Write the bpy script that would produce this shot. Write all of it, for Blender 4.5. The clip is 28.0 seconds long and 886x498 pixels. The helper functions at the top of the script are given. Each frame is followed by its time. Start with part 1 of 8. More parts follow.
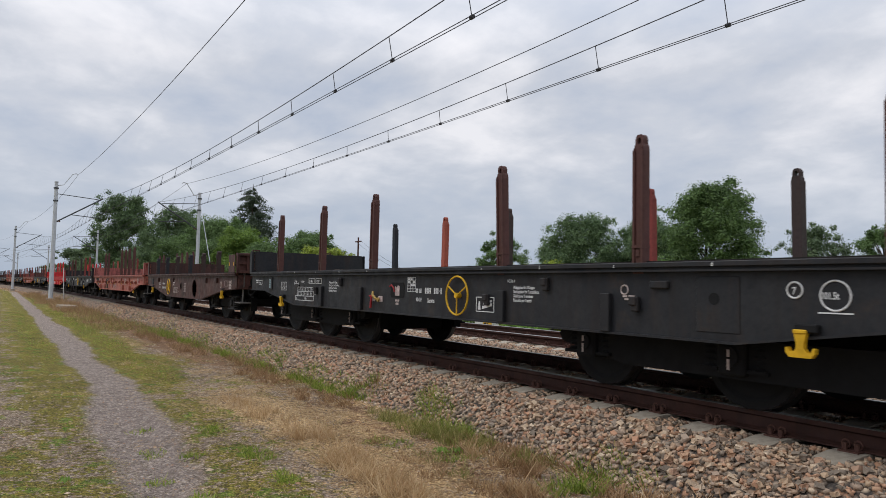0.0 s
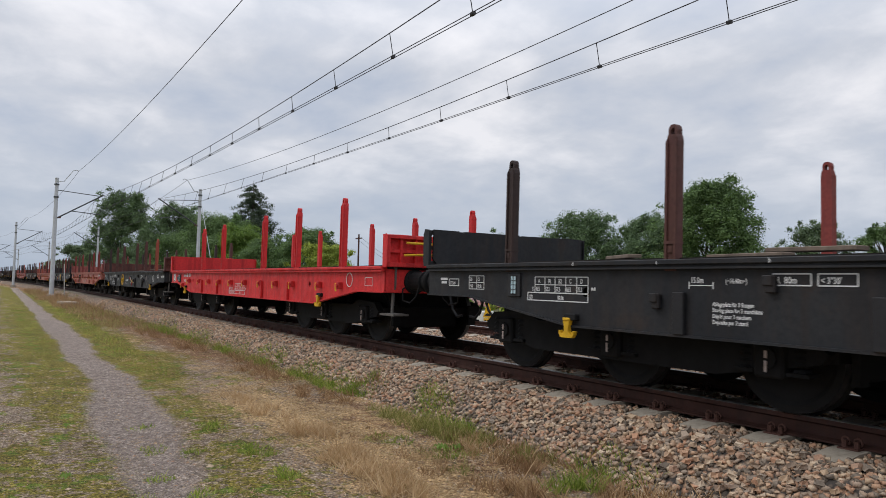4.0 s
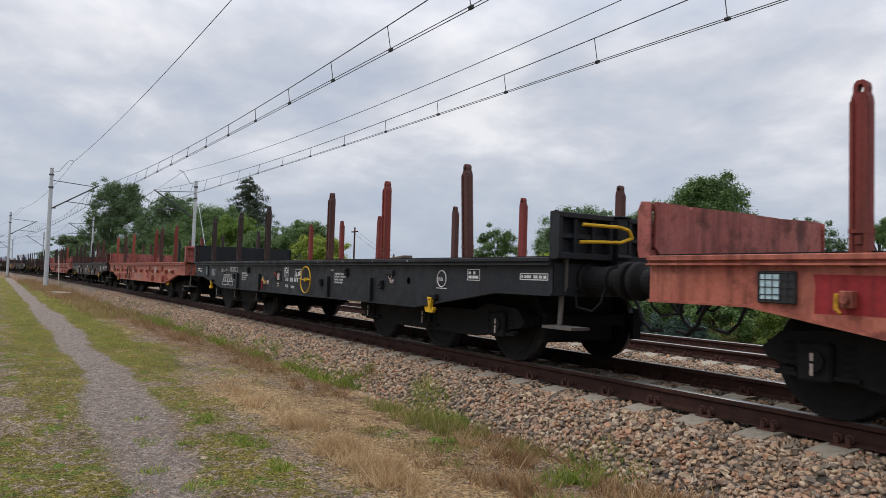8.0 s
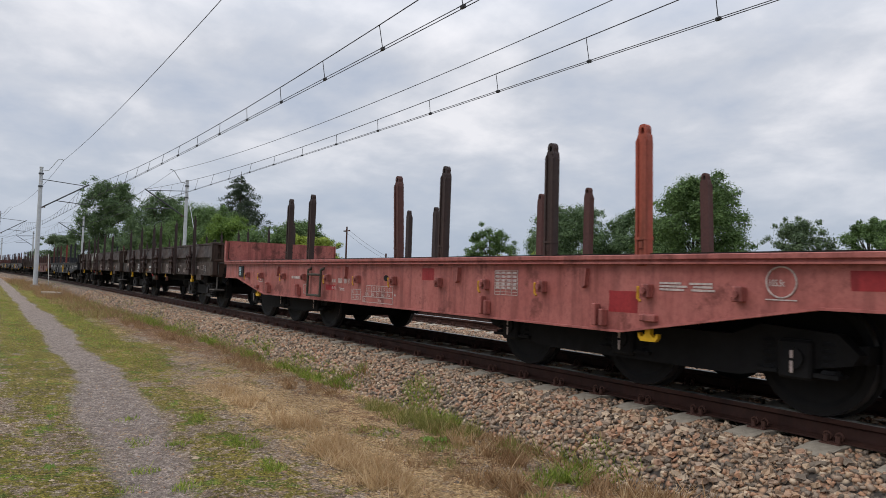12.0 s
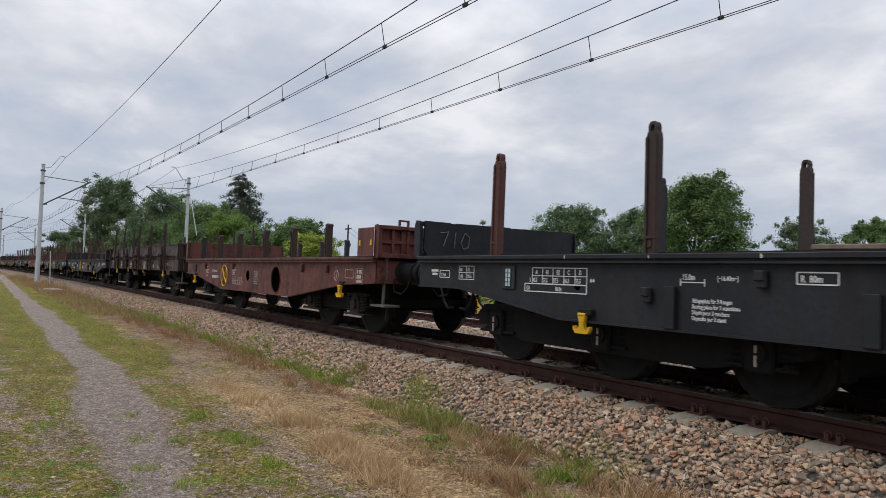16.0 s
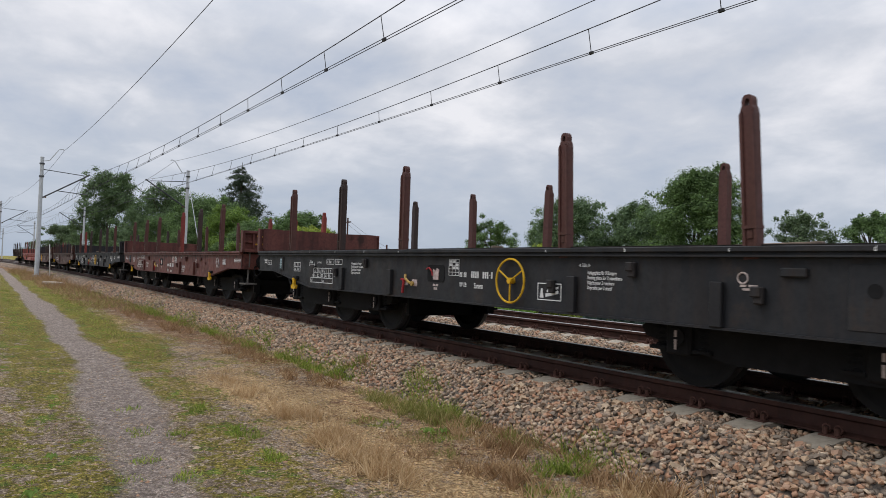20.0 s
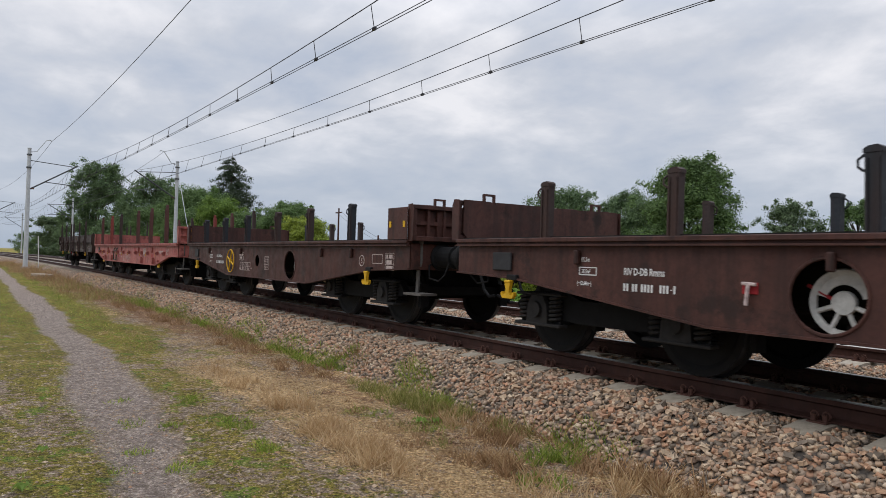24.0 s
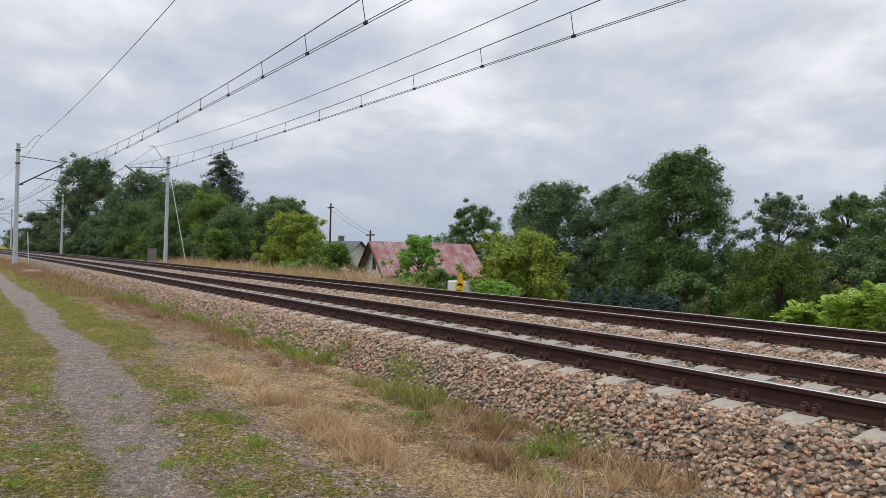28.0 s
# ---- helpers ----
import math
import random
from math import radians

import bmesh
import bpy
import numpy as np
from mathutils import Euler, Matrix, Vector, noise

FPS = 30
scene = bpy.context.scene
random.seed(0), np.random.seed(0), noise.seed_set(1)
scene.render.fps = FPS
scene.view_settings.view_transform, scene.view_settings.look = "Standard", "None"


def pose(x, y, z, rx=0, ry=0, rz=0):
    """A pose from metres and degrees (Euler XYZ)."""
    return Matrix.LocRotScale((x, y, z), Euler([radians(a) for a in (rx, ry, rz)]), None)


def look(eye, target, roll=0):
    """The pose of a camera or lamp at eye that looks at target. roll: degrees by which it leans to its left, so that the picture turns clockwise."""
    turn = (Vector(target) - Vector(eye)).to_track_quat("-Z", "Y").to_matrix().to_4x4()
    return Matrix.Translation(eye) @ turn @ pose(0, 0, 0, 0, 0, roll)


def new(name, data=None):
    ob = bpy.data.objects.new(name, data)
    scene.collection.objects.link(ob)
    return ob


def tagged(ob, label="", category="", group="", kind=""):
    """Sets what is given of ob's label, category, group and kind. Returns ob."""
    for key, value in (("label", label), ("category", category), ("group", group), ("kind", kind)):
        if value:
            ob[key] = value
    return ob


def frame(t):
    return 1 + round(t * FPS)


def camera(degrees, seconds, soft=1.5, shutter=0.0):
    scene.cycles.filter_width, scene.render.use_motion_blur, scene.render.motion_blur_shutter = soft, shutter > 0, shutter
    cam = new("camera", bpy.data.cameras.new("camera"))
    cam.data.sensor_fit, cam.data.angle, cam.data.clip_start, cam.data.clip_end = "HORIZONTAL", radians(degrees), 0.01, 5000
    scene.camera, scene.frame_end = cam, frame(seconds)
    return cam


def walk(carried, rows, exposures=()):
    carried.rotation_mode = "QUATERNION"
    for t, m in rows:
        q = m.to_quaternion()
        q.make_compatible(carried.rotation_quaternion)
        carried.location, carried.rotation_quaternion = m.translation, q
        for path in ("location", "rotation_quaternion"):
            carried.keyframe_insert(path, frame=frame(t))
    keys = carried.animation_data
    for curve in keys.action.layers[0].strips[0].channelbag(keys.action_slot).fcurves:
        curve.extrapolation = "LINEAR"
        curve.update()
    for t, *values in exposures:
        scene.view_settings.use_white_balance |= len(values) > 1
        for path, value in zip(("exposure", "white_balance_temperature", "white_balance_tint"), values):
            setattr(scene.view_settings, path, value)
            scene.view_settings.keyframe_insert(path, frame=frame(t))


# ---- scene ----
# World: x along the railway (the train runs towards +x), y across it, away from the camera, z up; the footpath lies near z = 0.
RAIL = 0.60          # top of the rails
NEAR = 5.503         # y of the nearest rail
AXIS = NEAR + 0.753  # y of the middle of the first track
GAP = 4.203          # from the first track to the second
BEND = 2200.0        # radius of the far curve
SPEED = 13.25
EYE = Vector((0.0, 0.0, RAIL + 0.987))

# ---- camera ----
cam = camera(65.61, 28.0, soft=0.72, shutter=0.04)
TURNS = [  # seconds, yaw to the left of +y, pitch, roll
    (0.0, 57.455, 3.205, 1.168),
    (0.5, 57.385, 3.080, 1.126),
    (1.0, 57.359, 2.852, 1.079),
    (1.5, 57.199, 2.753, 1.095),
    (2.0, 57.221, 2.735, 0.983),
    (2.5, 57.233, 2.843, 1.102),
    (3.0, 57.317, 3.006, 1.164),
    (3.5, 57.462, 3.061, 1.187),
    (5.5, 57.244, 2.435, 1.570),
    (6.0, 57.149, 2.422, 1.640),
    (6.5, 57.104, 2.417, 1.487),
    (7.0, 57.091, 2.250, 1.670),
    (7.5, 57.140, 2.328, 1.692),
    (8.0, 57.132, 2.467, 1.784),
    (8.5, 57.066, 2.640, 1.855),
    (9.0, 56.998, 2.752, 1.823),
    (9.5, 56.947, 2.720, 1.784),
    (10.0, 56.995, 2.679, 1.837),
    (10.5, 56.727, 2.648, 1.804),
    (11.0, 56.733, 2.613, 1.775),
    (11.5, 56.500, 2.513, 1.824),
    (12.0, 56.483, 2.418, 1.713),
    (12.5, 56.503, 2.372, 1.766),
    (14.5, 56.508, 2.422, 1.706),
    (15.0, 56.581, 2.457, 1.756),
    (15.5, 56.609, 2.435, 1.710),
    (16.0, 56.586, 2.272, 1.915),
    (16.5, 56.552, 2.166, 1.814),
    (17.0, 56.487, 1.883, 1.886),
    (17.5, 56.488, 1.857, 1.855),
    (18.0, 56.512, 1.809, 1.971),
    (18.5, 56.535, 1.708, 1.991),
    (19.0, 56.555, 1.617, 1.834),
    (19.5, 56.483, 1.571, 1.948),
    (20.0, 56.532, 1.720, 1.940),
    (20.5, 56.488, 1.778, 1.914),
    (21.0, 56.376, 1.892, 1.842),
    (21.5, 56.342, 1.865, 1.843),
    (23.5, 55.947, 1.060, 1.587),
    (24.0, 55.794, 0.913, 1.666),
    (24.5, 55.541, 0.822, 1.642),
    (25.0, 55.430, 0.809, 1.641),
    (25.5, 55.345, 0.671, 1.529),
    (26.0, 55.235, 0.644, 1.683),
    (26.5, 55.178, 0.764, 1.728),
    (27.0, 55.147, 0.688, 1.525),
    (27.5, 55.104, 0.551, 1.563),
    (28.0, 55.149, 0.484, 1.434),
]


def aim(yaw, pitch, roll):
    a, b = radians(yaw), radians(pitch)
    way = Vector((-math.sin(a) * math.cos(b), math.cos(a) * math.cos(b), math.sin(b)))
    return look(EYE, EYE + way, roll)


walk(cam, [(t, aim(a, b, c)) for t, a, b, c in TURNS], [(0.0, 0.0), (25.2, 0.0), (25.8, 0.11), (27.3, 0.12), (28.0, 0.06)])

# ---- world and light ----
SUN_EL, SUN_AZ = radians(52), radians(215)
world = bpy.data.worlds.new("overcast")
scene.world = world
world.use_nodes = True
wt = world.node_tree
wt.nodes.clear()


def wn(kind, **kw):
    n = wt.nodes.new(kind)
    for k, v in kw.items():
        n.inputs[k].default_value = v
    return n


def wl(a, b):
    wt.links.new(a, b)


def wmath(op, a, b=None):
    n = wt.nodes.new("ShaderNodeMath")
    n.operation = op
    for i, v in enumerate((a, b)):
        if v is None:
            continue
        if isinstance(v, (int, float)):
            n.inputs[i].default_value = v
        else:
            wl(v, n.inputs[i])
    return n.outputs[0]


sky = wt.nodes.new("ShaderNodeTexSky")
sky.sky_type = "NISHITA"
sky.sun_disc = False
sky.sun_elevation, sky.sun_rotation = SUN_EL, SUN_AZ
co = wt.nodes.new("ShaderNodeTexCoord")
sep = wt.nodes.new("ShaderNodeSeparateXYZ")
wl(co.outputs["Generated"], sep.inputs[0])
# cloud sheet: the direction met with a flat layer overhead
lift = wmath("MAXIMUM", wmath("ADD", sep.outputs[2], 0.26), 0.12)
flat = wt.nodes.new("ShaderNodeCombineXYZ")
wl(wmath("DIVIDE", sep.outputs[0], lift), flat.inputs[0])
wl(wmath("DIVIDE", sep.outputs[1], lift), flat.inputs[1])
big = wn("ShaderNodeTexNoise", Scale=1.5, Detail=6.0, Roughness=0.52, Distortion=0.35)
small = wn("ShaderNodeTexNoise", Scale=5.0, Detail=6.0, Roughness=0.55, Distortion=0.2)
for n in (big, small):
    wl(flat.outputs[0], n.inputs["Vector"])
cover = wmath("ADD", wmath("MULTIPLY", big.outputs["Fac"], 0.68), wmath("MULTIPLY", small.outputs["Fac"], 0.32))
ramp = wt.nodes.new("ShaderNodeValToRGB")
ramp.color_ramp.elements[0].position, ramp.color_ramp.elements[0].color = 0.37, (0.555, 0.62, 0.75, 1)
ramp.color_ramp.elements[1].position, ramp.color_ramp.elements[1].color = 0.64, (1.0, 1.0, 1.05, 1)
e = ramp.color_ramp.elements.new(0.50)
e.color = (0.715, 0.75, 0.835, 1)
wl(cover, ramp.inputs[0])
# the clouds pale into one tone near the horizon and brighten overhead
low = wt.nodes.new("ShaderNodeMapRange")
low.inputs[1].default_value, low.inputs[2].default_value = 0.0, 0.20
wl(sep.outputs[2], low.inputs[0])
hazy = wt.nodes.new("ShaderNodeMixRGB")
hazy.inputs[1].default_value = (0.465, 0.545, 0.675, 1)
wl(low.outputs[0], hazy.inputs[0])
wl(ramp.outputs[0], hazy.inputs[2])
up = wt.nodes.new("ShaderNodeMapRange")
up.inputs[1].default_value, up.inputs[2].default_value, up.inputs[3].default_value, up.inputs[4].default_value = 0.30, 1.0, 1.0, 2.5
wl(sep.outputs[2], up.inputs[0])
bright = wt.nodes.new("ShaderNodeMixRGB")
bright.blend_type = "MULTIPLY"
bright.inputs[0].default_value = 1.0
wl(hazy.outputs[0], bright.inputs[1])
wl(up.outputs[0], bright.inputs[2])
clouds = wn("ShaderNodeBackground", Strength=0.895)
wl(bright.outputs[0], clouds.inputs[0])
clear = wn("ShaderNodeBackground", Strength=0.06)
wl(sky.outputs[0], clear.inputs[0])
both = wt.nodes.new("ShaderNodeMixShader")
both.inputs[0].default_value = 0.93
wl(clear.outputs[0], both.inputs[1])
wl(clouds.outputs[0], both.inputs[2])
wo = wt.nodes.new("ShaderNodeOutputWorld")
wl(both.outputs[0], wo.inputs[0])

sun = new("sun", bpy.data.lights.new("sun", "SUN"))
sun.data.energy, sun.data.angle, sun.data.color = 1.1, radians(35), (1.0, 0.97, 0.92)
sun.matrix_world = Matrix.Translation((0, 0, 60)) @ Euler((radians(90) - SUN_EL, 0, radians(180) - SUN_AZ)).to_matrix().to_4x4()

# ---- materials ----


class Nodes:
    """A material under construction."""

    def __init__(self, name, rough=0.7, metal=0.0):
        self.m = bpy.data.materials.new(name)
        self.m.use_nodes = True
        self.t = self.m.node_tree
        self.b = self.t.nodes["Principled BSDF"]
        self.b.inputs["Roughness"].default_value = rough
        self.b.inputs["Metallic"].default_value = metal
        self.b.inputs["Specular IOR Level"].default_value = 0.25

    def n(self, kind, **kw):
        nd = self.t.nodes.new(kind)
        for k, v in kw.items():
            nd.inputs[k].default_value = v
        return nd

    def link(self, a, b):
        self.t.links.new(a, b)

    def coord(self, which="Object", scale=(1, 1, 1)):
        c = self.n("ShaderNodeTexCoord")
        mp = self.n("ShaderNodeMapping")
        mp.inputs["Scale"].default_value = scale
        self.link(c.outputs[which], mp.inputs["Vector"])
        return mp.outputs[0]

    def noise(self, scale, detail=4, rough=0.55, vec=None, dist=0.0):
        nd = self.n("ShaderNodeTexNoise", Scale=scale, Detail=detail, Roughness=rough, Distortion=dist)
        if vec is not None:
            self.link(vec, nd.inputs["Vector"])
        return nd.outputs["Fac"]

    def ramp(self, fac, stops):
        nd = self.n("ShaderNodeValToRGB")
        els = nd.color_ramp.elements
        while len(els) < len(stops):
            els.new(0.5)
        for el, (p, c) in zip(els, stops):
            el.position = p
            el.color = (*c, 1) if not isinstance(c, (int, float)) else (c, c, c, 1)
        self.link(fac, nd.inputs[0])
        return nd.outputs[0]

    def mix(self, fac, a, b, mode="MIX"):
        nd = self.n("ShaderNodeMixRGB")
        nd.blend_type = mode
        for i, v in ((0, fac), (1, a), (2, b)):
            if isinstance(v, (int, float)):
                nd.inputs[i].default_value = v if i == 0 else (v, v, v, 1)
            elif isinstance(v, tuple):
                nd.inputs[i].default_value = (*v, 1)
            else:
                self.link(v, nd.inputs[i])
        return nd.outputs[0]

    def math(self, op, a, b=0.0):
        nd = self.n("ShaderNodeMath")
        nd.operation = op
        for i, v in ((0, a), (1, b)):
            if isinstance(v, (int, float)):
                nd.inputs[i].default_value = v
            else:
                self.link(v, nd.inputs[i])
        return nd.outputs[0]

    def colour(self, c):
        if isinstance(c, tuple):
            self.b.inputs["Base Color"].default_value = (*c, 1)
        else:
            self.link(c, self.b.inputs["Base Color"])
        return self

    def rough(self, c):
        self.link(c, self.b.inputs["Roughness"])

    def bump(self, h, strength=0.4, dist=0.01):
        nd = self.n("ShaderNodeBump", Strength=strength, Distance=dist)
        self.link(h, nd.inputs["Height"])
        self.link(nd.outputs[0], self.b.inputs["Normal"])

    def chance(self):
        return self.n("ShaderNodeObjectInfo").outputs["Random"]

    def island(self):
        return self.n("ShaderNodeNewGeometry").outputs["Random Per Island"]


def paint(name, base, rust=(0.075, 0.032, 0.018), worn=0.45, pale=None, rough=0.55):
    """Weathered paint on steel: fading, rust blotches, streaks running down, grime."""
    k = Nodes(name, rough)
    pale = pale or tuple(min(1, c * 1.35 + 0.01) for c in base)
    v = k.coord()
    down = k.coord(scale=(7, 7, 0.9))
    c = k.mix(k.ramp(k.noise(1.3, 5, 0.6, v), [(0.35, 0.0), (0.68, 1.0)]), base, pale)
    c = k.mix(k.math("MULTIPLY", k.ramp(k.noise(1.0, 4, 0.6, down), [(0.48, 0.0), (0.70, 1.0)]), 0.62), c, rust)
    spots = k.ramp(k.noise(2.6, 9, 0.68, v), [(0.66 - worn * 0.22, 0.0), (0.72 - worn * 0.16, 1.0)])
    c = k.mix(k.math("MULTIPLY", spots, 0.85), c, rust)
    c = k.mix(k.math("MULTIPLY", k.ramp(k.noise(24, 3, 0.6, v), [(0.4, 0.0), (0.7, 1.0)]), 0.4), c, tuple(x * 0.45 for x in base))
    c = k.mix(k.math("MULTIPLY", k.ramp(k.noise(0.8, 3, 0.5, k.coord(scale=(9, 9, 0.35))), [(0.52, 0.0), (0.66, 1.0)]), 0.35), c, tuple(x * 0.5 for x in rust))
    k.colour(k.mix(k.math("MULTIPLY", k.chance(), 0.22), c, tuple(x * 0.5 for x in base)))
    k.rough(k.ramp(k.noise(5, 4, 0.6, v), [(0.3, rough - 0.12), (0.8, min(1, rough + 0.25))]))
    k.bump(k.noise(38, 6, 0.7, v), 0.25, 0.004)
    return k.m


def plain(name, base, rough=0.7, metal=0.0, vary=0.35, scale=9.0, bump=0.2):
    k = Nodes(name, rough, metal)
    v = k.coord()
    c = k.mix(k.ramp(k.noise(scale, 6, 0.65, v), [(0.3, 0.0), (0.75, 1.0)]), tuple(x * (1 - vary) for x in base), tuple(min(1, x * (1 + vary)) for x in base))
    c = k.mix(k.math("MULTIPLY", k.noise(scale * 0.12, 3, 0.5, v), 0.3), c, tuple(x * 0.6 for x in base))
    k.colour(c)
    k.bump(k.noise(scale * 6, 5, 0.7, v), bump, 0.005)
    return k.m


def leafy(name, dark, light, dry=None):
    k = Nodes(name, 0.6)
    r = k.island()
    c = k.ramp(r, [(0.0, dark), (0.65, light), (1.0, dry or tuple(x * 1.3 for x in light))])
    big_ = k.noise(0.5, 3, 0.5, k.coord())
    c = k.mix(k.ramp(big_, [(0.35, 0.0), (0.7, 0.5)]), c, dark)
    k.colour(c)
    tr = k.n("ShaderNodeBsdfTranslucent")
    k.link(c, tr.inputs[0])
    ms = k.n("ShaderNodeMixShader")
    ms.inputs[0].default_value = 0.38
    k.link(k.b.outputs[0], ms.inputs[1])
    k.link(tr.outputs[0], ms.inputs[2])
    k.link(ms.outputs[0], k.t.nodes["Material Output"].inputs[0])
    return k.m


PINKISH = plain("worn_pale_label", (0.50, 0.40, 0.38), 0.8, 0, 0.5, 30)
BRASS = plain("worn_yellow_lever", (0.34, 0.22, 0.06), 0.6, 0, 0.5, 20)
DRUMWHITE = plain("chipped_white_paint", (0.52, 0.51, 0.48), 0.6, 0, 0.3, 14)
RUSTED = plain("rusted_casting", (0.22, 0.11, 0.085), 0.8, 0, 0.4, 16)
RUST = (0.085, 0.036, 0.022)
PAINT = {
    "dark": paint("dark_grey_paint", (0.0155, 0.0165, 0.0195), (0.040, 0.029, 0.024), 0.36, (0.029, 0.030, 0.032)),
    "black": paint("black_paint", (0.013, 0.015, 0.019), (0.028, 0.022, 0.020), 0.1, (0.022, 0.025, 0.030)),
    "brown": paint("brown_grey_paint", (0.022, 0.019, 0.018), (0.070, 0.026, 0.020), 0.6, (0.042, 0.034, 0.030)),
    "pink": paint("faded_red_paint", (0.38, 0.115, 0.098), (0.13, 0.036, 0.030), 0.52, (0.46, 0.165, 0.14)),
    "orange": paint("faded_orange_red_paint", (0.40, 0.112, 0.074), (0.13, 0.036, 0.026), 0.60, (0.47, 0.165, 0.115)),
    "patch": paint("dark_red_patch_paint", (0.30, 0.024, 0.028), (0.17, 0.022, 0.022), 0.20, (0.34, 0.036, 0.038)),
    "peeling": paint("peeling_red_paint", (0.39, 0.105, 0.088), (0.085, 0.028, 0.024), 0.72, (0.45, 0.16, 0.13)),
    "red": paint("bright_red_paint", (0.62, 0.028, 0.030), (0.35, 0.02, 0.02), 0.05, (0.66, 0.04, 0.04)),
    "maroon": paint("oxide_red_paint", (0.105, 0.034, 0.028), (0.036, 0.018, 0.015), 0.6, (0.175, 0.062, 0.048)),
    "rust": paint("rusty_brown_paint", (0.058, 0.024, 0.019), (0.024, 0.015, 0.013), 0.55, (0.105, 0.043, 0.033)),
    "open": paint("dusty_brown_paint", (0.038, 0.023, 0.018), (0.018, 0.012, 0.010), 0.62, (0.072, 0.044, 0.030)),
}
STAKE = [
    paint("rusty_stake", (0.085, 0.035, 0.030), RUST, 0.5, (0.12, 0.05, 0.042), 0.6),
    paint("dark_stake", (0.040, 0.027, 0.025), (0.07, 0.03, 0.02), 0.4, (0.06, 0.04, 0.035), 0.6),
    paint("red_stake", (0.20, 0.036, 0.031), RUST, 0.35, (0.28, 0.06, 0.045), 0.6),
    paint("orange_red_stake", (0.34, 0.075, 0.045), RUST, 0.35, (0.42, 0.11, 0.07), 0.6),
    paint("blue_black_stake", (0.020, 0.023, 0.028), (0.05, 0.025, 0.02), 0.25, (0.030, 0.034, 0.040), 0.6),
    PAINT["red"],
]
STAKE_SAYS = ("rusty brown stake", "dark rusty stake", "red painted stake", "orange-red stake", "blue-black painted stake", "bright red stake")
RUSTPATCH = plain("orange_rust_patch", (0.105, 0.042, 0.020), 0.9, 0.0, 0.5, 14)
OCHRE = plain("ochre_dust_patch", (0.125, 0.085, 0.048), 0.9, 0.0, 0.4, 14)
# gear and wheels kept near black; shade below the wagons is in their colour
GEAR = plain("grimy_shade_dark_gear", (0.0085, 0.0085, 0.0090), 0.85, 0.0, 0.5, 6)
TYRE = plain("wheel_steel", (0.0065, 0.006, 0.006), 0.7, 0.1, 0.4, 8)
DUNNAGE = plain("weathered_board", (0.17, 0.13, 0.10), 0.9, 0.0, 0.4, 9)
DECK = plain("worn_plank_deck", (0.020, 0.017, 0.015), 0.9, 0.0, 0.5, 7)
WORNYELLOW = plain("worn_handle_paint", (0.46, 0.22, 0.02), 0.6, 0.0, 0.45, 18)
FOOTRAIL = plain("olive_grey_paint", (0.050, 0.048, 0.036), 0.7, 0.0, 0.4, 12)
SPRING = plain("dusty_spring_steel", (0.027, 0.0255, 0.025), 0.75, 0.0, 0.4, 12)
TREAD = plain("polished_tread", (0.16, 0.155, 0.15), 0.4, 0.8, 0.2, 8)
YELLOW = plain("yellow_paint", (0.62, 0.36, 0.015), 0.55, 0.0, 0.3, 9)
WHITE = plain("white_lettering", (0.66, 0.66, 0.65), 0.7, 0.0, 0.2, 14, 0.0)
FADED = plain("worn_lettering", (0.47, 0.39, 0.36), 0.8, 0.0, 0.5, 22, 0.0)
PLATE = plain("label_panel", (0.030, 0.030, 0.032), 0.6)
REDTAG = plain("red_panel", (0.30, 0.02, 0.025), 0.6)
PALE = paint("pale_grey_paint", (0.30, 0.31, 0.28), (0.12, 0.08, 0.05), 0.2, (0.36, 0.37, 0.34))
CARD = plain("pale_label_card", (0.45, 0.60, 0.64), 0.5, 0.0, 0.3, 20)
HOSE = plain("rubber_hose", (0.014, 0.014, 0.015), 0.55)
STEPM = plain("step_steel", (0.13, 0.12, 0.11), 0.6, 0.3)

# ---- shapes ----
CACHE = {}


def bend(x):
    """Sideways shift of the railway at x: an arc to the camera's side beyond x = -4, straight again past x = -260."""
    d = min(0.0, x + 4.0)
    if d < -256:
        return -256 * 256 / (2 * BEND) + (d + 256) * 256 / BEND
    return -d * d / (2 * BEND)


def heading(x):
    d = max(-256.0, min(0.0, x + 4.0))
    return math.atan2(-d / BEND, 1.0)


def link_mesh(name, mesh, material, parent=None, label=""):
    ob = new(name, mesh)
    if material and not mesh.materials:
        mesh.materials.append(material)
    if parent:
        ob.parent = parent
    if label:
        ob["label"] = label
    return ob


def part(name, bm, material, parent=None, label="", m=None, key=None):
    """One mesh object from a bmesh or a maker of one; alike parts share their mesh by key."""
    tag = (key, material.name) if key else None
    if tag and tag in CACHE:
        mesh = CACHE[tag]
    else:
        if callable(bm):
            bm = bm()
        mesh = bpy.data.meshes.new(name)
        bm.to_mesh(mesh)
        bm.free()
        mesh.materials.append(material)
        if tag:
            CACHE[tag] = mesh
    ob = link_mesh(name, mesh, material, parent, label)
    if m is not None:
        ob.matrix_basis = m
    return ob


def thing(name, label, category, m=None, group="", kind=""):
    ob = new(name)
    ob.empty_display_size = 0.3
    if m is not None:
        ob.matrix_basis = m
    return tagged(ob, label, category, group, kind)


def B():
    return bmesh.new()


def box(bm, x0, x1, y0, y1, z0, z1, bevel=0.0):
    r = bmesh.ops.create_cube(bm, size=1.0, matrix=Matrix.LocRotScale(((x0 + x1) / 2, (y0 + y1) / 2, (z0 + z1) / 2), None, (abs(x1 - x0), abs(y1 - y0), abs(z1 - z0))))
    if bevel:
        es = list({e for v in r["verts"] for e in v.link_edges})
        bmesh.ops.bevel(bm, geom=es, offset=bevel, segments=1, affect="EDGES")
    return bm


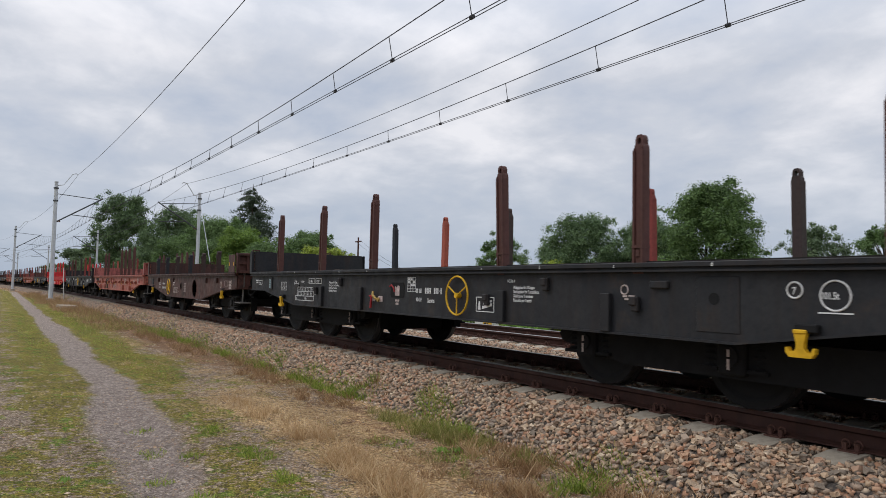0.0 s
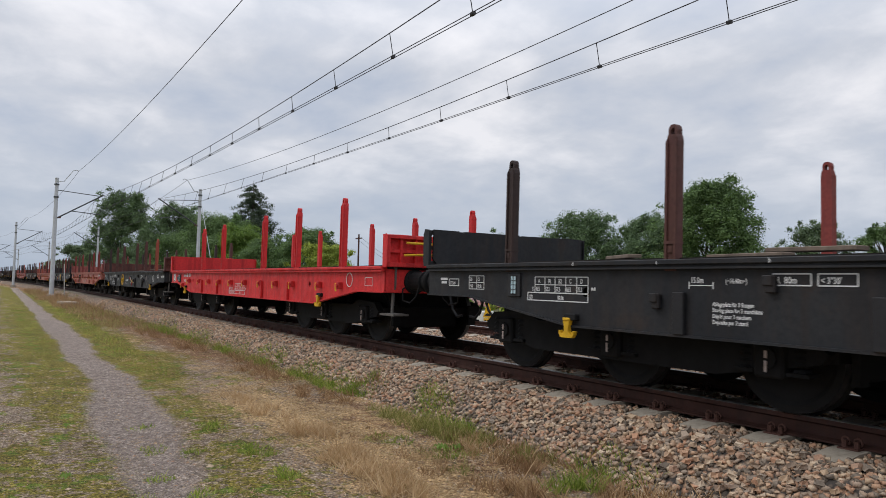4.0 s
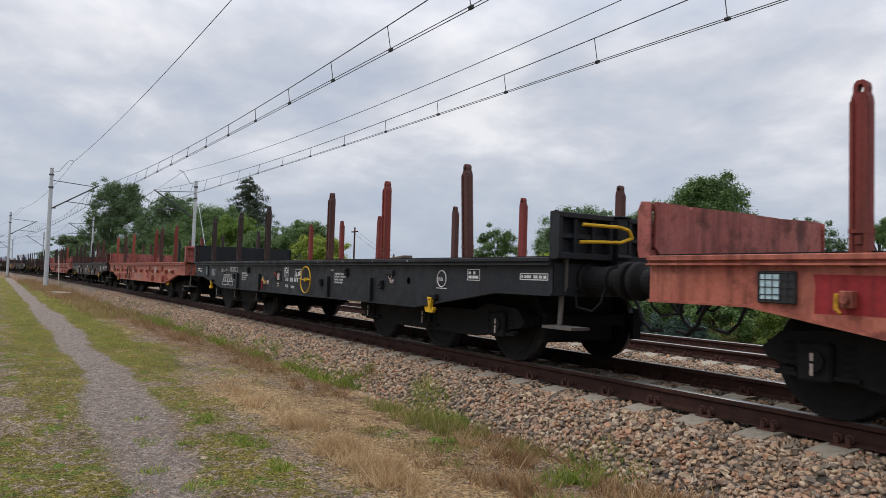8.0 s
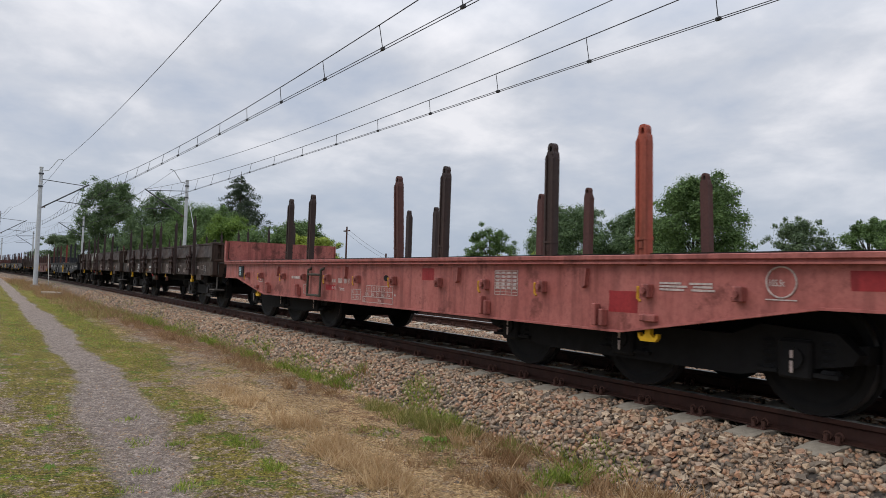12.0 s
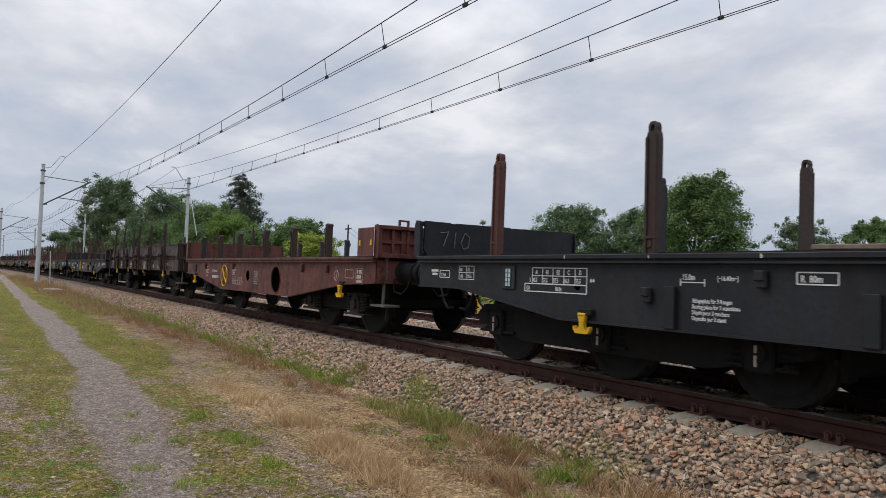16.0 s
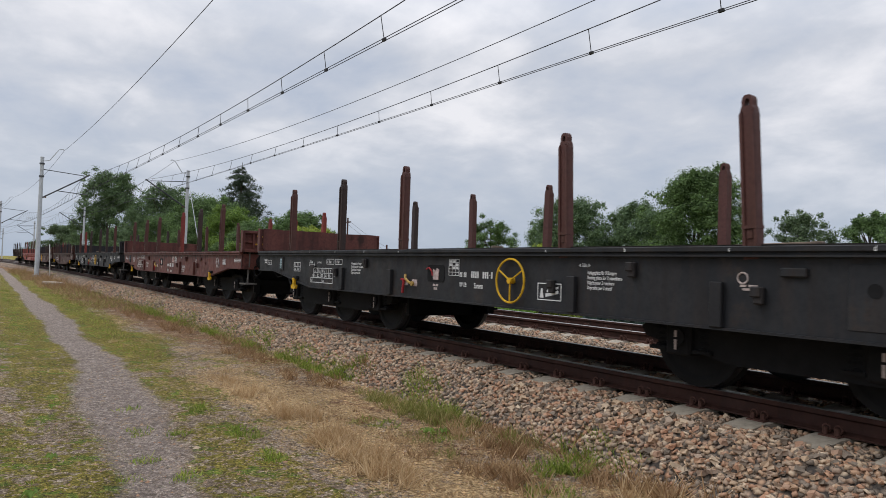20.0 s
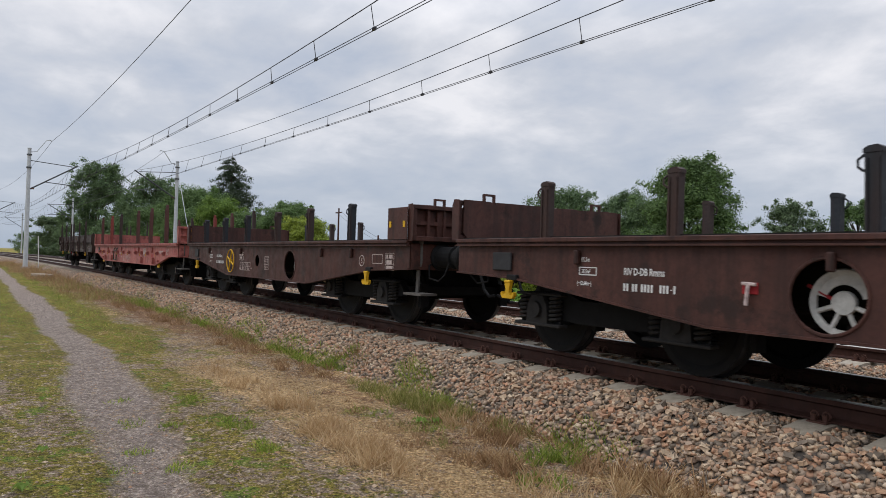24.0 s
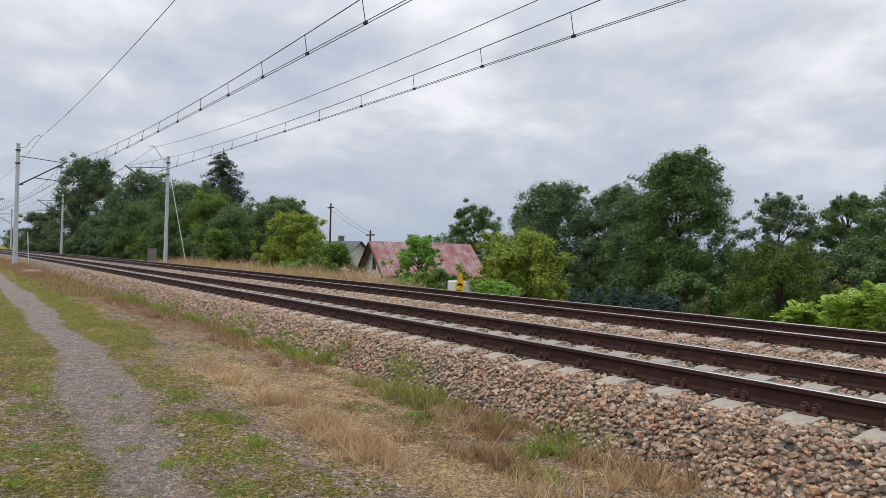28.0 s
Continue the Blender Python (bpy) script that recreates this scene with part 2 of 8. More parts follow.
def rod(bm, a, b, r, r2=None, seg=8):
    a, b = Vector(a), Vector(b)
    d = b - a
    m = Matrix.Translation((a + b) / 2) @ d.to_track_quat("Z", "Y").to_matrix().to_4x4()
    bmesh.ops.create_cone(bm, cap_ends=True, segments=seg, radius1=r, radius2=r if r2 is None else r2, depth=d.length, matrix=m)
    return bm


def tube(bm, pts, r, seg=7):
    for a, b in zip(pts, pts[1:]):
        rod(bm, a, b, r, seg=seg)
    for p in pts[1:-1]:
        bmesh.ops.create_icosphere(bm, subdivisions=1, radius=r, matrix=Matrix.Translation(p))
    return bm


def prism(bm, pts, y0, y1):
    """A plate cut along the outline pts (x, z), between y0 and y1."""
    a = [bm.verts.new((x, y0, z)) for x, z in pts]
    b = [bm.verts.new((x, y1, z)) for x, z in pts]
    bm.faces.new(a)
    bm.faces.new(b[::-1])
    n = len(pts)
    for i in range(n):
        j = (i + 1) % n
        bm.faces.new((a[j], a[i], b[i], b[j]))
    return bm


def lathe(bm, prof, axis="y", seg=28):
    """Turns the outline prof (radius, along) round the axis."""
    rings = []
    for r, h_ in prof:
        ring = []
        for i in range(seg):
            c, s = math.cos(i * 2 * math.pi / seg) * r, math.sin(i * 2 * math.pi / seg) * r
            ring.append(bm.verts.new({"y": (c, h_, s), "x": (h_, c, s), "z": (c, s, h_)}[axis]))
        rings.append(ring)
    for a, b in zip(rings, rings[1:]):
        for i in range(seg):
            j = (i + 1) % seg
            bm.faces.new((a[i], a[j], b[j], b[i]))
    return bm


def ringed(bm, radius, r, y=0.0, seg=28, sx=1.0, part_=1.0, x=0.0, z=0.0):
    pts = [(x + math.cos(2 * math.pi * part_ * i / seg) * radius * sx, y, z + math.sin(2 * math.pi * part_ * i / seg) * radius) for i in range(seg + 1)]
    return tube(bm, pts, r, 6)


def shell(name, verts, faces, material, smooth=False):
    """A mesh from arrays that were worked out."""
    mesh = bpy.data.meshes.new(name)
    mesh.from_pydata(verts if isinstance(verts, list) else verts.tolist(), [], faces if isinstance(faces, list) else faces.tolist())
    mesh.materials.append(material)
    if smooth:
        mesh.shade_smooth()
    return mesh


def sweep(prof, xs, off, z0, closed=True):
    """The outline prof (y, z) drawn along the railway's curve at the distance off from the first track's axis."""
    vs, fs = [], []
    n = len(prof)
    for x in xs:
        b, h_ = bend(x), heading(x)
        for y, z in prof:
            vs.append((x - (off + y) * math.sin(h_), AXIS + b + (off + y) * math.cos(h_), z0 + z))
    for i in range(len(xs) - 1):
        for j in range(n if closed else n - 1):
            k = (j + 1) % n
            fs.append((i * n + j, (i + 1) * n + j, (i + 1) * n + k, i * n + k))
    return vs, fs


def on_track(x, off, z=RAIL):
    h_ = heading(x)
    return Matrix.Translation((x - off * math.sin(h_), AXIS + bend(x) + off * math.cos(h_), z)) @ Matrix.Rotation(h_, 4, "Z")


def smooth(a, b, x):
    t = min(1.0, max(0.0, (x - a) / (b - a)))
    return t * t * (3 - 2 * t)


# ---- ground ----
PATH_X = [-300, -120, -86, -32, -26, -19, -15, -12, -10.2, -8.4, -6.9, -6.1, -5.1, 3, 60]
PATH_Y = [-1.0, 0.9, 1.2, 1.41, 1.44, 1.49, 1.38, 1.49, 1.38, 1.31, 1.22, 1.14, 1.02, 0.85, 0.6]


def path_y(x):
    return float(np.interp(x, PATH_X, PATH_Y)) + (bend(x) * 0.9 if x < -100 else 0) + 0.03 * math.sin(x * 0.9)


def path_half(x):
    return float(np.interp(x, [-90, -32, -26, -19, -15, -12, -10, -8.2, -6.9, -5.5, -4], [0.38, 0.28, 0.39, 0.34, 0.27, 0.31, 0.34, 0.43, 0.38, 0.30, 0.30]))


def ground_z(x, y):
    o = y - bend(x)
    z = 0.035 * noise.noise((x * 0.6, y * 0.6, 0)) + 0.10 * noise.noise((x * 0.13, y * 0.13, 3.0)) * smooth(2.5, 6, abs(o - 1.2))
    z -= 0.035 * math.exp(-((y - path_y(x)) / 0.28) ** 2)
    fall = 2.0 * smooth(-62, -36, x + 1.2 * max(0.0, o - 23)) + 0.35
    z -= fall * smooth(14.6, 23.0, o)
    z -= 0.10 * smooth(4.3, 6, o) * (1 - smooth(12, 13.2, o))
    return z


def spaced(parts):
    out = []
    for a, b, s in parts:
        n = max(1, round((b - a) / s))
        out += [a + (b - a) * i / n for i in range(n)]
    return out + [parts[-1][1]]


def ground_material():
    """Gritty soil, moss, straw and withered red weeds, laid out by the cover attribute."""
    k = Nodes("trodden_verge", 0.95)
    v = k.coord("Object")
    att = k.n("ShaderNodeAttribute")
    att.attribute_name = "cover"
    sp = k.n("ShaderNodeSeparateColor")
    k.link(att.outputs["Color"], sp.inputs[0])

    def grains(scale):
        """A random tone for each grain."""
        vo = k.n("ShaderNodeTexVoronoi", Scale=scale)
        k.link(k.mix(0.02, v, k.n("ShaderNodeTexNoise", Scale=60.0).outputs["Color"]), vo.inputs["Vector"])
        sc = k.n("ShaderNodeSeparateColor")
        k.link(vo.outputs["Color"], sc.inputs[0])
        return sc.outputs[0], vo.outputs["Distance"]

    def cut(level, mask, gain, lo=0.45, hi=0.55):
        return k.ramp(k.math("ADD", level, k.math("MULTIPLY", k.math("SUBTRACT", mask, 0.5), gain)), [(lo, 0.0), (hi, 1.0)])

    g1, d1 = grains(44)
    g2, d2 = grains(95)
    tone = k.math("ADD", k.math("MULTIPLY", g1, 0.45), k.math("MULTIPLY", g2, 0.55))
    wide = k.noise(2.4, 8, 0.72, v)
    mid = k.noise(9, 7, 0.75, v)
    fine = k.noise(30, 5, 0.8, v)
    soil = k.ramp(tone, [(0.12, (0.105, 0.074, 0.055)), (0.40, (0.25, 0.184, 0.132)), (0.68, (0.36, 0.275, 0.205)), (0.90, (0.66, 0.57, 0.48))])
    soil = k.mix(cut(0.42, mid, 2.0), soil, k.ramp(tone, [(0.15, (0.085, 0.058, 0.038)), (0.8, (0.26, 0.19, 0.12))]))
    moss = k.ramp(tone, [(0.12, (0.055, 0.045, 0.008)), (0.42, (0.165, 0.138, 0.020)), (0.72, (0.27, 0.225, 0.036)), (0.92, (0.44, 0.35, 0.10))])
    lush = k.ramp(tone, [(0.12, (0.045, 0.070, 0.006)), (0.5, (0.135, 0.19, 0.020)), (0.9, (0.26, 0.32, 0.050))])
    moss = k.mix(cut(0.34, wide, 2.4), moss, lush)
    straw = k.ramp(tone, [(0.12, (0.17, 0.098, 0.045)), (0.45, (0.42, 0.27, 0.128)), (0.85, (0.72, 0.53, 0.30))])
    wither = k.ramp(tone, [(0.12, (0.085, 0.042, 0.022)), (0.5, (0.24, 0.125, 0.065)), (0.88, (0.48, 0.32, 0.19))])
    rag = k.math("ADD", k.math("MULTIPLY", wide, 0.55), k.math("MULTIPLY", mid, 0.45))
    rag2 = k.math("ADD", k.math("MULTIPLY", k.noise(1.7, 8, 0.72, k.coord("Object", (1, 1.4, 1.7))), 0.5), k.math("MULTIPLY", fine, 0.5))
    c = k.mix(cut(sp.outputs[1], rag, 2.6), soil, moss)
    c = k.mix(cut(sp.outputs[2], rag2, 2.4), c, straw)
    c = k.mix(cut(att.outputs["Alpha"], rag, 2.4), c, wither)
    track = k.ramp(tone, [(0.10, (0.135, 0.104, 0.086)), (0.38, (0.295, 0.235, 0.20)), (0.70, (0.415, 0.337, 0.29)), (0.92, (0.66, 0.565, 0.49))])
    # dark patches painted on the path as the shading of small lumps
    track = k.mix(k.ramp(mid, [(0.46, 0.0), (0.60, 0.75)]), track, (0.185, 0.145, 0.122))
    tufty = k.ramp(k.noise(1.1, 10, 0.80, k.coord("Object", (0.7, 1.5, 1.0))), [(0.38, (0.70, 0.67, 0.62)), (0.52, (1.0, 1.0, 1.0)), (0.64, (1.28, 1.25, 1.18))])
    c = k.mix(1.0, c, tufty, "MULTIPLY")
    crumb = k.ramp(k.noise(22, 6, 0.85, v), [(0.36, (0.50, 0.48, 0.46)), (0.50, (1.0, 1.0, 1.0)), (0.66, (1.50, 1.46, 1.38))])
    c = k.mix(1.0, c, crumb, "MULTIPLY")
    track = k.mix(0.7, track, k.mix(1.0, track, crumb, "MULTIPLY"))
    k.colour(k.mix(cut(sp.outputs[0], k.math("ADD", k.math("MULTIPLY", rag, 0.5), k.math("MULTIPLY", fine, 0.5)), 3.6, 0.32, 0.68), c, track))
    k.bump(k.math("ADD", k.math("MULTIPLY", k.math("SUBTRACT", 1.0, d1), 0.7), k.math("ADD", mid, fine)), 1.0, 0.05)
    return k.m


GROUND = ground_material()
gx = spaced([(-1600, -400, 120), (-400, -120, 14), (-120, -50, 3), (-50, -24, 0.6), (-24, -13, 0.25), (-13, 1.5, 0.11), (1.5, 12, 0.7), (12, 120, 9), (120, 1200, 120)])
gy = spaced([(-900, -60, 120), (-60, -12, 6), (-12, -2.5, 0.8), (-2.5, 5.0, 0.11), (5.0, 12.0, 1.0), (12.0, 26, 0.45), (26, 60, 3), (60, 200, 14), (200, 1500, 130)])
gv, cover = [], []
for x in gx:
    for y in gy:
        gv.append((x, y, ground_z(x, y)))
        o = y - bend(x)
        dp = y - path_y(x)
        dp += 0.08 * noise.noise((x * 1.1, y * 1.9, 4)) + 0.07 * noise.noise((x * 3.6, y * 4.2, 7))
        pth = (1.0 - smooth(0.58, 1.42, abs(dp) / path_half(x))) * (0.70 + 0.30 * smooth(-6.0, -9.5, x))
        grn = 0.43 + 0.20 * noise.noise((x * 0.5, y * 0.9, 8)) + 0.16 * noise.noise((x * 1.9, y * 2.6, 15))
        if dp < 0:
            grn += 0.17 * smooth(-1.5, -0.75, dp) + 0.14 * smooth(-11, -18, x)
        grn += (0.10 + 0.41 * smooth(-9, -14, x)) * math.exp(-((dp - 0.72) / 0.42) ** 2)
        dry = 0.25 + 0.12 * smooth(1.7, 2.3, o) * smooth(-12.5, -9.0, x) + 0.16 * noise.noise((x * 0.45, y * 0.6, 21)) + 0.30 * math.exp(-((o - 2.72) / 0.38) ** 2) * smooth(-11.5, -9, x) + 0.16 * smooth(2.4, 3.2, o)
        red = 0.10 + 0.36 * math.exp(-((o - 3.75) / 0.7) ** 2) + 0.22 * smooth(-10, -18, x) * smooth(1.9, 2.8, o)
        grn += 0.12 * smooth(-9, -15, x) * smooth(1.4, 2.2, o)
        if o > 12:
            grn, dry, red = 0.8, 0.34 * smooth(-25, -50, x), 0.1
        cover.append((pth, max(0, grn), max(0, dry), max(0, red)))
ny = len(gy)
gf = [(i * ny + j, (i + 1) * ny + j, (i + 1) * ny + j + 1, i * ny + j + 1) for i in range(len(gx) - 1) for j in range(ny - 1)]
gm = shell("ground", gv, gf, GROUND, True)
ca = gm.color_attributes.new("cover", "FLOAT_COLOR", "POINT")
ca.data.foreach_set("color", np.array(cover, dtype=np.float32).ravel())
tagged(new("ground", gm), "trodden gravelly verge with patchy moss, dry grass and a footpath", "ground", kind="structure")

# ---- ballast bed, sleepers and rails ----


def stone_material(name, per_island=True, single=False):
    k = Nodes(name, 0.9)
    v = k.coord()
    if single:
        r = k.chance()
    elif per_island:
        r = k.island()
    else:
        vo = k.n("ShaderNodeTexVoronoi", Scale=19.0)
        k.link(v, vo.inputs["Vector"])
        sc = k.n("ShaderNodeSeparateColor")
        k.link(vo.outputs["Color"], sc.inputs[0])
        r = sc.outputs[0]
    c = k.ramp(r, [(0.0, (0.115, 0.092, 0.070)), (0.2, (0.28, 0.225, 0.175)), (0.42, (0.45, 0.292, 0.186)), (0.58, (0.43, 0.23, 0.138)), (0.72, (0.355, 0.272, 0.205)), (0.86, (0.48, 0.336, 0.217)), (1.0, (0.60, 0.478, 0.347))])
    c = k.mix(k.math("MULTIPLY", k.noise(60, 4, 0.6, v), 0.28), c, (0.16, 0.12, 0.09))
    if not per_island:
        # gaps between stones darkened: their shade is painted into the flat bed
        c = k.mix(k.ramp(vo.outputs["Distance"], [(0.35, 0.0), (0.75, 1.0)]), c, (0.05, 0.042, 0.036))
        k.bump(k.math("SUBTRACT", 1.0, vo.outputs["Distance"]), 0.9, 0.05)
    else:
        k.bump(k.noise(90, 4, 0.7, v), 0.3, 0.004)
    k.colour(c)
    return k.m


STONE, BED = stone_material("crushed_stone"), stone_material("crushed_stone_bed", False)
CONCRETE = plain("weathered_concrete", (0.35, 0.305, 0.245), 0.9, 0, 0.25, 14, 0.5)
RAILSTEEL = paint("rusty_rail_steel", (0.045, 0.018, 0.013), (0.025, 0.012, 0.010), 0.5, (0.066, 0.028, 0.020), 0.75)
HEAD = plain("polished_rail_head", (0.30, 0.29, 0.28), 0.32, 0.85, 0.15, 6, 0.05)
CLIP = plain("rail_clip_iron", (0.095, 0.045, 0.034), 0.7, 0.2)
BED_PROFILE = [(-2.02, -0.70), (-1.78, -0.46), (-1.50, -0.245), (-1.36, -0.216), (GAP + 1.40, -0.220), (GAP + 1.60, -0.255), (GAP + 2.6, -0.75)]


def bed_z(o):
    """Height of the ballast over the railway at o from the first axis."""
    return RAIL + float(np.interp(o, [a for a, _ in BED_PROFILE], [b for _, b in BED_PROFILE]))


track_x = spaced([(-420, -120, 10), (-120, -4, 4), (-4, 400, 60)])
v_, f_ = sweep(BED_PROFILE, track_x, 0, RAIL, False)
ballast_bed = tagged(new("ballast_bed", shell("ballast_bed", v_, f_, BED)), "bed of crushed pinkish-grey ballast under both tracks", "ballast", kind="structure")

RAIL_PROFILE = [(-0.036, -0.006), (-0.030, 0.0), (0.030, 0.0), (0.036, -0.006), (0.036, -0.040), (0.009, -0.055), (0.009, -0.140), (0.075, -0.158), (0.075, -0.172), (-0.075, -0.172), (-0.075, -0.158), (-0.009, -0.140), (-0.009, -0.055), (-0.036, -0.040)]
for i, off in enumerate((-0.753, 0.753, GAP - 0.753, GAP + 0.753)):
    rail = thing("rail", "rusty steel rail with a polished head on concrete sleepers", "rail", group="rails", kind="structure")
    v_, f_ = sweep(RAIL_PROFILE, track_x, off, RAIL)
    link_mesh("rail_body", shell("rail_body", v_, f_, RAILSTEEL), None, rail)
    v_, f_ = sweep([(-0.034, -0.004), (-0.028, 0.003), (0.028, 0.003), (0.034, -0.004)], track_x, off, RAIL)
    link_mesh("rail_head", shell("rail_head", v_, f_, HEAD), None, rail, "bright worn running surface")


def sleeper_mesh():
    bm = B()
    prof = [(-1.25, -0.214), (-1.25, -0.34), (1.25, -0.34), (1.25, -0.214), (0.95, -0.178), (0.5, -0.178), (0.35, -0.205), (-0.35, -0.205), (-0.5, -0.178), (-0.95, -0.178)]
    a = [bm.verts.new((-0.125, y, z)) for y, z in prof]
    b = [bm.verts.new((0.125, y, z)) for y, z in prof]
    bm.faces.new(a[::-1])
    bm.faces.new(b)
    for i in range(len(prof)):
        j = (i + 1) % len(prof)
        bm.faces.new((a[i], a[j], b[j], b[i]))
    return bm


def clip_mesh():
    """Baseplate under one rail with a bolt and spring clip at each corner."""
    bm = B()
    box(bm, -0.075, 0.075, -0.15, 0.15, -0.182, -0.166)
    for s in (-1, 1):
        y = s * 0.10
        for x in (-0.045, 0.045):
            rod(bm, (x, y, -0.17), (x, y, -0.115), 0.021, seg=7)
            ringed(bm, 0.030, 0.0085, y - s * 0.02, 8, x=x, z=-0.125)
    return bm


def frange(a, b, s):
    return [a + s * i for i in range(int((b - a) / s) + 1)]


first = True
far_v, far_f = [], []
sm = sleeper_mesh()
sv = [v.co.copy() for v in sm.verts]
sm.verts.index_update()
sf = [[v.index for v in f.verts] for f in sm.faces]
sm.free()
for off in (0.0, GAP):
    for i, x in enumerate(frange(-3.353 - 0.6 * 420, 30, 0.6)):
        x += 0.02 * math.sin(i * 12.9 + off)
        m = on_track(x + (0.2 if off else 0), off)
        if -40 < x < 3:
            s = part("sleeper", sleeper_mesh, CONCRETE, None, "", m, "sleeper")
            tagged(s, "pale concrete sleeper bedded in ballast under rusty rails", "sleeper", "railway sleepers")
            for r in (-0.753, 0.753):
                part("rail_fastening", clip_mesh, CLIP, s, "rusty spring clips and bolts", pose(0, r, 0), "clips")
        elif x > -200:
            n = len(far_v)
            far_v += [tuple(m @ c) for c in sv]
            far_f += [[n + q for q in f] for f in sf]
tagged(new("distant_sleepers", shell("distant_sleepers", far_v, far_f, CONCRETE)), "rows of concrete sleepers along the distant tracks", "sleepers", kind="stuff")


def stones(name, x0, x1, o0, o1, per_m2, size, label, seed):
    """Loose crushed stones over the bed: flattened six-cornered lumps."""
    rng = np.random.default_rng(seed)
    n = int((x1 - x0) * (o1 - o0) * per_m2)
    x, o = rng.uniform(x0, x1, n), rng.uniform(o0, o1, n)
    slot = np.abs(((x + 3.353) / 0.6) % 1.0 - 0.0)
    slot = np.minimum(slot, 1 - slot) * 0.6
    keep = np.ones(n, bool)
    for a in (0.0, GAP):
        sl = slot if a == 0 else np.minimum(((x + 3.153) / 0.6) % 1.0, 1 - ((x + 3.153) / 0.6) % 1.0) * 0.6
        keep &= ~((np.abs(o - a) < 1.22) & (sl < 0.145))
        for r in (-0.753, 0.753):
            keep &= np.abs(o - a - r) > 0.10
    x, o = x[keep], o[keep]
    n = len(x)
    base = np.array([(-.7, -.7, -.7), (.7, -.7, -.7), (.7, .7, -.7), (-.7, .7, -.7), (-.6, -.7, .7), (.7, -.55, .7), (.55, .7, .7), (-.7, .6, .7)])
    tri = np.array([(0, 2, 1), (0, 3, 2), (4, 5, 6), (4, 6, 7), (0, 1, 5), (0, 5, 4), (1, 2, 6), (1, 6, 5), (2, 3, 7), (2, 7, 6), (3, 0, 4), (3, 4, 7)])
    ang_ = rng.uniform(0, 6.28, n)
    s = rng.uniform(0.6, 1.25, (n, 1, 3)) * size * np.array([1.15, 0.9, 0.62])
    v = base[None] * s * rng.uniform(0.45, 1.35, (n, 8, 3))
    tx, ty = rng.uniform(-0.6, 0.6, n), rng.uniform(-0.6, 0.6, n)
    for ax, (p, q) in ((tx, (1, 2)), (ty, (0, 2)), (ang_, (0, 1))):
        c, d = np.cos(ax)[:, None], np.sin(ax)[:, None]
        a, b = v[:, :, p].copy(), v[:, :, q].copy()
        v[:, :, p], v[:, :, q] = a * c - b * d, a * d + b * c
    z = RAIL + np.interp(o, [a for a, _ in BED_PROFILE], [b for _, b in BED_PROFILE])
    z = np.maximum(z, np.where(o < -1.7, -0.03, -9)) + rng.uniform(-0.012, 0.022, n)
    b = np.array([bend(q) for q in x])
    v += np.stack([x, AXIS + b + o, z], 1)[:, None, :]
    f = (tri[None] + (np.arange(n) * 8)[:, None, None]).reshape(-1, 3)
    mesh = bpy.data.meshes.new(name)
    mesh.vertices.add(n * 8)
    mesh.vertices.foreach_set("co", v.reshape(-1).astype(np.float32))
    mesh.loops.add(len(f) * 3)
    mesh.loops.foreach_set("vertex_index", f.reshape(-1).astype(np.int32))
    mesh.polygons.add(len(f))
    mesh.polygons.foreach_set("loop_start", np.arange(0, len(f) * 3, 3, dtype=np.int32))
    mesh.update(calc_edges=True)
    mesh.materials.append(STONE)
    return tagged(new(name, mesh), label, "ballast", kind="stuff")


stones("ballast_stones", -9, 1.5, -2.02, -0.7, 820, 0.031, "loose angular ballast stones in pink, tan and grey", 3)
stones("ballast_stones", -22, -9, -1.98, -0.7, 560, 0.037, "loose angular ballast stones on the far shoulder", 4)
stones("ballast_stones", -14, 1.0, -0.7, GAP + 0.7, 360, 0.034, "loose angular ballast stones between the rails", 5)
stones("ballast_stones", -40, -22, -1.95, GAP + 1.2, 130, 0.05, "distant ballast stones beside the sleepers", 6)
stones("ballast_stones", -22, -14, -0.7, GAP + 1.6, 220, 0.042, "ballast stones between the tracks", 7)

LOOSE = stone_material("single_stone", True, True)


def stone_mesh(seed):
    """One angular lump."""
    rng = np.random.default_rng(seed)
    q = np.array([(-.7, -.7, -.7), (.7, -.7, -.7), (.7, .7, -.7), (-.7, .7, -.7), (-.6, -.7, .7), (.7, -.55, .7), (.55, .7, .7), (-.7, .6, .7)])
    v = q * rng.uniform(0.5, 1.3, (8, 3)) * np.array([1.2, 0.9, 0.65])
    return shell("stone", v, [(0, 3, 2, 1), (4, 5, 6), (4, 6, 7), (0, 1, 5, 4), (1, 2, 6, 5), (2, 3, 7, 6), (3, 0, 4, 7)], LOOSE)


def top_stones(n, x0, x1, o0, o1, seed):
    """The uppermost stones of the near shoulder, one by one."""
    rng = np.random.default_rng(seed)
    kinds = [stone_mesh(900 + i) for i in range(8)]
    for i in range(n):
        x, o = rng.uniform(x0, x1), rng.uniform(o0, o1)
        ob = link_mesh("stone", kinds[i % 8], None, ballast_bed)
        z = max(bed_z(o), 0.0) + 0.03
        ob.matrix_basis = Matrix.LocRotScale((x, AXIS + bend(x) + o, z), Euler(rng.uniform(-0.5, 0.5, 2).tolist() + [rng.uniform(0, 6.28)]), Vector((1, 1, 1)) * rng.uniform(0.026, 0.046))



# ---- wagons ----
# A wagon's space: x = 0 at the rear end of its deck, forward is +x, z = 0 at the rails, y = 0 in the middle.


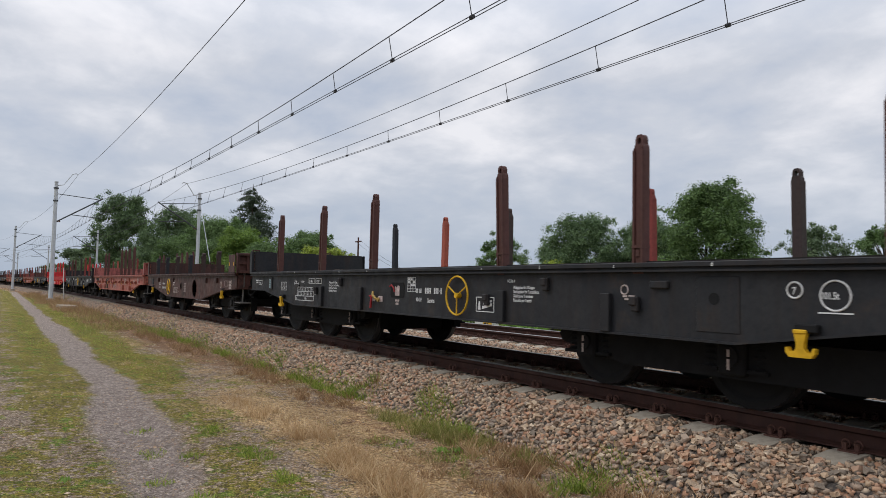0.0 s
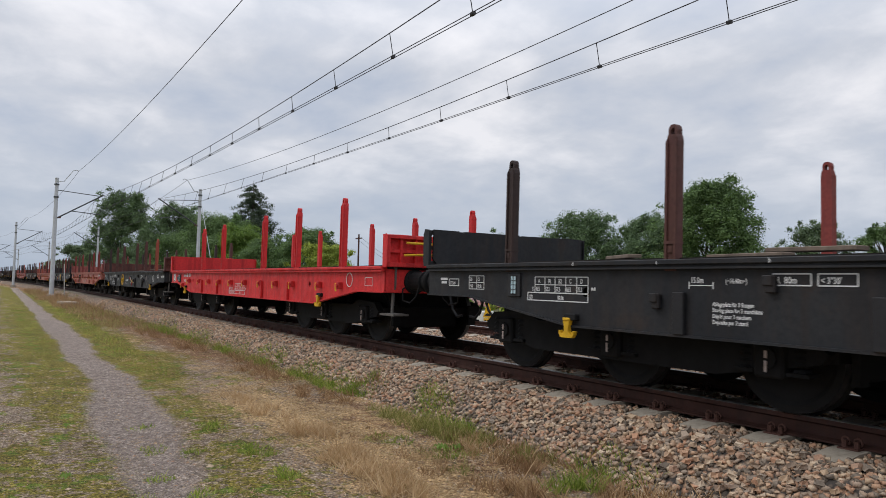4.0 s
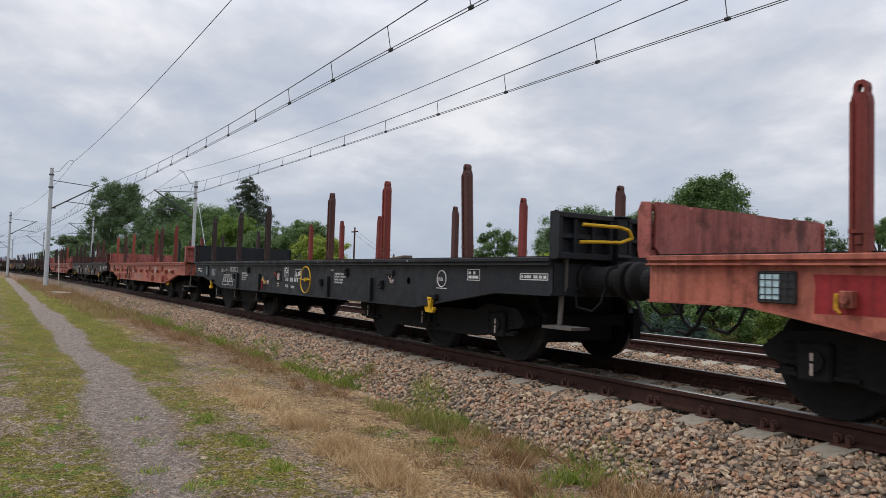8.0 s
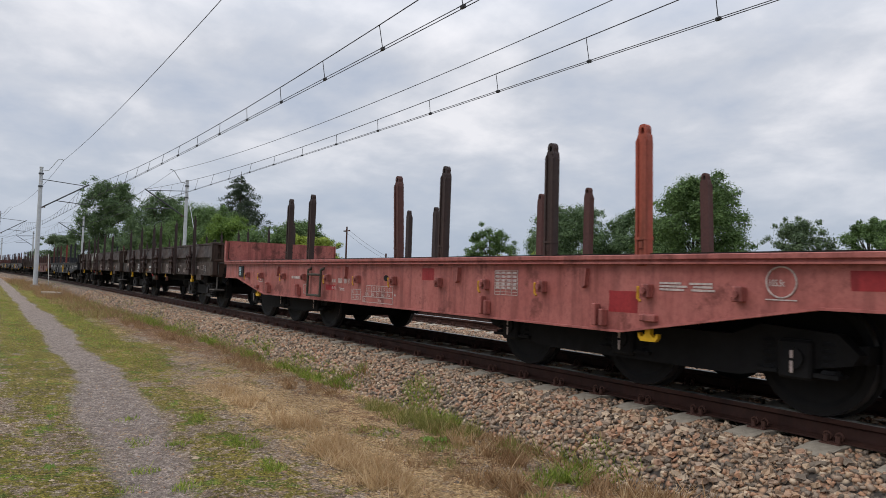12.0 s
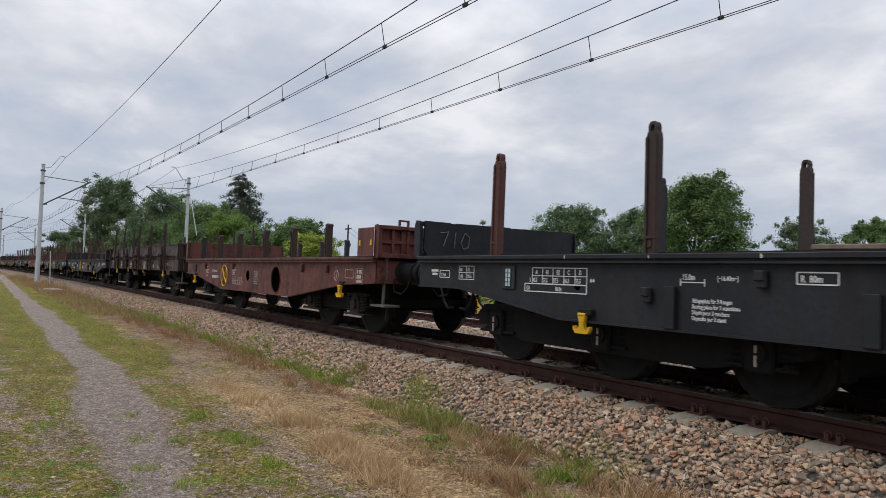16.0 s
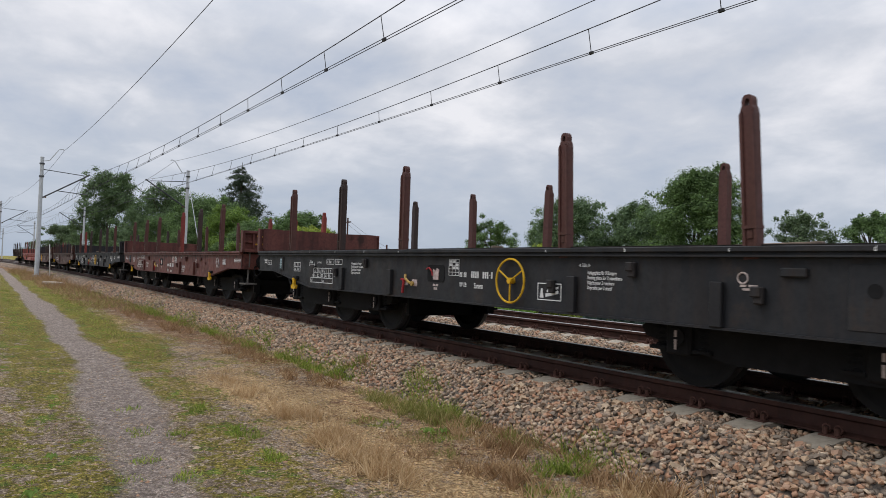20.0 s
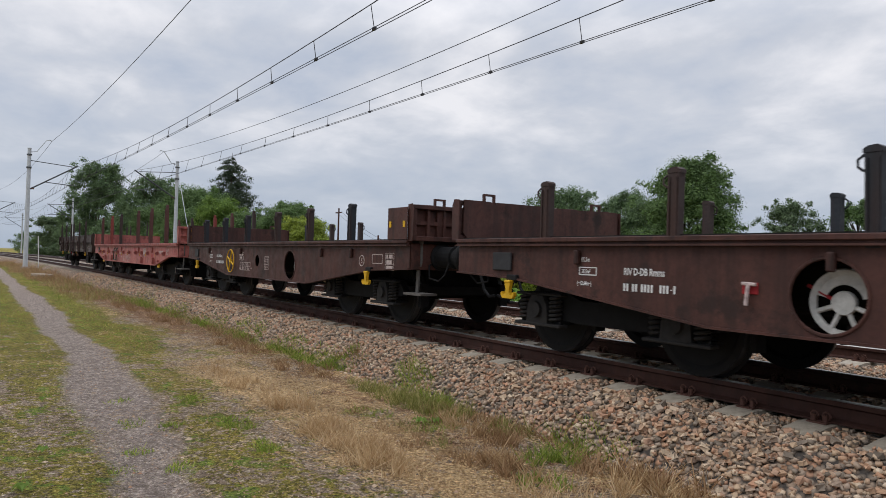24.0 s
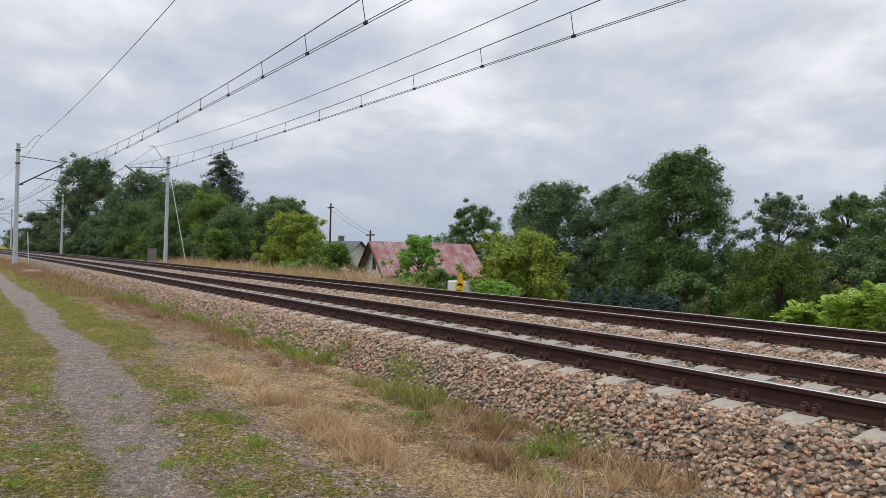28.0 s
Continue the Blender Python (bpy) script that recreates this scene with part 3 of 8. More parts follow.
def text_mesh(body, size, material, narrow=0.8):
    tag = ("text", body, size, material.name)
    if tag not in CACHE:
        cu = bpy.data.curves.new("lettering", "FONT")
        cu.body, cu.size, cu.fill_mode, cu.resolution_u = body, size, "FRONT", 2
        cu.offset = size * 0.022
        tmp = bpy.data.objects.new("lettering", cu)
        mesh = bpy.data.meshes.new_from_object(tmp)
        mesh.transform(Matrix(((narrow, 0, 0, 0), (0, 0, -1, 0), (0, 1, 0, 0), (0, 0, 0, 1))))
        bpy.data.objects.remove(tmp)
        mesh.materials.clear()
        mesh.materials.append(material)
        CACHE[tag] = mesh
    return CACHE[tag]


def letters(parent, body, x, y, z, size, material=None, narrow=0.8):
    ob = link_mesh("lettering", text_mesh(body, size, material or WHITE, narrow), None, parent)
    ob.matrix_basis = pose(x, y, z)
    return ob


def bars(parent, rows, x, y, z, h_=0.05, material=None):
    """Unreadable or withheld writing: bars. rows: lists of (start, length)."""
    bm = B()
    for i, row in enumerate(rows):
        for a, w in row:
            box(bm, a, a + w, -0.0015, 0.0015, -i * h_ * 1.5 - h_, -i * h_ * 1.5)
    return part("lettering", bm, material or WHITE, parent, "", pose(x, y, z))


def digits(parent, pattern, x, y, z, size, material=None):
    """A withheld number: one small bar a figure."""
    def make():
        bm, at = B(), 0.0
        for c in pattern:
            if c == "#":
                box(bm, at, at + size * 0.30, -0.0015, 0.0015, 0, size)
            elif c == "-":
                box(bm, at + size * 0.08, at + size * 0.30, -0.0015, 0.0015, size * 0.42, size * 0.55)
            at += size * (0.52 if c in "#-" else 0.42)
        return bm
    return part("lettering", make, material or WHITE, parent, "", pose(x, y, z), ("digits", pattern, size))


def grid_sign(parent, x, y, z, w, h_, cols, rows, material=None, t=0.008):
    bm = B()
    for i in range(cols + 1):
        box(bm, i * w / cols - t / 2, i * w / cols + t / 2, -0.0015, 0.0015, -h_, 0)
    for j in range(rows + 1):
        box(bm, 0, w, -0.0015, 0.0015, -j * h_ / rows - t / 2, -j * h_ / rows + t / 2)
    return part("load_table", bm, material or WHITE, parent, "white ruled load table", pose(x, y, z), ("grid", w, h_, cols, rows))


def disc_sign(parent, x, y, z, r, material=None):
    return part("round_mark", lambda: ringed(B(), r, 0.007, 0, 22), material or WHITE, parent, "", pose(x, y, z), ("ringmark", r))


def stake_mesh():
    """Pressed steel stake: a ribbed channel with rounded shoulders and a flat lifting loop on top."""
    bm = B()
    prism(bm, [(-0.066, -0.10), (0.066, -0.10), (0.066, 1.03), (0.060, 1.07), (0.050, 1.095), (-0.050, 1.095), (-0.060, 1.07), (-0.066, 1.03)], -0.040, 0.040)
    for s in (-1, 1):
        prism(bm, [(s * 0.052 - 0.014, -0.08), (s * 0.052 + 0.014, -0.08), (s * 0.052 + 0.012, 1.02), (s * 0.046, 1.06), (s * 0.052 - 0.014, 1.03)], -0.056, -0.038)
    box(bm, -0.069, 0.069, -0.060, 0.046, 0.135, 0.160)
    box(bm, -0.025, 0.025, -0.052, -0.038, 0.06, 0.12)
    outer = [(0.050, 1.09), (0.052, 1.135), (0.043, 1.165), (0.022, 1.183), (-0.022, 1.183), (-0.043, 1.165), (-0.052, 1.135), (-0.050, 1.09)]
    inner = [(0.024, 1.09), (0.024, 1.125), (0.018, 1.145), (0.008, 1.154), (-0.008, 1.154), (-0.018, 1.145), (-0.024, 1.125), (-0.024, 1.09)]
    for (p, q), (u, v) in zip(zip(outer, outer[1:]), zip(inner, inner[1:])):
        prism(bm, [p, q, v, u], -0.034, 0.034)
    bmesh.ops.scale(bm, vec=(0.90, 1.0, 1.0), verts=bm.verts)
    return bm


def short_stake_mesh():
    bm = B()
    prism(bm, [(-0.046, -0.10), (0.046, -0.10), (0.052, 0.50), (0.058, 0.54), (-0.058, 0.54), (-0.052, 0.50)], -0.045, 0.045)
    prism(bm, [(-0.060, 0.535), (0.060, 0.535), (0.060, 0.565), (0.030, 0.585), (-0.030, 0.580), (-0.060, 0.560)], -0.050, 0.050)
    for q in (-0.036, 0.036):
        box(bm, q - 0.009, q + 0.009, -0.058, -0.044, -0.08, 0.50)
    tube(bm, [(-0.05, -0.03, 0.53), (-0.09, -0.05, 0.49), (-0.085, -0.06, 0.44), (-0.05, -0.05, 0.41)], 0.009, 6)
    return bm


def hook_stake_mesh():
    """Slender tapered stake in a forged shoe, with a hooked tip."""
    bm = B()
    prism(bm, [(-0.050, 0.0), (0.050, 0.0), (0.042, 0.70), (0.012, 1.56), (-0.012, 1.56), (-0.042, 0.70)], -0.030, 0.030)
    prism(bm, [(-0.014, 0.05), (0.014, 0.05), (0.008, 1.5), (-0.008, 1.5)], -0.046, -0.028)
    prism(bm, [(-0.090, 0.02), (0.090, 0.02), (0.085, 0.16), (0.055, 0.34), (-0.055, 0.34), (-0.085, 0.16)], -0.026, 0.024)
    for z in (0.08, 0.24):
        rod(bm, (0.0, -0.05, z), (0.0, -0.02, z), 0.022, seg=8)
    tube(bm, [(0.0, 0, 1.54), (0.012, 0, 1.61), (-0.002, 0, 1.655), (-0.030, 0, 1.662), (-0.046, 0, 1.63), (-0.042, 0, 1.60)], 0.011, 6)
    return bm


def wheelset_mesh():
    bm = B()
    for s in (-1, 1):
        prof = [(0.0, 0.10), (0.095, 0.10), (0.105, 0.06), (0.20, 0.03), (0.36, 0.045), (0.40, 0.065), (0.458, 0.065), (0.462, -0.03), (0.490, -0.045), (0.490, -0.068), (0.40, -0.068), (0.36, -0.03), (0.11, -0.05), (0.10, -0.09), (0.085, -0.1)]
        lathe(bm, [(r, s * (0.753 + a)) for r, a in prof], "y", 30)
    rod(bm, (0, -0.7, 0), (0, 0.7, 0), 0.085, seg=12)
    rod(bm, (0, -1.0, 0), (0, -0.84, 0), 0.065, seg=10)
    rod(bm, (0, 0.84, 0), (0, 1.0, 0), 0.065, seg=10)
    return bm


def tread_mesh():
    return lathe(B(), [(0.4595, 0.062), (0.4635, 0.047), (0.4655, -0.018)], "y", 30)


def bogie_mesh(axles):
    """Side frames, bolster, axle boxes and coil springs, about the bogie's middle; an added inner block stops light."""
    def make():
        bm = B()
        a, b = axles[0], axles[-1]
        low_ = 0.27 if len(axles) == 3 else 0.36
        for s in (-1, 1):
            y0, y1 = sorted((s * 0.93, s * 1.05))
            pts = [(a - 0.45, 0.52), (a - 0.30, 0.66), (a + 0.3, 0.70), (a + 0.55, 0.60), (b - 0.55, 0.60), (b - 0.3, 0.70), (b + 0.30, 0.66), (b + 0.45, 0.52), (b + 0.40, 0.44), (b - 0.5, low_), (a + 0.5, low_), (a - 0.40, 0.44)]
            prism(bm, pts, y0, y1)
            for x in axles:
                box(bm, x - 0.13, x + 0.13, s * 1.0 - 0.11, s * 1.0 + 0.11, 0.30, 0.60, 0.02)
                rod(bm, (x, s * 1.09, 0.46), (x, s * 1.135, 0.46), 0.085, seg=12)
                for d in (-0.23, 0.23):
                    for q in range(5):
                        rod(bm, (x + d, s * 1.0, 0.362 + q * 0.052), (x + d, s * 1.0, 0.388 + q * 0.052), 0.078, 0.062, 9)
                    box(bm, x + d - 0.09, x + d + 0.09, s * 1.0 - 0.09, s * 1.0 + 0.09, 0.33, 0.36)
        mid = (a + b) / 2
        box(bm, mid - 0.22, mid + 0.22, -1.0, 1.0, 0.62, 0.86, 0.02)
        # solid unseen block added to stop light passing below the wagon
        box(bm, a - 0.30, b + 0.30, -0.60, 0.60, 0.24 if len(axles) == 3 else 0.42, 0.90, 0.03)
        for x in (a - 0.42, b + 0.42):
            box(bm, x - 0.05, x + 0.05, -0.95, 0.95, 0.45, 0.58)
        for x in axles:
            for s in (-1, 1):
                box(bm, x + 0.50, x + 0.56, s * 0.753 - 0.07, s * 0.753 + 0.07, 0.28, 0.62)
        return bm
    return make


def axle_box_mesh():
    bm = B()
    prism(bm, [(-0.17, -0.15), (0.17, -0.15), (0.15, 0.06), (0.09, 0.17), (-0.09, 0.17), (-0.15, 0.06)], -0.06, 0.05)
    box(bm, -0.36, 0.36, -0.07, 0.07, -0.16, -0.125, 0.01)
    rod(bm, (0, -0.06, 0.02), (0, -0.10, 0.02), 0.085, seg=14)
    box(bm, -0.36, 0.36, -0.05, 0.05, 0.17, 0.20, 0.01)
    return bm


def coil_mesh():
    """A coil spring of six turns, drawn as one bent bar."""
    bm, rings = B(), []
    for q in range(49):
        a, z = q * math.pi / 4, q * 0.0057
        c, d = math.cos(a), math.sin(a)
        rings.append([bm.verts.new((c * (0.062 + 0.017 * math.cos(e)), d * (0.062 + 0.017 * math.cos(e)), z + 0.017 * math.sin(e))) for e in (0, 1.257, 2.513, 3.770, 5.027)])
    for p, q in zip(rings, rings[1:]):
        for i in range(5):
            j = (i + 1) % 5
            bm.faces.new((p[i], q[i], q[j], p[j]))
    bm.faces.new(rings[0])
    bm.faces.new(rings[-1][::-1])
    return bm


def buffer_mesh():
    bm = B()
    lathe(bm, [(0.0, 0.0), (0.19, 0.0), (0.19, 0.03), (0.148, 0.045), (0.146, 0.33), (0.156, 0.335), (0.156, 0.375), (0.122, 0.38), (0.120, 0.52)], "x", 18)
    return bm


def buffer_head_mesh():
    bm = B()
    lathe(bm, [(0.120, 0.47), (0.15, 0.50), (0.182, 0.525), (0.196, 0.545), (0.198, 0.585), (0.182, 0.606), (0.10, 0.618), (0.0, 0.62)], "x", 22)
    return bm


def coupling_mesh():
    bm = B()
    box(bm, -0.02, 0.22, -0.05, 0.05, 0.98, 1.08, 0.01)
    tube(bm, [(0.18, 0, 1.06), (0.30, 0, 1.08), (0.34, 0, 1.00), (0.27, 0, 0.95)], 0.03)
    tube(bm, [(0.3, -0.06, 1.0), (0.42, -0.06, 0.82), (0.52, -0.05, 0.70)], 0.018)
    tube(bm, [(0.3, 0.06, 1.0), (0.42, 0.06, 0.82), (0.52, 0.05, 0.70)], 0.018)
    box(bm, 0.36, 0.42, -0.16, 0.16, 0.84, 0.88)
    return bm


def hose_mesh():
    bm = B()
    tube(bm, [(0.0, 0, 0.92), (0.12, 0, 0.90), (0.22, 0, 0.78), (0.30, 0, 0.60), (0.42, 0, 0.50), (0.56, 0, 0.52)], 0.021, 7)
    return bm


def step_mesh():
    bm = B()
    box(bm, -0.22, 0.22, -0.16, 0.10, 0.0, 0.03)
    return bm


def hanger_mesh():
    bm = B()
    for (x0, z0), (x1, z1) in (((-0.12, 0.0), (-0.10, 0.34)), ((-0.10, 0.34), (-0.05, 0.44)), ((-0.05, 0.44), (-0.05, 0.76))):
        prism(bm, [(x0 - 0.028, z0), (x0 + 0.028, z0), (x1 + 0.028, z1), (x1 - 0.028, z1)], -0.012, 0.012)
    box(bm, -0.085, -0.015, -0.02, 0.02, 0.70, 0.76, 0.006)
    return bm


def rail_grip_mesh():
    bm = B()
    tube(bm, [(0.0, 0, 0.0), (0.03, -0.10, -0.05), (0.08, -0.12, -0.22), (0.30, -0.12, -0.25), (0.36, -0.06, -0.16), (0.36, 0, 0.0)], 0.012, 6)
    return bm


def yellow_hook_mesh():
    bm = B()
    half = [(0.046, 0.0), (0.044, -0.03), (0.028, -0.085), (0.030, -0.125), (0.052, -0.152), (0.078, -0.148), (0.092, -0.118), (0.108, -0.122), (0.108, -0.155), (0.080, -0.190)]
    prism(bm, half + [(-x, z) for x, z in reversed(half)], -0.022, 0.022)
    box(bm, -0.05, 0.05, -0.03, 0.03, -0.02, 0.01, 0.006)
    return bm


def brake_wheel_mesh(spokes, r):
    def make():
        bm = B()
        ringed(bm, r, 0.012, 0, 36)
        for i in range(spokes):
            a = 2 * math.pi * (i + (0.25 if spokes == 3 else 0.0)) / spokes
            rod(bm, (0, 0, 0), (math.cos(a) * r, 0, math.sin(a) * r), 0.016 if spokes == 4 else 0.010, seg=6)
        rod(bm, (0, -0.022, 0), (0, 0.06, 0), 0.034, seg=12)
        return bm
    return make


def ladder_frame_mesh():
    bm = B()
    for x in (0, 0.55):
        tube(bm, [(x + 0.04, 0.02, 0.50), (x, -0.05, 0.46), (x, -0.06, 0.0)], 0.022, 6)
    for z in (0.02, 0.38):
        rod(bm, (0, -0.06, z), (0.55, -0.06, z), 0.02, seg=6)
    return bm


def bracket_mesh():
    bm = B()
    box(bm, -0.045, 0.045, -0.075, 0.0, -0.06, 0.06, 0.008)
    rod(bm, (0, -0.075, 0.0), (0, -0.10, 0.0), 0.03, seg=8)
    return bm


def handle_mesh():
    return rod(box(B(), -0.02, 0.012, -0.095, -0.078, -0.10, 0.02, 0.006), (0, -0.087, -0.09), (0.025, -0.087, -0.115), 0.013)


def girder_mesh(pts, s, holes=()):
    """Fish-bellied side plate; holes (x, z, radius) are cut through."""
    def make():
        bm = B()
        top = pts[0][1]
        cuts = sorted({p[0] for p in pts} | {x + r * math.cos(a * math.pi / 12) for x, z, r in holes for a in range(13)})
        xs, zs = [p[0] for p in pts[2:]][::-1], [p[1] for p in pts[2:]][::-1]
        lo = [float(np.interp(x, xs, zs)) for x in cuts]
        y0, y1 = s * 1.385, s * 1.40

        def quad(a, b, za0, za1, zb0, zb1):
            if abs(za1 - za0) < 1e-4 and abs(zb1 - zb0) < 1e-4:
                return
            q = [bm.verts.new(c) for c in ((a, y1, za0), (b, y1, zb0), (b, y1, zb1), (a, y1, za1), (a, y0, za0), (b, y0, zb0), (b, y0, zb1), (a, y0, za1))]
            for f in ((0, 1, 2, 3), (7, 6, 5, 4), (0, 4, 5, 1), (3, 2, 6, 7)):
                bm.faces.new([q[i] for i in f])

        for a, b, la, lb in zip(cuts, cuts[1:], lo, lo[1:]):
            hole = next((h_ for h_ in holes if h_[0] - h_[2] - 1e-6 <= a and b <= h_[0] + h_[2] + 1e-6), None)
            if hole:
                x, z, r = hole
                ca_, cb_ = (math.sqrt(max(0, r * r - (q - x) ** 2)) for q in (a, b))
                quad(a, b, la, z - ca_, lb, z - cb_)
                quad(a, b, z + ca_, top, z + cb_, top)
            else:
                quad(a, b, la, top, lb, top)
        bmesh.ops.remove_doubles(bm, verts=bm.verts, dist=0.0003)
        bmesh.ops.recalc_face_normals(bm, faces=bm.faces)
        return bm
    return make


def flange_mesh(pts, s):
    """The flange along the girder's lower edge."""
    def make():
        bm = B()
        rings = []
        for x, z in pts[2:]:
            rings.append([bm.verts.new(c) for c in ((x, s * 1.345, z), (x, s * 1.43, z), (x, s * 1.43, z - 0.02), (x, s * 1.345, z - 0.02))])
        for p, q in zip(rings, rings[1:]):
            for i in range(4):
                j = (i + 1) % 4
                bm.faces.new((p[i], p[j], q[j], q[i]))
        bm.faces.new(rings[0])
        bm.faces.new(rings[-1][::-1])
        bmesh.ops.recalc_face_normals(bm, faces=bm.faces)
        return bm
    return make


def edge_mesh(x1, s):
    def make():
        bm = B()
        y0, y1 = sorted((s * 1.36, s * 1.46))
        box(bm, 0, x1, y0, y1, 1.20, 1.245, 0.006)
        box(bm, 0, x1, *sorted((s * 1.40, s * 1.43)), 1.175, 1.20)
        box(bm, 0, x1, *sorted((s * 1.395, s * 1.46)), 1.162, 1.178)
        return bm
    return make


def folding_wall_mesh():
    """Inner plate of the folding end wall, dented along its top."""
    bm = B()
    rim = [(-1.28, 1.245), (1.28, 1.245), (1.36, 1.33), (1.35, 1.73), (0.94, 1.728), (0.92, 1.70), (0.86, 1.70), (0.85, 1.725), (-0.12, 1.73), (-0.14, 1.71), (-0.18, 1.725), (-0.60, 1.72), (-1.10, 1.735), (-1.35, 1.73), (-1.36, 1.33)]
    prism(bm, rim, -0.020, 0.012)
    for v in bm.verts:
        v.co = (v.co.y, v.co.x, v.co.z)
    bmesh.ops.recalc_face_normals(bm, faces=bm.faces)
    return bm


def wall_bay_mesh(y0, y1):
    """One framed and ribbed bay on the wall's outer face."""
    def make():
        bm = B()
        box(bm, 0.012, 0.11, y0, y1, 1.665, 1.722, 0.006)
        box(bm, 0.012, 0.10, y0, y1, 1.235, 1.300, 0.006)
        for q in (y0, y1 - 0.055):
            box(bm, 0.012, 0.105, q, q + 0.055, 1.298, 1.667, 0.005)
        for f in (0.33, 0.66):
            q = y0 + (y1 - y0) * f
            box(bm, 0.012, 0.075, q - 0.022, q + 0.022, 1.298, 1.667)
        box(bm, 0.012, 0.060, y0 + 0.05, y1 - 0.05, 1.455, 1.505)
        return bm
    return make


def wall_post_mesh():
    """Hinge post of the end wall with a capped head and its foot on the headstock."""
    bm = box(box(B(), 0.012, 0.135, -0.075, 0.075, 1.02, 1.712, 0.010), 0.02, 0.165, -0.100, 0.100, 1.712, 1.732, 0.006)
    box(bm, 0.10, 0.165, -0.11, 0.11, 1.10, 1.20, 0.012)
    rod(bm, (0.14, -0.10, 1.28), (0.14, 0.10, 1.28), 0.030, seg=8)
    return bm


def wall_side_mesh():
    """Plate that closes the end wall's frame towards the side."""
    return prism(B(), [(-0.02, 1.23), (0.10, 1.23), (0.12, 1.30), (0.12, 1.66), (0.085, 1.735), (-0.02, 1.725)], -0.012, 0.0)


def folding_wall(w, t, m, low):
    part("end_wall", folding_wall_mesh, m, w, "low folding steel end wall", t, "folding_wall")
    for y0, y1 in ((-1.42, -0.62), (-0.38, 0.38), (0.62, 1.42)):
        part("wall_bay", wall_bay_mesh(y0, y1), m, w, "ribbed bay of the end wall", t, ("wall_bay", y0))
    for y in (-0.50, 0.50):
        part("wall_post", wall_post_mesh, low, w, "hinge post of the end wall", t @ pose(0, y, 0), "wall_post")
    for y in (-1.423, 1.435):
        part("wall_side", wall_side_mesh, m, w, "", t @ pose(0, y, 0), "wall_side")


WHEELS = []   # wheelset, its wagon, its place
WAGONS = []   # wagon, place at 0 s


def ends(w, length, m):
    """Headstocks, buffers, couplings, hoses, steps at both ends."""
    for front in (0, 1):
        t = pose(length, 0, 0) if front else pose(0, 0, 0, 0, 0, 180)
        part("headstock", lambda: box(B(), -0.10, 0.0, -1.38, 1.38, 0.84, 1.20, 0.01), m, w, "", t, "headstock")
        for y in (-0.875, 0.875):
            b = part("buffer", buffer_mesh, m if m is PAINT["pink"] else GEAR, w, "round side buffer", t @ pose(0, y, 1.02), "buffer")
            part("buffer_head", buffer_head_mesh, GEAR, b, "", None, "buffer_head")
        part("coupling", coupling_mesh, GEAR, w, "screw coupling with a draw hook", t, "coupling")
        for y in (-0.35, 0.33):
            part("brake_hose", hose_mesh, HOSE, w, "black rubber brake hose", t @ pose(0, y, 0), "hoses")
        for s in (-1, 1):
            part("shunter_grip", rail_grip_mesh, GEAR, w, "", t @ pose(0, s * 1.0, 0.95), "grip")
    st = part("step", step_mesh, STEPM, w, "worn steel step plate", pose(length + 0.05, -1.22, 0.50), "step")
    part("step_hanger", hanger_mesh, STEPM, st, "", None, "hanger")
    st = part("step", step_mesh, STEPM, w, "worn steel step plate", pose(-0.05, 1.22, 0.50, 0, 0, 180), "step")
    part("step_hanger", hanger_mesh, STEPM, st, "", None, "hanger")


def gear(w, bogies):
    for mid, axles in bogies:
        part("bogie", bogie_mesh(axles), GEAR, w, "grimy bogie with coil springs, blackened to look shaded", pose(mid, 0, 0), ("bogie", len(axles)))
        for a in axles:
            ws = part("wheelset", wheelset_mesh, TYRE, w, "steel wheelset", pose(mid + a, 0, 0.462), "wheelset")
            for s in (-1, 1):
                part("tread", tread_mesh, TREAD, ws, "bright worn tread", pose(0, s * 0.753, 0, 0, 0, 0 if s > 0 else 180), "tread")
            WHEELS.append((ws, w, mid + a))
            if len(axles) == 2:
                for s in (-1, 1):
                    b = part("axle_box", axle_box_mesh, SPRING, w, "dusty cast axle box", pose(mid + a, s * 1.10, 0.46, 0, 0, 0 if s < 0 else 180), "axle_box")
                    for d in (-0.24, 0.24):
                        part("coil_spring", coil_mesh, SPRING, b, "", pose(d, 0.0, -0.11), "coil")
            bm_key = "axle_mark"
            part("axle_mark", lambda: box(box(B(), -0.012, 0.012, -0.002, 0.002, -0.11, -0.02), -0.012, 0.012, -0.002, 0.002, 0.0, 0.06), FADED, w, "white axle box mark", pose(mid + a, -1.138, 0.46), bm_key)


SIX = [(3.0, (-1.7, 0.0, 1.7)), (12.1, (-1.7, 0.0, 1.7))]
FOUR_R = [(2.05, (-0.9, 0.9)), (9.35, (-0.9, 0.9))]
FOUR_O = [(1.95, (-0.95, 0.95)), (10.65, (-0.95, 0.95))]
EVEN = ((1.74, 4.0, 6.04, 9.31, 11.37, 13.5), (1.72, 3.85, 5.93, 9.18, 11.27, 13.45))
CLOSE = ((3.98, 5.03, 9.32, 10.32, 11.35, 12.58), (3.87, 4.84, 8.06, 9.14, 10.21, 11.3))
LOOSER = ((3.95, 5.03, 8.21, 9.33, 11.35, 12.59), (3.89, 4.92, 8.12, 9.2, 10.22, 11.31))


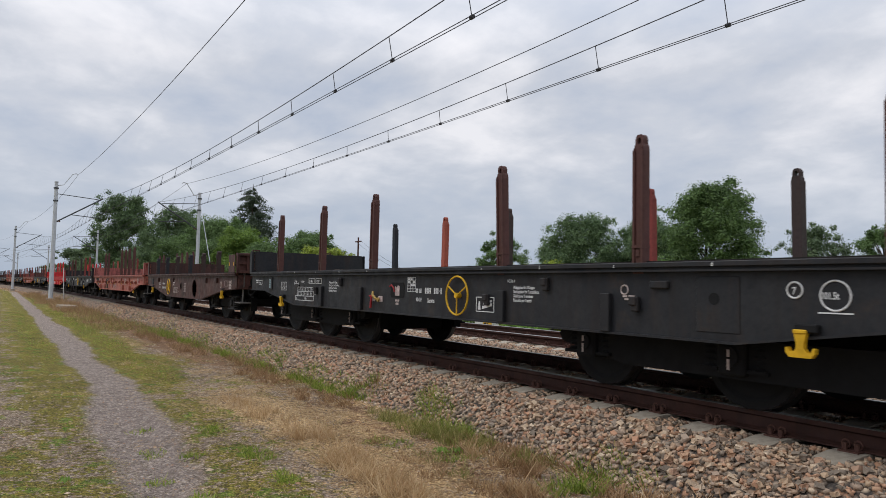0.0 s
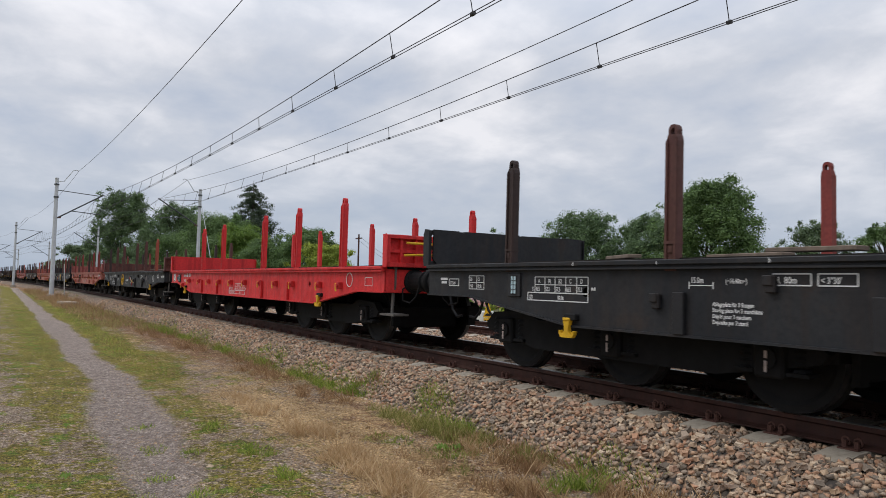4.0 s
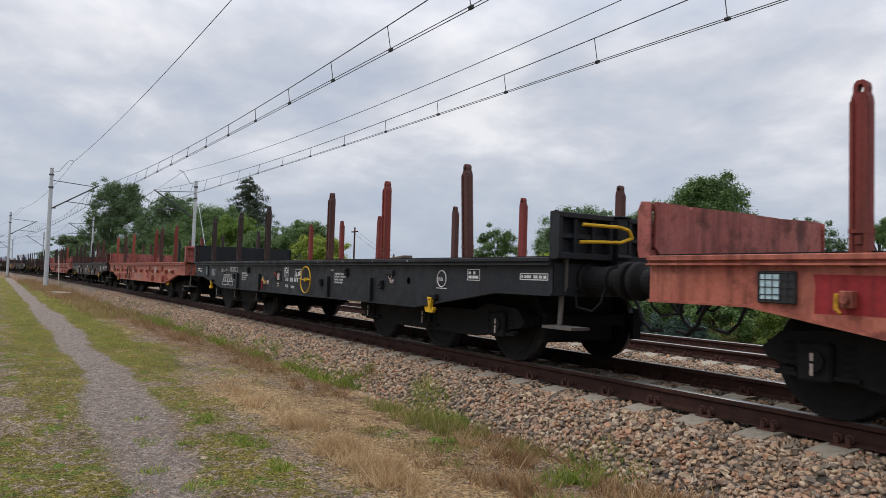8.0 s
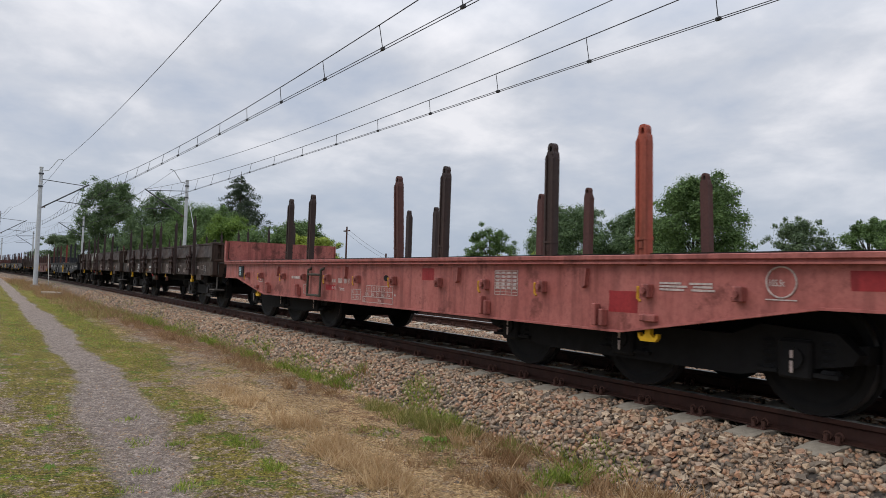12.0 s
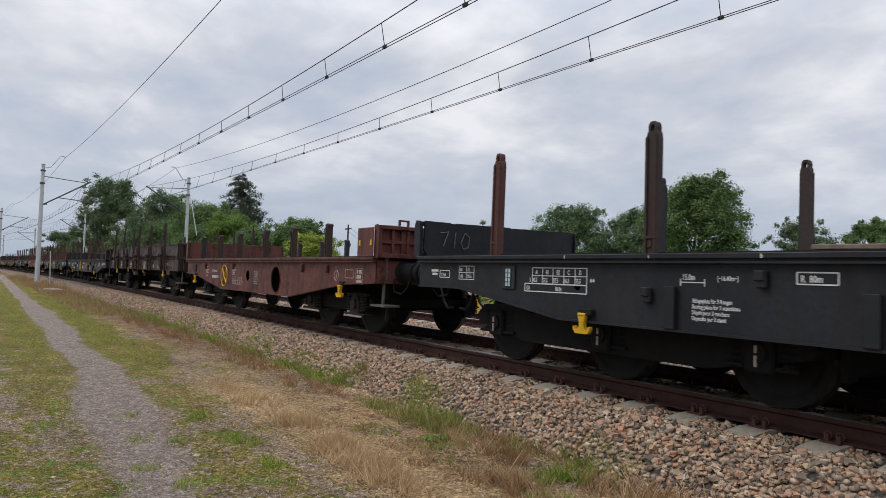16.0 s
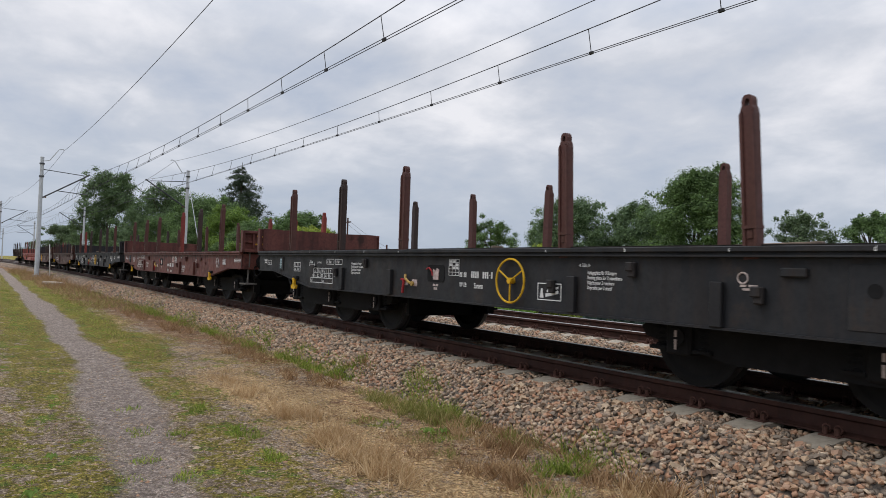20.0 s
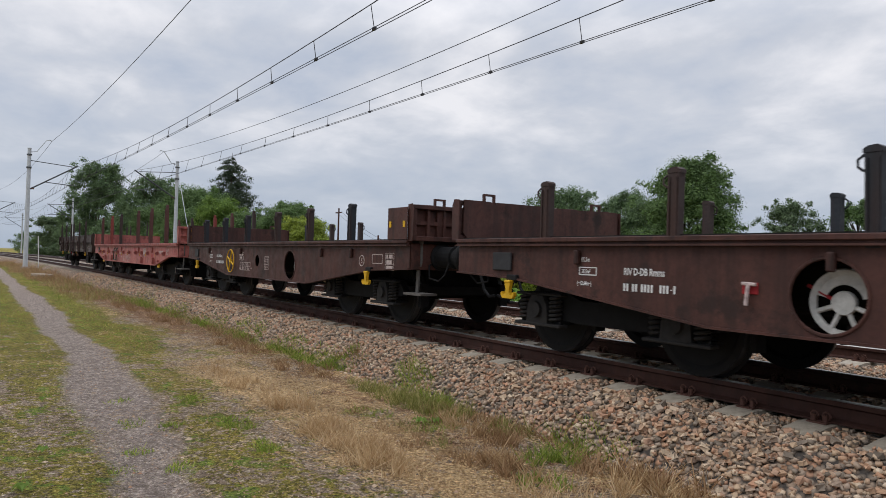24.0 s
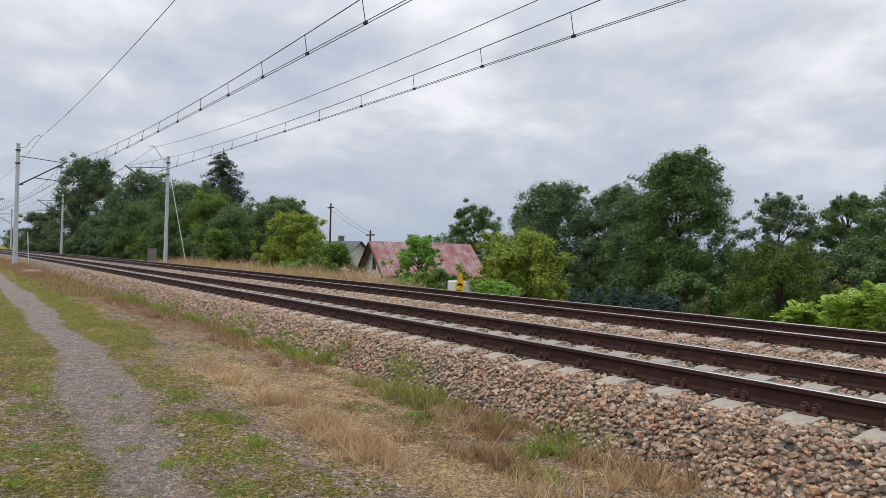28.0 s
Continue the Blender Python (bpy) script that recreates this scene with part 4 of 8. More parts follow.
def low_part(w, x0, x1, z0, z1):
    """Centre sill and brake gear under the deck."""
    bm = B()
    box(bm, x0, x1, -0.35, 0.35, z0, z1)
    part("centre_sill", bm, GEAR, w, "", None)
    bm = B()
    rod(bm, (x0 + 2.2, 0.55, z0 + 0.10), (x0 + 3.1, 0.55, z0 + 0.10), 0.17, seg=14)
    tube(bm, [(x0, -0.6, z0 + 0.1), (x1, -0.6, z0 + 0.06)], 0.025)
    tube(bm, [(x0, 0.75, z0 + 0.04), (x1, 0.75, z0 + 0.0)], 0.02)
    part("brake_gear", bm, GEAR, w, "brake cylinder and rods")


def fresh_marks(w, m, y):
    """Marks, pads and lashing brackets of the newly painted wagon."""
    sign = part("notice_panel", lambda: box(B(), -0.14, 0.14, -0.001, 0.0, -0.125, 0.125), WHITE, w, "white notice panel with black marks", pose(0.42, y, 1.02), "notice_white")
    part("notice_mark", lambda: prism(prism(prism(B(), [(-0.07, -0.06), (-0.045, -0.06), (-0.045, 0.06), (-0.075, 0.05)], -0.003, -0.001), [(0.03, -0.06), (0.055, -0.06), (0.05, 0.07), (0.025, 0.04)], -0.003, -0.001), [(-0.09, -0.105), (0.09, -0.105), (0.09, -0.085), (-0.09, -0.085)], -0.003, -0.001), PLATE, sign, "black marks", None, "notice_mark")
    part("side_plate", lambda: box(B(), -0.09, 0.09, -0.012, 0.0, -0.05, 0.05, 0.006), PLATE, w, "dark builder's plate", pose(0.90, -1.402, 1.0), "builder_plate")
    bars(w, [[(0, 0.10)]], 1.42, y, 0.79, 0.030, WHITE)
    for x in (1.74, 2.55, 3.83, 4.85, 5.90, 7.01, 8.14, 9.3, 10.28, 11.26, 12.62, 13.50):
        part("lashing_bracket", bracket_mesh, m, w, "", pose(x + 0.05, -1.40, 0.80 if x < 2 else 0.93), "bracket")
        part("bracket_handle", handle_mesh, YELLOW, w, "yellow lashing handle", pose(x, -1.40, 0.82 if x < 2 else 0.95), "handle")
    disc_sign(w, 13.87, y, 1.03, 0.115, WHITE)
    part("plate_frame", lambda: grid_frame(0.25, 0.13, 0.008), WHITE, w, "", pose(14.45, y, 1.07), "frame25")


def flat_wagon(colour, rear, label, stakes=EVEN, wheel_x=8.5, wheel=("yellow", 3), edge=None, wall=None, style="plain", patches_=(), tints="rdrrdr drrrrd", leans={}):
    """Six-axle flat wagon with tall stakes, low end walls and fish-bellied sides."""
    L = 15.1
    m = PAINT[colour]
    w = thing("flat_wagon", label, "flat wagon", group="wagons of the train")
    WAGONS.append((w, rear, L))
    part("deck", lambda: box(B(), 0.02, L - 0.02, -1.355, 1.355, 1.10, 1.262), DECK, w, "worn dark plank deck", None, "deck6")
    low_ = 0.56 if style == "bracket" else 0.605
    out = [(0, 1.165), (L, 1.165), (L, 0.86), (14.15, 0.86), (12.35, low_), (2.75, low_), (0.95, 0.86), (0, 0.86)]
    for s in (-1, 1):
        part("side_girder", girder_mesh(out, s, ((12.13, 0.94, 0.05), (2.97, 0.94, 0.05)) if style != "bracket" else ()), m, w, "", None, ("girder6", s, low_))
        part("bottom_flange", flange_mesh(out, s), m, w, "", None, ("flange6", s, low_))
        part("edge_rail", edge_mesh(L, s), PAINT[edge or colour], w, "", None, ("edge", L, s))
        for x in (4.10, 5.70, 9.38, 11.0) if style != "bracket" else ():
            part("rib", lambda: box(B(), -0.055, 0.055, *sorted((s * 1.40, s * 1.45)), 0.606, 0.965, 0.006), m, w, "", pose(x, 0, 0), ("rib", s))
    for front in (0, 1):
        t = pose(L, 0, 0) if front else pose(0, 0, 0, 0, 0, 180)
        folding_wall(w, t, PAINT[wall or ("peeling" if colour in ("orange", "pink") else colour)], m)
        if front:
            part("locking_bar", lambda: tube(B(), [(0.12, -1.10, 1.605), (0.16, -0.95, 1.60), (0.19, -0.62, 1.60), (0.21, -0.50, 1.575), (0.21, -0.44, 1.49), (0.19, -0.60, 1.435), (0.16, -0.95, 1.425), (0.12, -1.14, 1.415)], 0.019), WORNYELLOW if colour in ("orange", "pink", "maroon", "brown") else YELLOW, w, "yellow bent locking bar", t, "locking_bar")
    ends(w, L, m)
    low_part(w, 4.9, 10.2, 0.55, 1.05)
    gear(w, SIX)
    rng = random.Random(int(-rear * 10))
    for i, (row, s) in enumerate(zip(stakes, (-1, 1))):
        for x, c in zip(row, tints.split()[i]):
            k = "rdRokx".index(c)
            tilt = leans.get(x, rng.uniform(-0.7, 0.9)) * -s
            part("stake", stake_mesh, STAKE[k], w, STAKE_SAYS[k], pose(x + rng.uniform(-0.02, 0.02), s * 1.36, 1.245, rng.uniform(-0.6, 0.6), tilt, 0 if s < 0 else 180), "stake")
    lay = LAYOUT[style]
    for x in lay["hooks"]:
        for s in (-1, 1):
            part("tow_hook", yellow_hook_mesh, YELLOW, w, "yellow tow hook", pose(x, s * (1.37 if style == "bracket" else 1.445), lay["hook_z"]), "tow_hook")
            part("hook_block", lambda: box(B(), -0.05, 0.12, -0.04, 0.04, -0.015, 0.05, 0.01), m if style == "bracket" else GEAR, w, "", pose(x, s * 1.42, lay["hook_z"]), "hook_block")
    if wheel:
        tint = YELLOW if wheel[0] == "yellow" else m
        part("brake_wheel", brake_wheel_mesh(wheel[1], 0.24), tint, w, "yellow hand brake wheel" if tint is YELLOW else "painted hand brake wheel", pose(wheel_x, -1.45, 0.89), ("wheel", wheel[1]))
    y = -1.4035
    ink = FADED if style == "bracket" else WHITE
    nx, nz = lay["number"]
    big_ = lay.get("size", 1.0)
    digits(w, "## ##", nx, y, nz, 0.060 * big_, ink)
    digits(w, "####  ###-#", nx + 0.24 * big_, y, nz - 0.005, 0.078 * big_, ink)
    letters(w, "Samms", nx + 0.30 * big_, y, nz - 0.125 * big_, 0.088 * big_, ink, 0.72)
    letters(w, "TEN D-DB" if style == "fresh" else "RIV DB", nx, y, nz - 0.115 * big_, 0.072 * big_, ink, 0.66)
    tx, tz = lay["table"]
    load_table(w, tx, y, tz, ink)
    bx, bz = lay["brake"]
    grid_sign(w, bx, y, bz, 0.31, 0.16, 2, 2, ink)
    for i, q in enumerate(("BB", "CE", "100", "89.5t")):
        letters(w, q, bx + 0.02 + 0.155 * (i % 2), y, bz - 0.062 - 0.08 * (i // 2), 0.058, ink, 0.68)
    cx = lay["card"]
    if style in ("bracket", "fresh"):
        c = part("label_holder", lambda: box(B(), -0.15, 0.15, -0.02, 0.0, -0.12, 0.12, 0.006), PLATE, w, "dark label frame with a wire mesh", pose(cx, -1.402, 1.0), "card_holder_wide")
        part("label_card", lambda: box(B(), -0.125, 0.03, -0.024, -0.021, -0.09, 0.095), CARD, c, "pale blue paper label", None, "card_wide")
        part("wire_mesh", lambda: lattice(0.28, 0.22, 5, 4), PLATE, c, "", pose(-0.14, -0.028, 0.11), "card_mesh")
    else:
        c = part("label_holder", lambda: box(B(), -0.11, 0.11, -0.02, 0.0, -0.13, 0.13, 0.006), PLATE, w, "", pose(cx, -1.402, 1.0), "card_holder")
        part("label_card", lambda: box(B(), -0.045, 0.045, -0.024, -0.021, -0.10, 0.10), CARD, c, "pale blue paper label", None, "card")
        part("wire_mesh", lambda: lattice(0.10, 0.20, 2, 4), PLATE, c, "", pose(-0.05, -0.028, 0.10), "card_mesh_small")
    if style == "fresh":
        fresh_marks(w, m, y)
    elif style != "bracket":
        part("plate_frame", lambda: grid_frame(0.22, 0.085), ink, w, "", pose(0.50, y, 1.06), "frame20")
        letters(w, "17.7kN", 0.515, y, 0.99, 0.055, ink, 0.76)
        bars(w, [[(0, 0.16)], [(0.02, 0.12)]], 0.30, y, 1.075, 0.03, ink)
        px_, pz_ = lay["lengths"]
        gap_ = 0.98 if style == "clean" else 0.73
        letters(w, "15.0m", px_, y, pz_ - 0.065, 0.070, ink, 0.72)
        part("bracket_line", lambda: box(box(box(B(), 0, 0.24, -0.0015, 0.0015, -0.004, 0.004), 0, 0.008, -0.0015, 0.0015, -0.03, 0.03), 0.232, 0.24, -0.0015, 0.0015, -0.03, 0.03), ink, w, "", pose(px_ - 0.02, y, pz_ - 0.085), "dim_line")
        letters(w, "(\u221216.40m\u2212)", px_ + 0.33, y, pz_ - 0.065, 0.055, ink, 0.72)
        part("plate_frame", lambda: grid_frame(0.29, 0.085), ink, w, "", pose(px_ + gap_, y, pz_ + 0.01), "frame29")
        letters(w, "R  75m" if style == "ruled" else "R  80m", px_ + gap_ + 0.025, y, pz_ - 0.060, 0.070, ink, 0.78)
        if style != "clean":
            part("plate_frame", lambda: grid_frame(0.27, 0.085), ink, w, "", pose(px_ + gap_ + 0.34, y, pz_ + 0.01), "frame27")
            letters(w, "< 3\u00b030'", px_ + gap_ + 0.36, y, pz_ - 0.060, 0.065, ink, 0.74)
        for qx, qz in lay["storing"]:
            letters(w, "Ablageplatz f\u00fcr 3 Rungen\nStoring place for 3 stanchions\nD\u00e9p\u00f4t pour 3 ranchers\nDeposito per 3 stanti", qx, y, qz - 0.04, 0.048, ink, 0.76)
        gx_, gz_ = lay["plan"]
        grid_sign(w, gx_, y, gz_, 0.22, 0.20, 3, 5, ink, 0.006)
        bars(w, [[(0.01, 0.05), (0.085, 0.05)], [(0.01, 0.05), (0.155, 0.05)], [(0.085, 0.05), (0.155, 0.05)]], gx_, y, gz_ - 0.012, 0.026, ink)
        if "hatch" in lay:
            hx, hz = lay["hatch"]
            hatch = part("plate_frame", lambda: grid_frame(0.35, 0.17), ink, w, "", pose(hx, y, hz), "frame35")
            part("hatching", lambda: prism(prism(prism(B(), [(0.12, -0.14), (0.31, -0.10), (0.31, -0.065), (0.12, -0.105)], -0.001, 0.001), [(0.14, -0.09), (0.31, -0.05), (0.31, -0.025), (0.14, -0.065)], -0.001, 0.001), [(0.03, -0.15), (0.09, -0.15), (0.07, -0.05), (0.05, -0.05)], -0.001, 0.001), ink, hatch, "", None, "hatching")
        dx = lay.get("disc", 13.05)
        disc_sign(w, dx, y, 0.985, 0.105, ink)
        letters(w, lay.get("tonnes", "101.5t"), dx - 0.10, y, 0.96, 0.07, ink, 0.70)
        bars(w, [[(0, 0.24)]], dx - 0.12, y, 0.868, 0.010, ink)
        if "seven" in lay:
            disc_sign(w, lay["seven"], y, 1.02, 0.058, ink)
            letters(w, "7", lay["seven"] - 0.02, y, 0.99, 0.075, ink, 0.8)
        sx = lay.get("small", 11.6)
        disc_sign(w, sx, y, 1.00, 0.042, FADED)
        bars(w, [[(-0.02, 0.05), (0.05, 0.07)], [(0.0, 0.09)]], sx, y, 0.95, 0.018, FADED)
        if "plate" in lay:
            qx, qz = lay["plate"]
            part("plate_frame", lambda: grid_frame(0.25, 0.13, 0.008), ink, w, "", pose(qx, y, qz), "frame25")
            bars(w, [[(0.02, 0.05), (0.12, 0.04)], [(0.02, 0.07), (0.10, 0.12)]], qx, y, qz - 0.025, 0.034, ink)
        letters(w, "\u2192 5.0m \u2190", 9.45 if lay["storing"][1][0] < 10 else 9.85, y, 1.06, 0.05, ink, 0.72)
        part("plate_frame", lambda: grid_frame(0.45, 0.065), ink, w, "", pose(lay.get("rev", 14.58), y, 1.07), "frame45")
        bars(w, [[(0, 0.025), (0.05, 0.035), (0.095, 0.03), (0.13, 0.03), (0.20, 0.03), (0.235, 0.03), (0.29, 0.05), (0.36, 0.045)]], lay.get("rev", 14.58) + 0.02, y, 1.052, 0.032, ink)
        if style == "plain":
            part("hole_plate", lambda: box(B(), -0.20, 0.20, -0.006, 0.0, -0.28, 0.17, 0.003), m, w, "darker doubling plate", pose(12.19, -1.4005, 0.95), "hole_plate")
            # black disc on the plate paints the hole's shaded inside
            part("oval_hole", lambda: lathe(B(), [(0.0, -0.002), (0.05, -0.002), (0.05, 0.0)], "y", 16), GEAR, w, "", pose(12.16, -1.4075, 0.94), "round_hole")
        for e, q in zip("dcba", (2.83, 3.88, 4.93, 5.98)):
            letters(w, e, q, -1.4625, 1.204, 0.05, WHITE, 0.8)
            letters(w, e, 15.0 - q, -1.4625, 1.204, 0.05, WHITE, 0.8)
        if lay["box"]:
            round_ = [(0.20 * u, 0.11 * v) for u, v in ((-1, -0.7), (-0.85, -1), (0.85, -1), (1, -0.7), (1, 0.7), (0.85, 1), (-0.85, 1), (-1, 0.7))]
            nest = part("brake_box", lambda: prism(B(), round_, -0.006, 0.0), GEAR, w, "recessed brake changeover box", pose(lay["box"], -1.4005, 0.935), "brake_box")
            part("box_label", lambda: prism(B(), [(-0.05, -0.08), (0.07, -0.08), (0.08, 0.05), (0.03, 0.07), (0.0, 0.03), (-0.06, 0.06)], -0.012, -0.007), PINKISH, nest, "pale worn changeover label", None, "box_label")
            part("box_lever", lambda: tube(B(), [(-0.19, -0.03, 0.05), (-0.10, -0.05, 0.075), (-0.03, -0.05, 0.03), (-0.02, -0.04, -0.03)], 0.010, 6), REDTAG, nest, "thin red lever", None, "box_lever")
            bars(w, [[(0, 0.05), (0.07, 0.05)], [(0.02, 0.08)]], lay["box"] - 0.06, y, 0.80, 0.030, FADED)
            lx = lay["lever"]
            for q, z in ((-0.10, 0.80), (0.14, 0.795)):
                part("lever_plate", lambda: box(B(), -0.065, 0.065, -0.008, 0.0, -0.045, 0.045, 0.003), PINKISH, w, "worn white lever plate", pose(lx + q, -1.4005, z), "lever_plate")
            part("release_handle", lambda: tube(tube(B(), [(-0.075, -0.03, 0.035), (0.075, -0.03, 0.03)], 0.017, 6), [(0.0, -0.035, 0.03), (-0.01, -0.045, -0.15)], 0.019, 6), REDTAG, w, "red T-shaped release handle", pose(lx - 0.10, -1.40, 0.80), "release_handle")
            part("changeover_lever", lambda: tube(B(), [(-0.07, -0.03, 0.10), (-0.02, -0.06, 0.05), (0.08, -0.06, 0.0), (0.15, -0.05, -0.015)], 0.019, 6), BRASS, w, "worn yellow changeover lever", pose(lx, -1.40, 0.80), "lever_bent")
            part("lever_knob", lambda: rod(B(), (0, 0, 0), (0, -0.03, 0), 0.032, seg=10), BRASS, w, "", pose(lx + 0.15, -1.435, 0.785), "lever_knob")
        for i in range(rng.choice((2, 3, 4))):
            part("dunnage_board", lambda: box(B(), -0.45, 0.45, -0.07, 0.07, 0.0, 0.04, 0.006), DUNNAGE, w, "loose weathered board on the deck", pose(rng.uniform(2.2, 13.2), rng.uniform(-1.1, 0.2), 1.266 + 0.02 * i, rng.uniform(-3, 3), rng.uniform(-2.5, 2.5), rng.uniform(-40, 40)), "dunnage")
        for x, z in ((3.86, 0.89), (9.10, 0.86), (11.36, 0.88), (4.93, 1.05), (10.14, 1.05)):
            part("lug", lambda: box(box(B(), -0.04, 0.04, -0.05, 0.0, -0.075, 0.06, 0.01), -0.055, 0.03, -0.065, -0.04, -0.02, 0.06, 0.008), m, w, "", pose(x, -1.402, z), "lug")
        part("side_plate", lambda: box(B(), -0.10, 0.10, -0.035, 0.0, -0.035, 0.035, 0.01), m, w, "", pose(11.62, -1.402, 1.05), "side_plate")
    else:
        disc_sign(w, 13.87, y, 1.03, 0.115, ink)
        letters(w, "105.5t", 13.77, y, 1.0, 0.07, ink, 0.70)
        bars(w, [[(0, 0.24)]], 13.75, y, 0.905, 0.010, ink)
        letters(w, "PIT", 14.69, y, 0.95, 0.12, PAINT["patch"], 1.0)
        part("plate_frame", lambda: grid_frame(0.30, 0.15), PAINT["patch"], w, "", pose(14.64, y, 1.06), "frame30")
        # no opening is cut: a black disc carries its inner shade
        part("oval_hole", lambda: lathe(B(), [(0.0, -0.002), (0.045, -0.002), (0.045, 0.0)], "y", 16), GEAR, w, "black disc drawn as a shaded oval opening", pose(7.93, y, 0.96) @ Matrix.Diagonal((1.6, 1, 1, 1)), "oval")
        bars(w, [[(0, 0.22), (0.3, 0.22)], [(0, 0.28), (0.34, 0.18)], [(0, 0.25), (0.32, 0.22)]], 12.78, y, 1.01, 0.018, ink)
        grid_sign(w, 10.48, y, 1.09, 0.40, 0.27, 4, 8, ink, 0.006)
        bars(w, [[(0.02, 0.06), (0.12, 0.06), (0.22, 0.06), (0.32, 0.06)]] * 5, 10.48, y, 1.08, 0.028, ink)
        part("plate_frame", lambda: grid_frame(0.22, 0.16), ink, w, "", pose(4.85, y, 0.80), "frame22")
        part("plate_frame", lambda: grid_frame(0.24, 0.08), ink, w, "", pose(2.38, y, 0.88), "frame24")
        letters(w, "17.3kN", 2.40, y, 0.82, 0.055, ink, 0.74)
        bars(w, [[(0, 0.10), (0.14, 0.45)]], 4.24, y, 0.94, 0.045, ink)
        part("red_tag", lambda: box(B(), -0.19, 0.19, -0.0005, 0.0, -0.045, 0.045), REDTAG, w, "dark red painted label panel", pose(6.01, y + 0.001, nz - 0.085), "red_tag")
        part("ladder_frame", ladder_frame_mesh, FOOTRAIL, w, "dull olive-grey tubular foot rail", pose(5.15, -1.40, 0.60), "ladder")
        for i, x in enumerate((1.66, 2.55, 3.83, 4.85, 5.90, 7.01, 8.14, 9.3, 10.28, 11.26, 12.62, 13.50)):
            part("lashing_bracket", bracket_mesh, m, w, "", pose(x + 0.05, -1.40, 0.93), "bracket")
            if i % 4 != 3:
                part("bracket_handle", handle_mesh, WORNYELLOW, w, "yellow lashing handle", pose(x, -1.40, 0.95), "handle")
        for x in (3.04, 4.63, 10.34, 12.12):
            part("stake_rest", lambda: box(box(B(), -0.07, -0.02, -0.08, 0.0, 0.0, 0.21, 0.01), 0.02, 0.07, -0.08, 0.0, 0.0, 0.16, 0.01), m, w, "", pose(x, -1.40, 0.585), "stake_rest")
        for x in (3.55, 6.6, 9.75, 11.9):
            part("gusset", lambda: prism(B(), [(-0.05, 0.0), (0.05, 0.0), (0.035, -0.16), (0.0, -0.19), (-0.03, -0.16)], -0.05, 0.0), m, w, "", pose(x, -1.40, 1.12), "gusset")
    for px0, px1, pz0, pz1 in patches_:
        cx, cz, hx, hz = (px0 + px1) / 2, (pz0 + pz1) / 2, (px1 - px0) / 2, (pz1 - pz0) / 2
        rag_ = 0.05 if style == "bracket" else 0.30
        rim = [(1, -1), (1, -0.4), (1, 0.3), (1, 1), (0.4, 1), (-0.2, 1), (-1, 1), (-1, 0.4), (-1, -0.3), (-1, -1), (-0.4, -1), (0.3, -1)]
        pts = [(cx + hx * u * (1 - rag_ * rng.random()), cz + hz * v * (1 - rag_ * rng.random())) for u, v in rim]
        part("paint_patch", prism(B(), pts, -0.0012, -0.0004), PAINT["patch" if style == "bracket" else "maroon"], w, "darker red touched-up paint", pose(0, -1.40, 0))
    return w


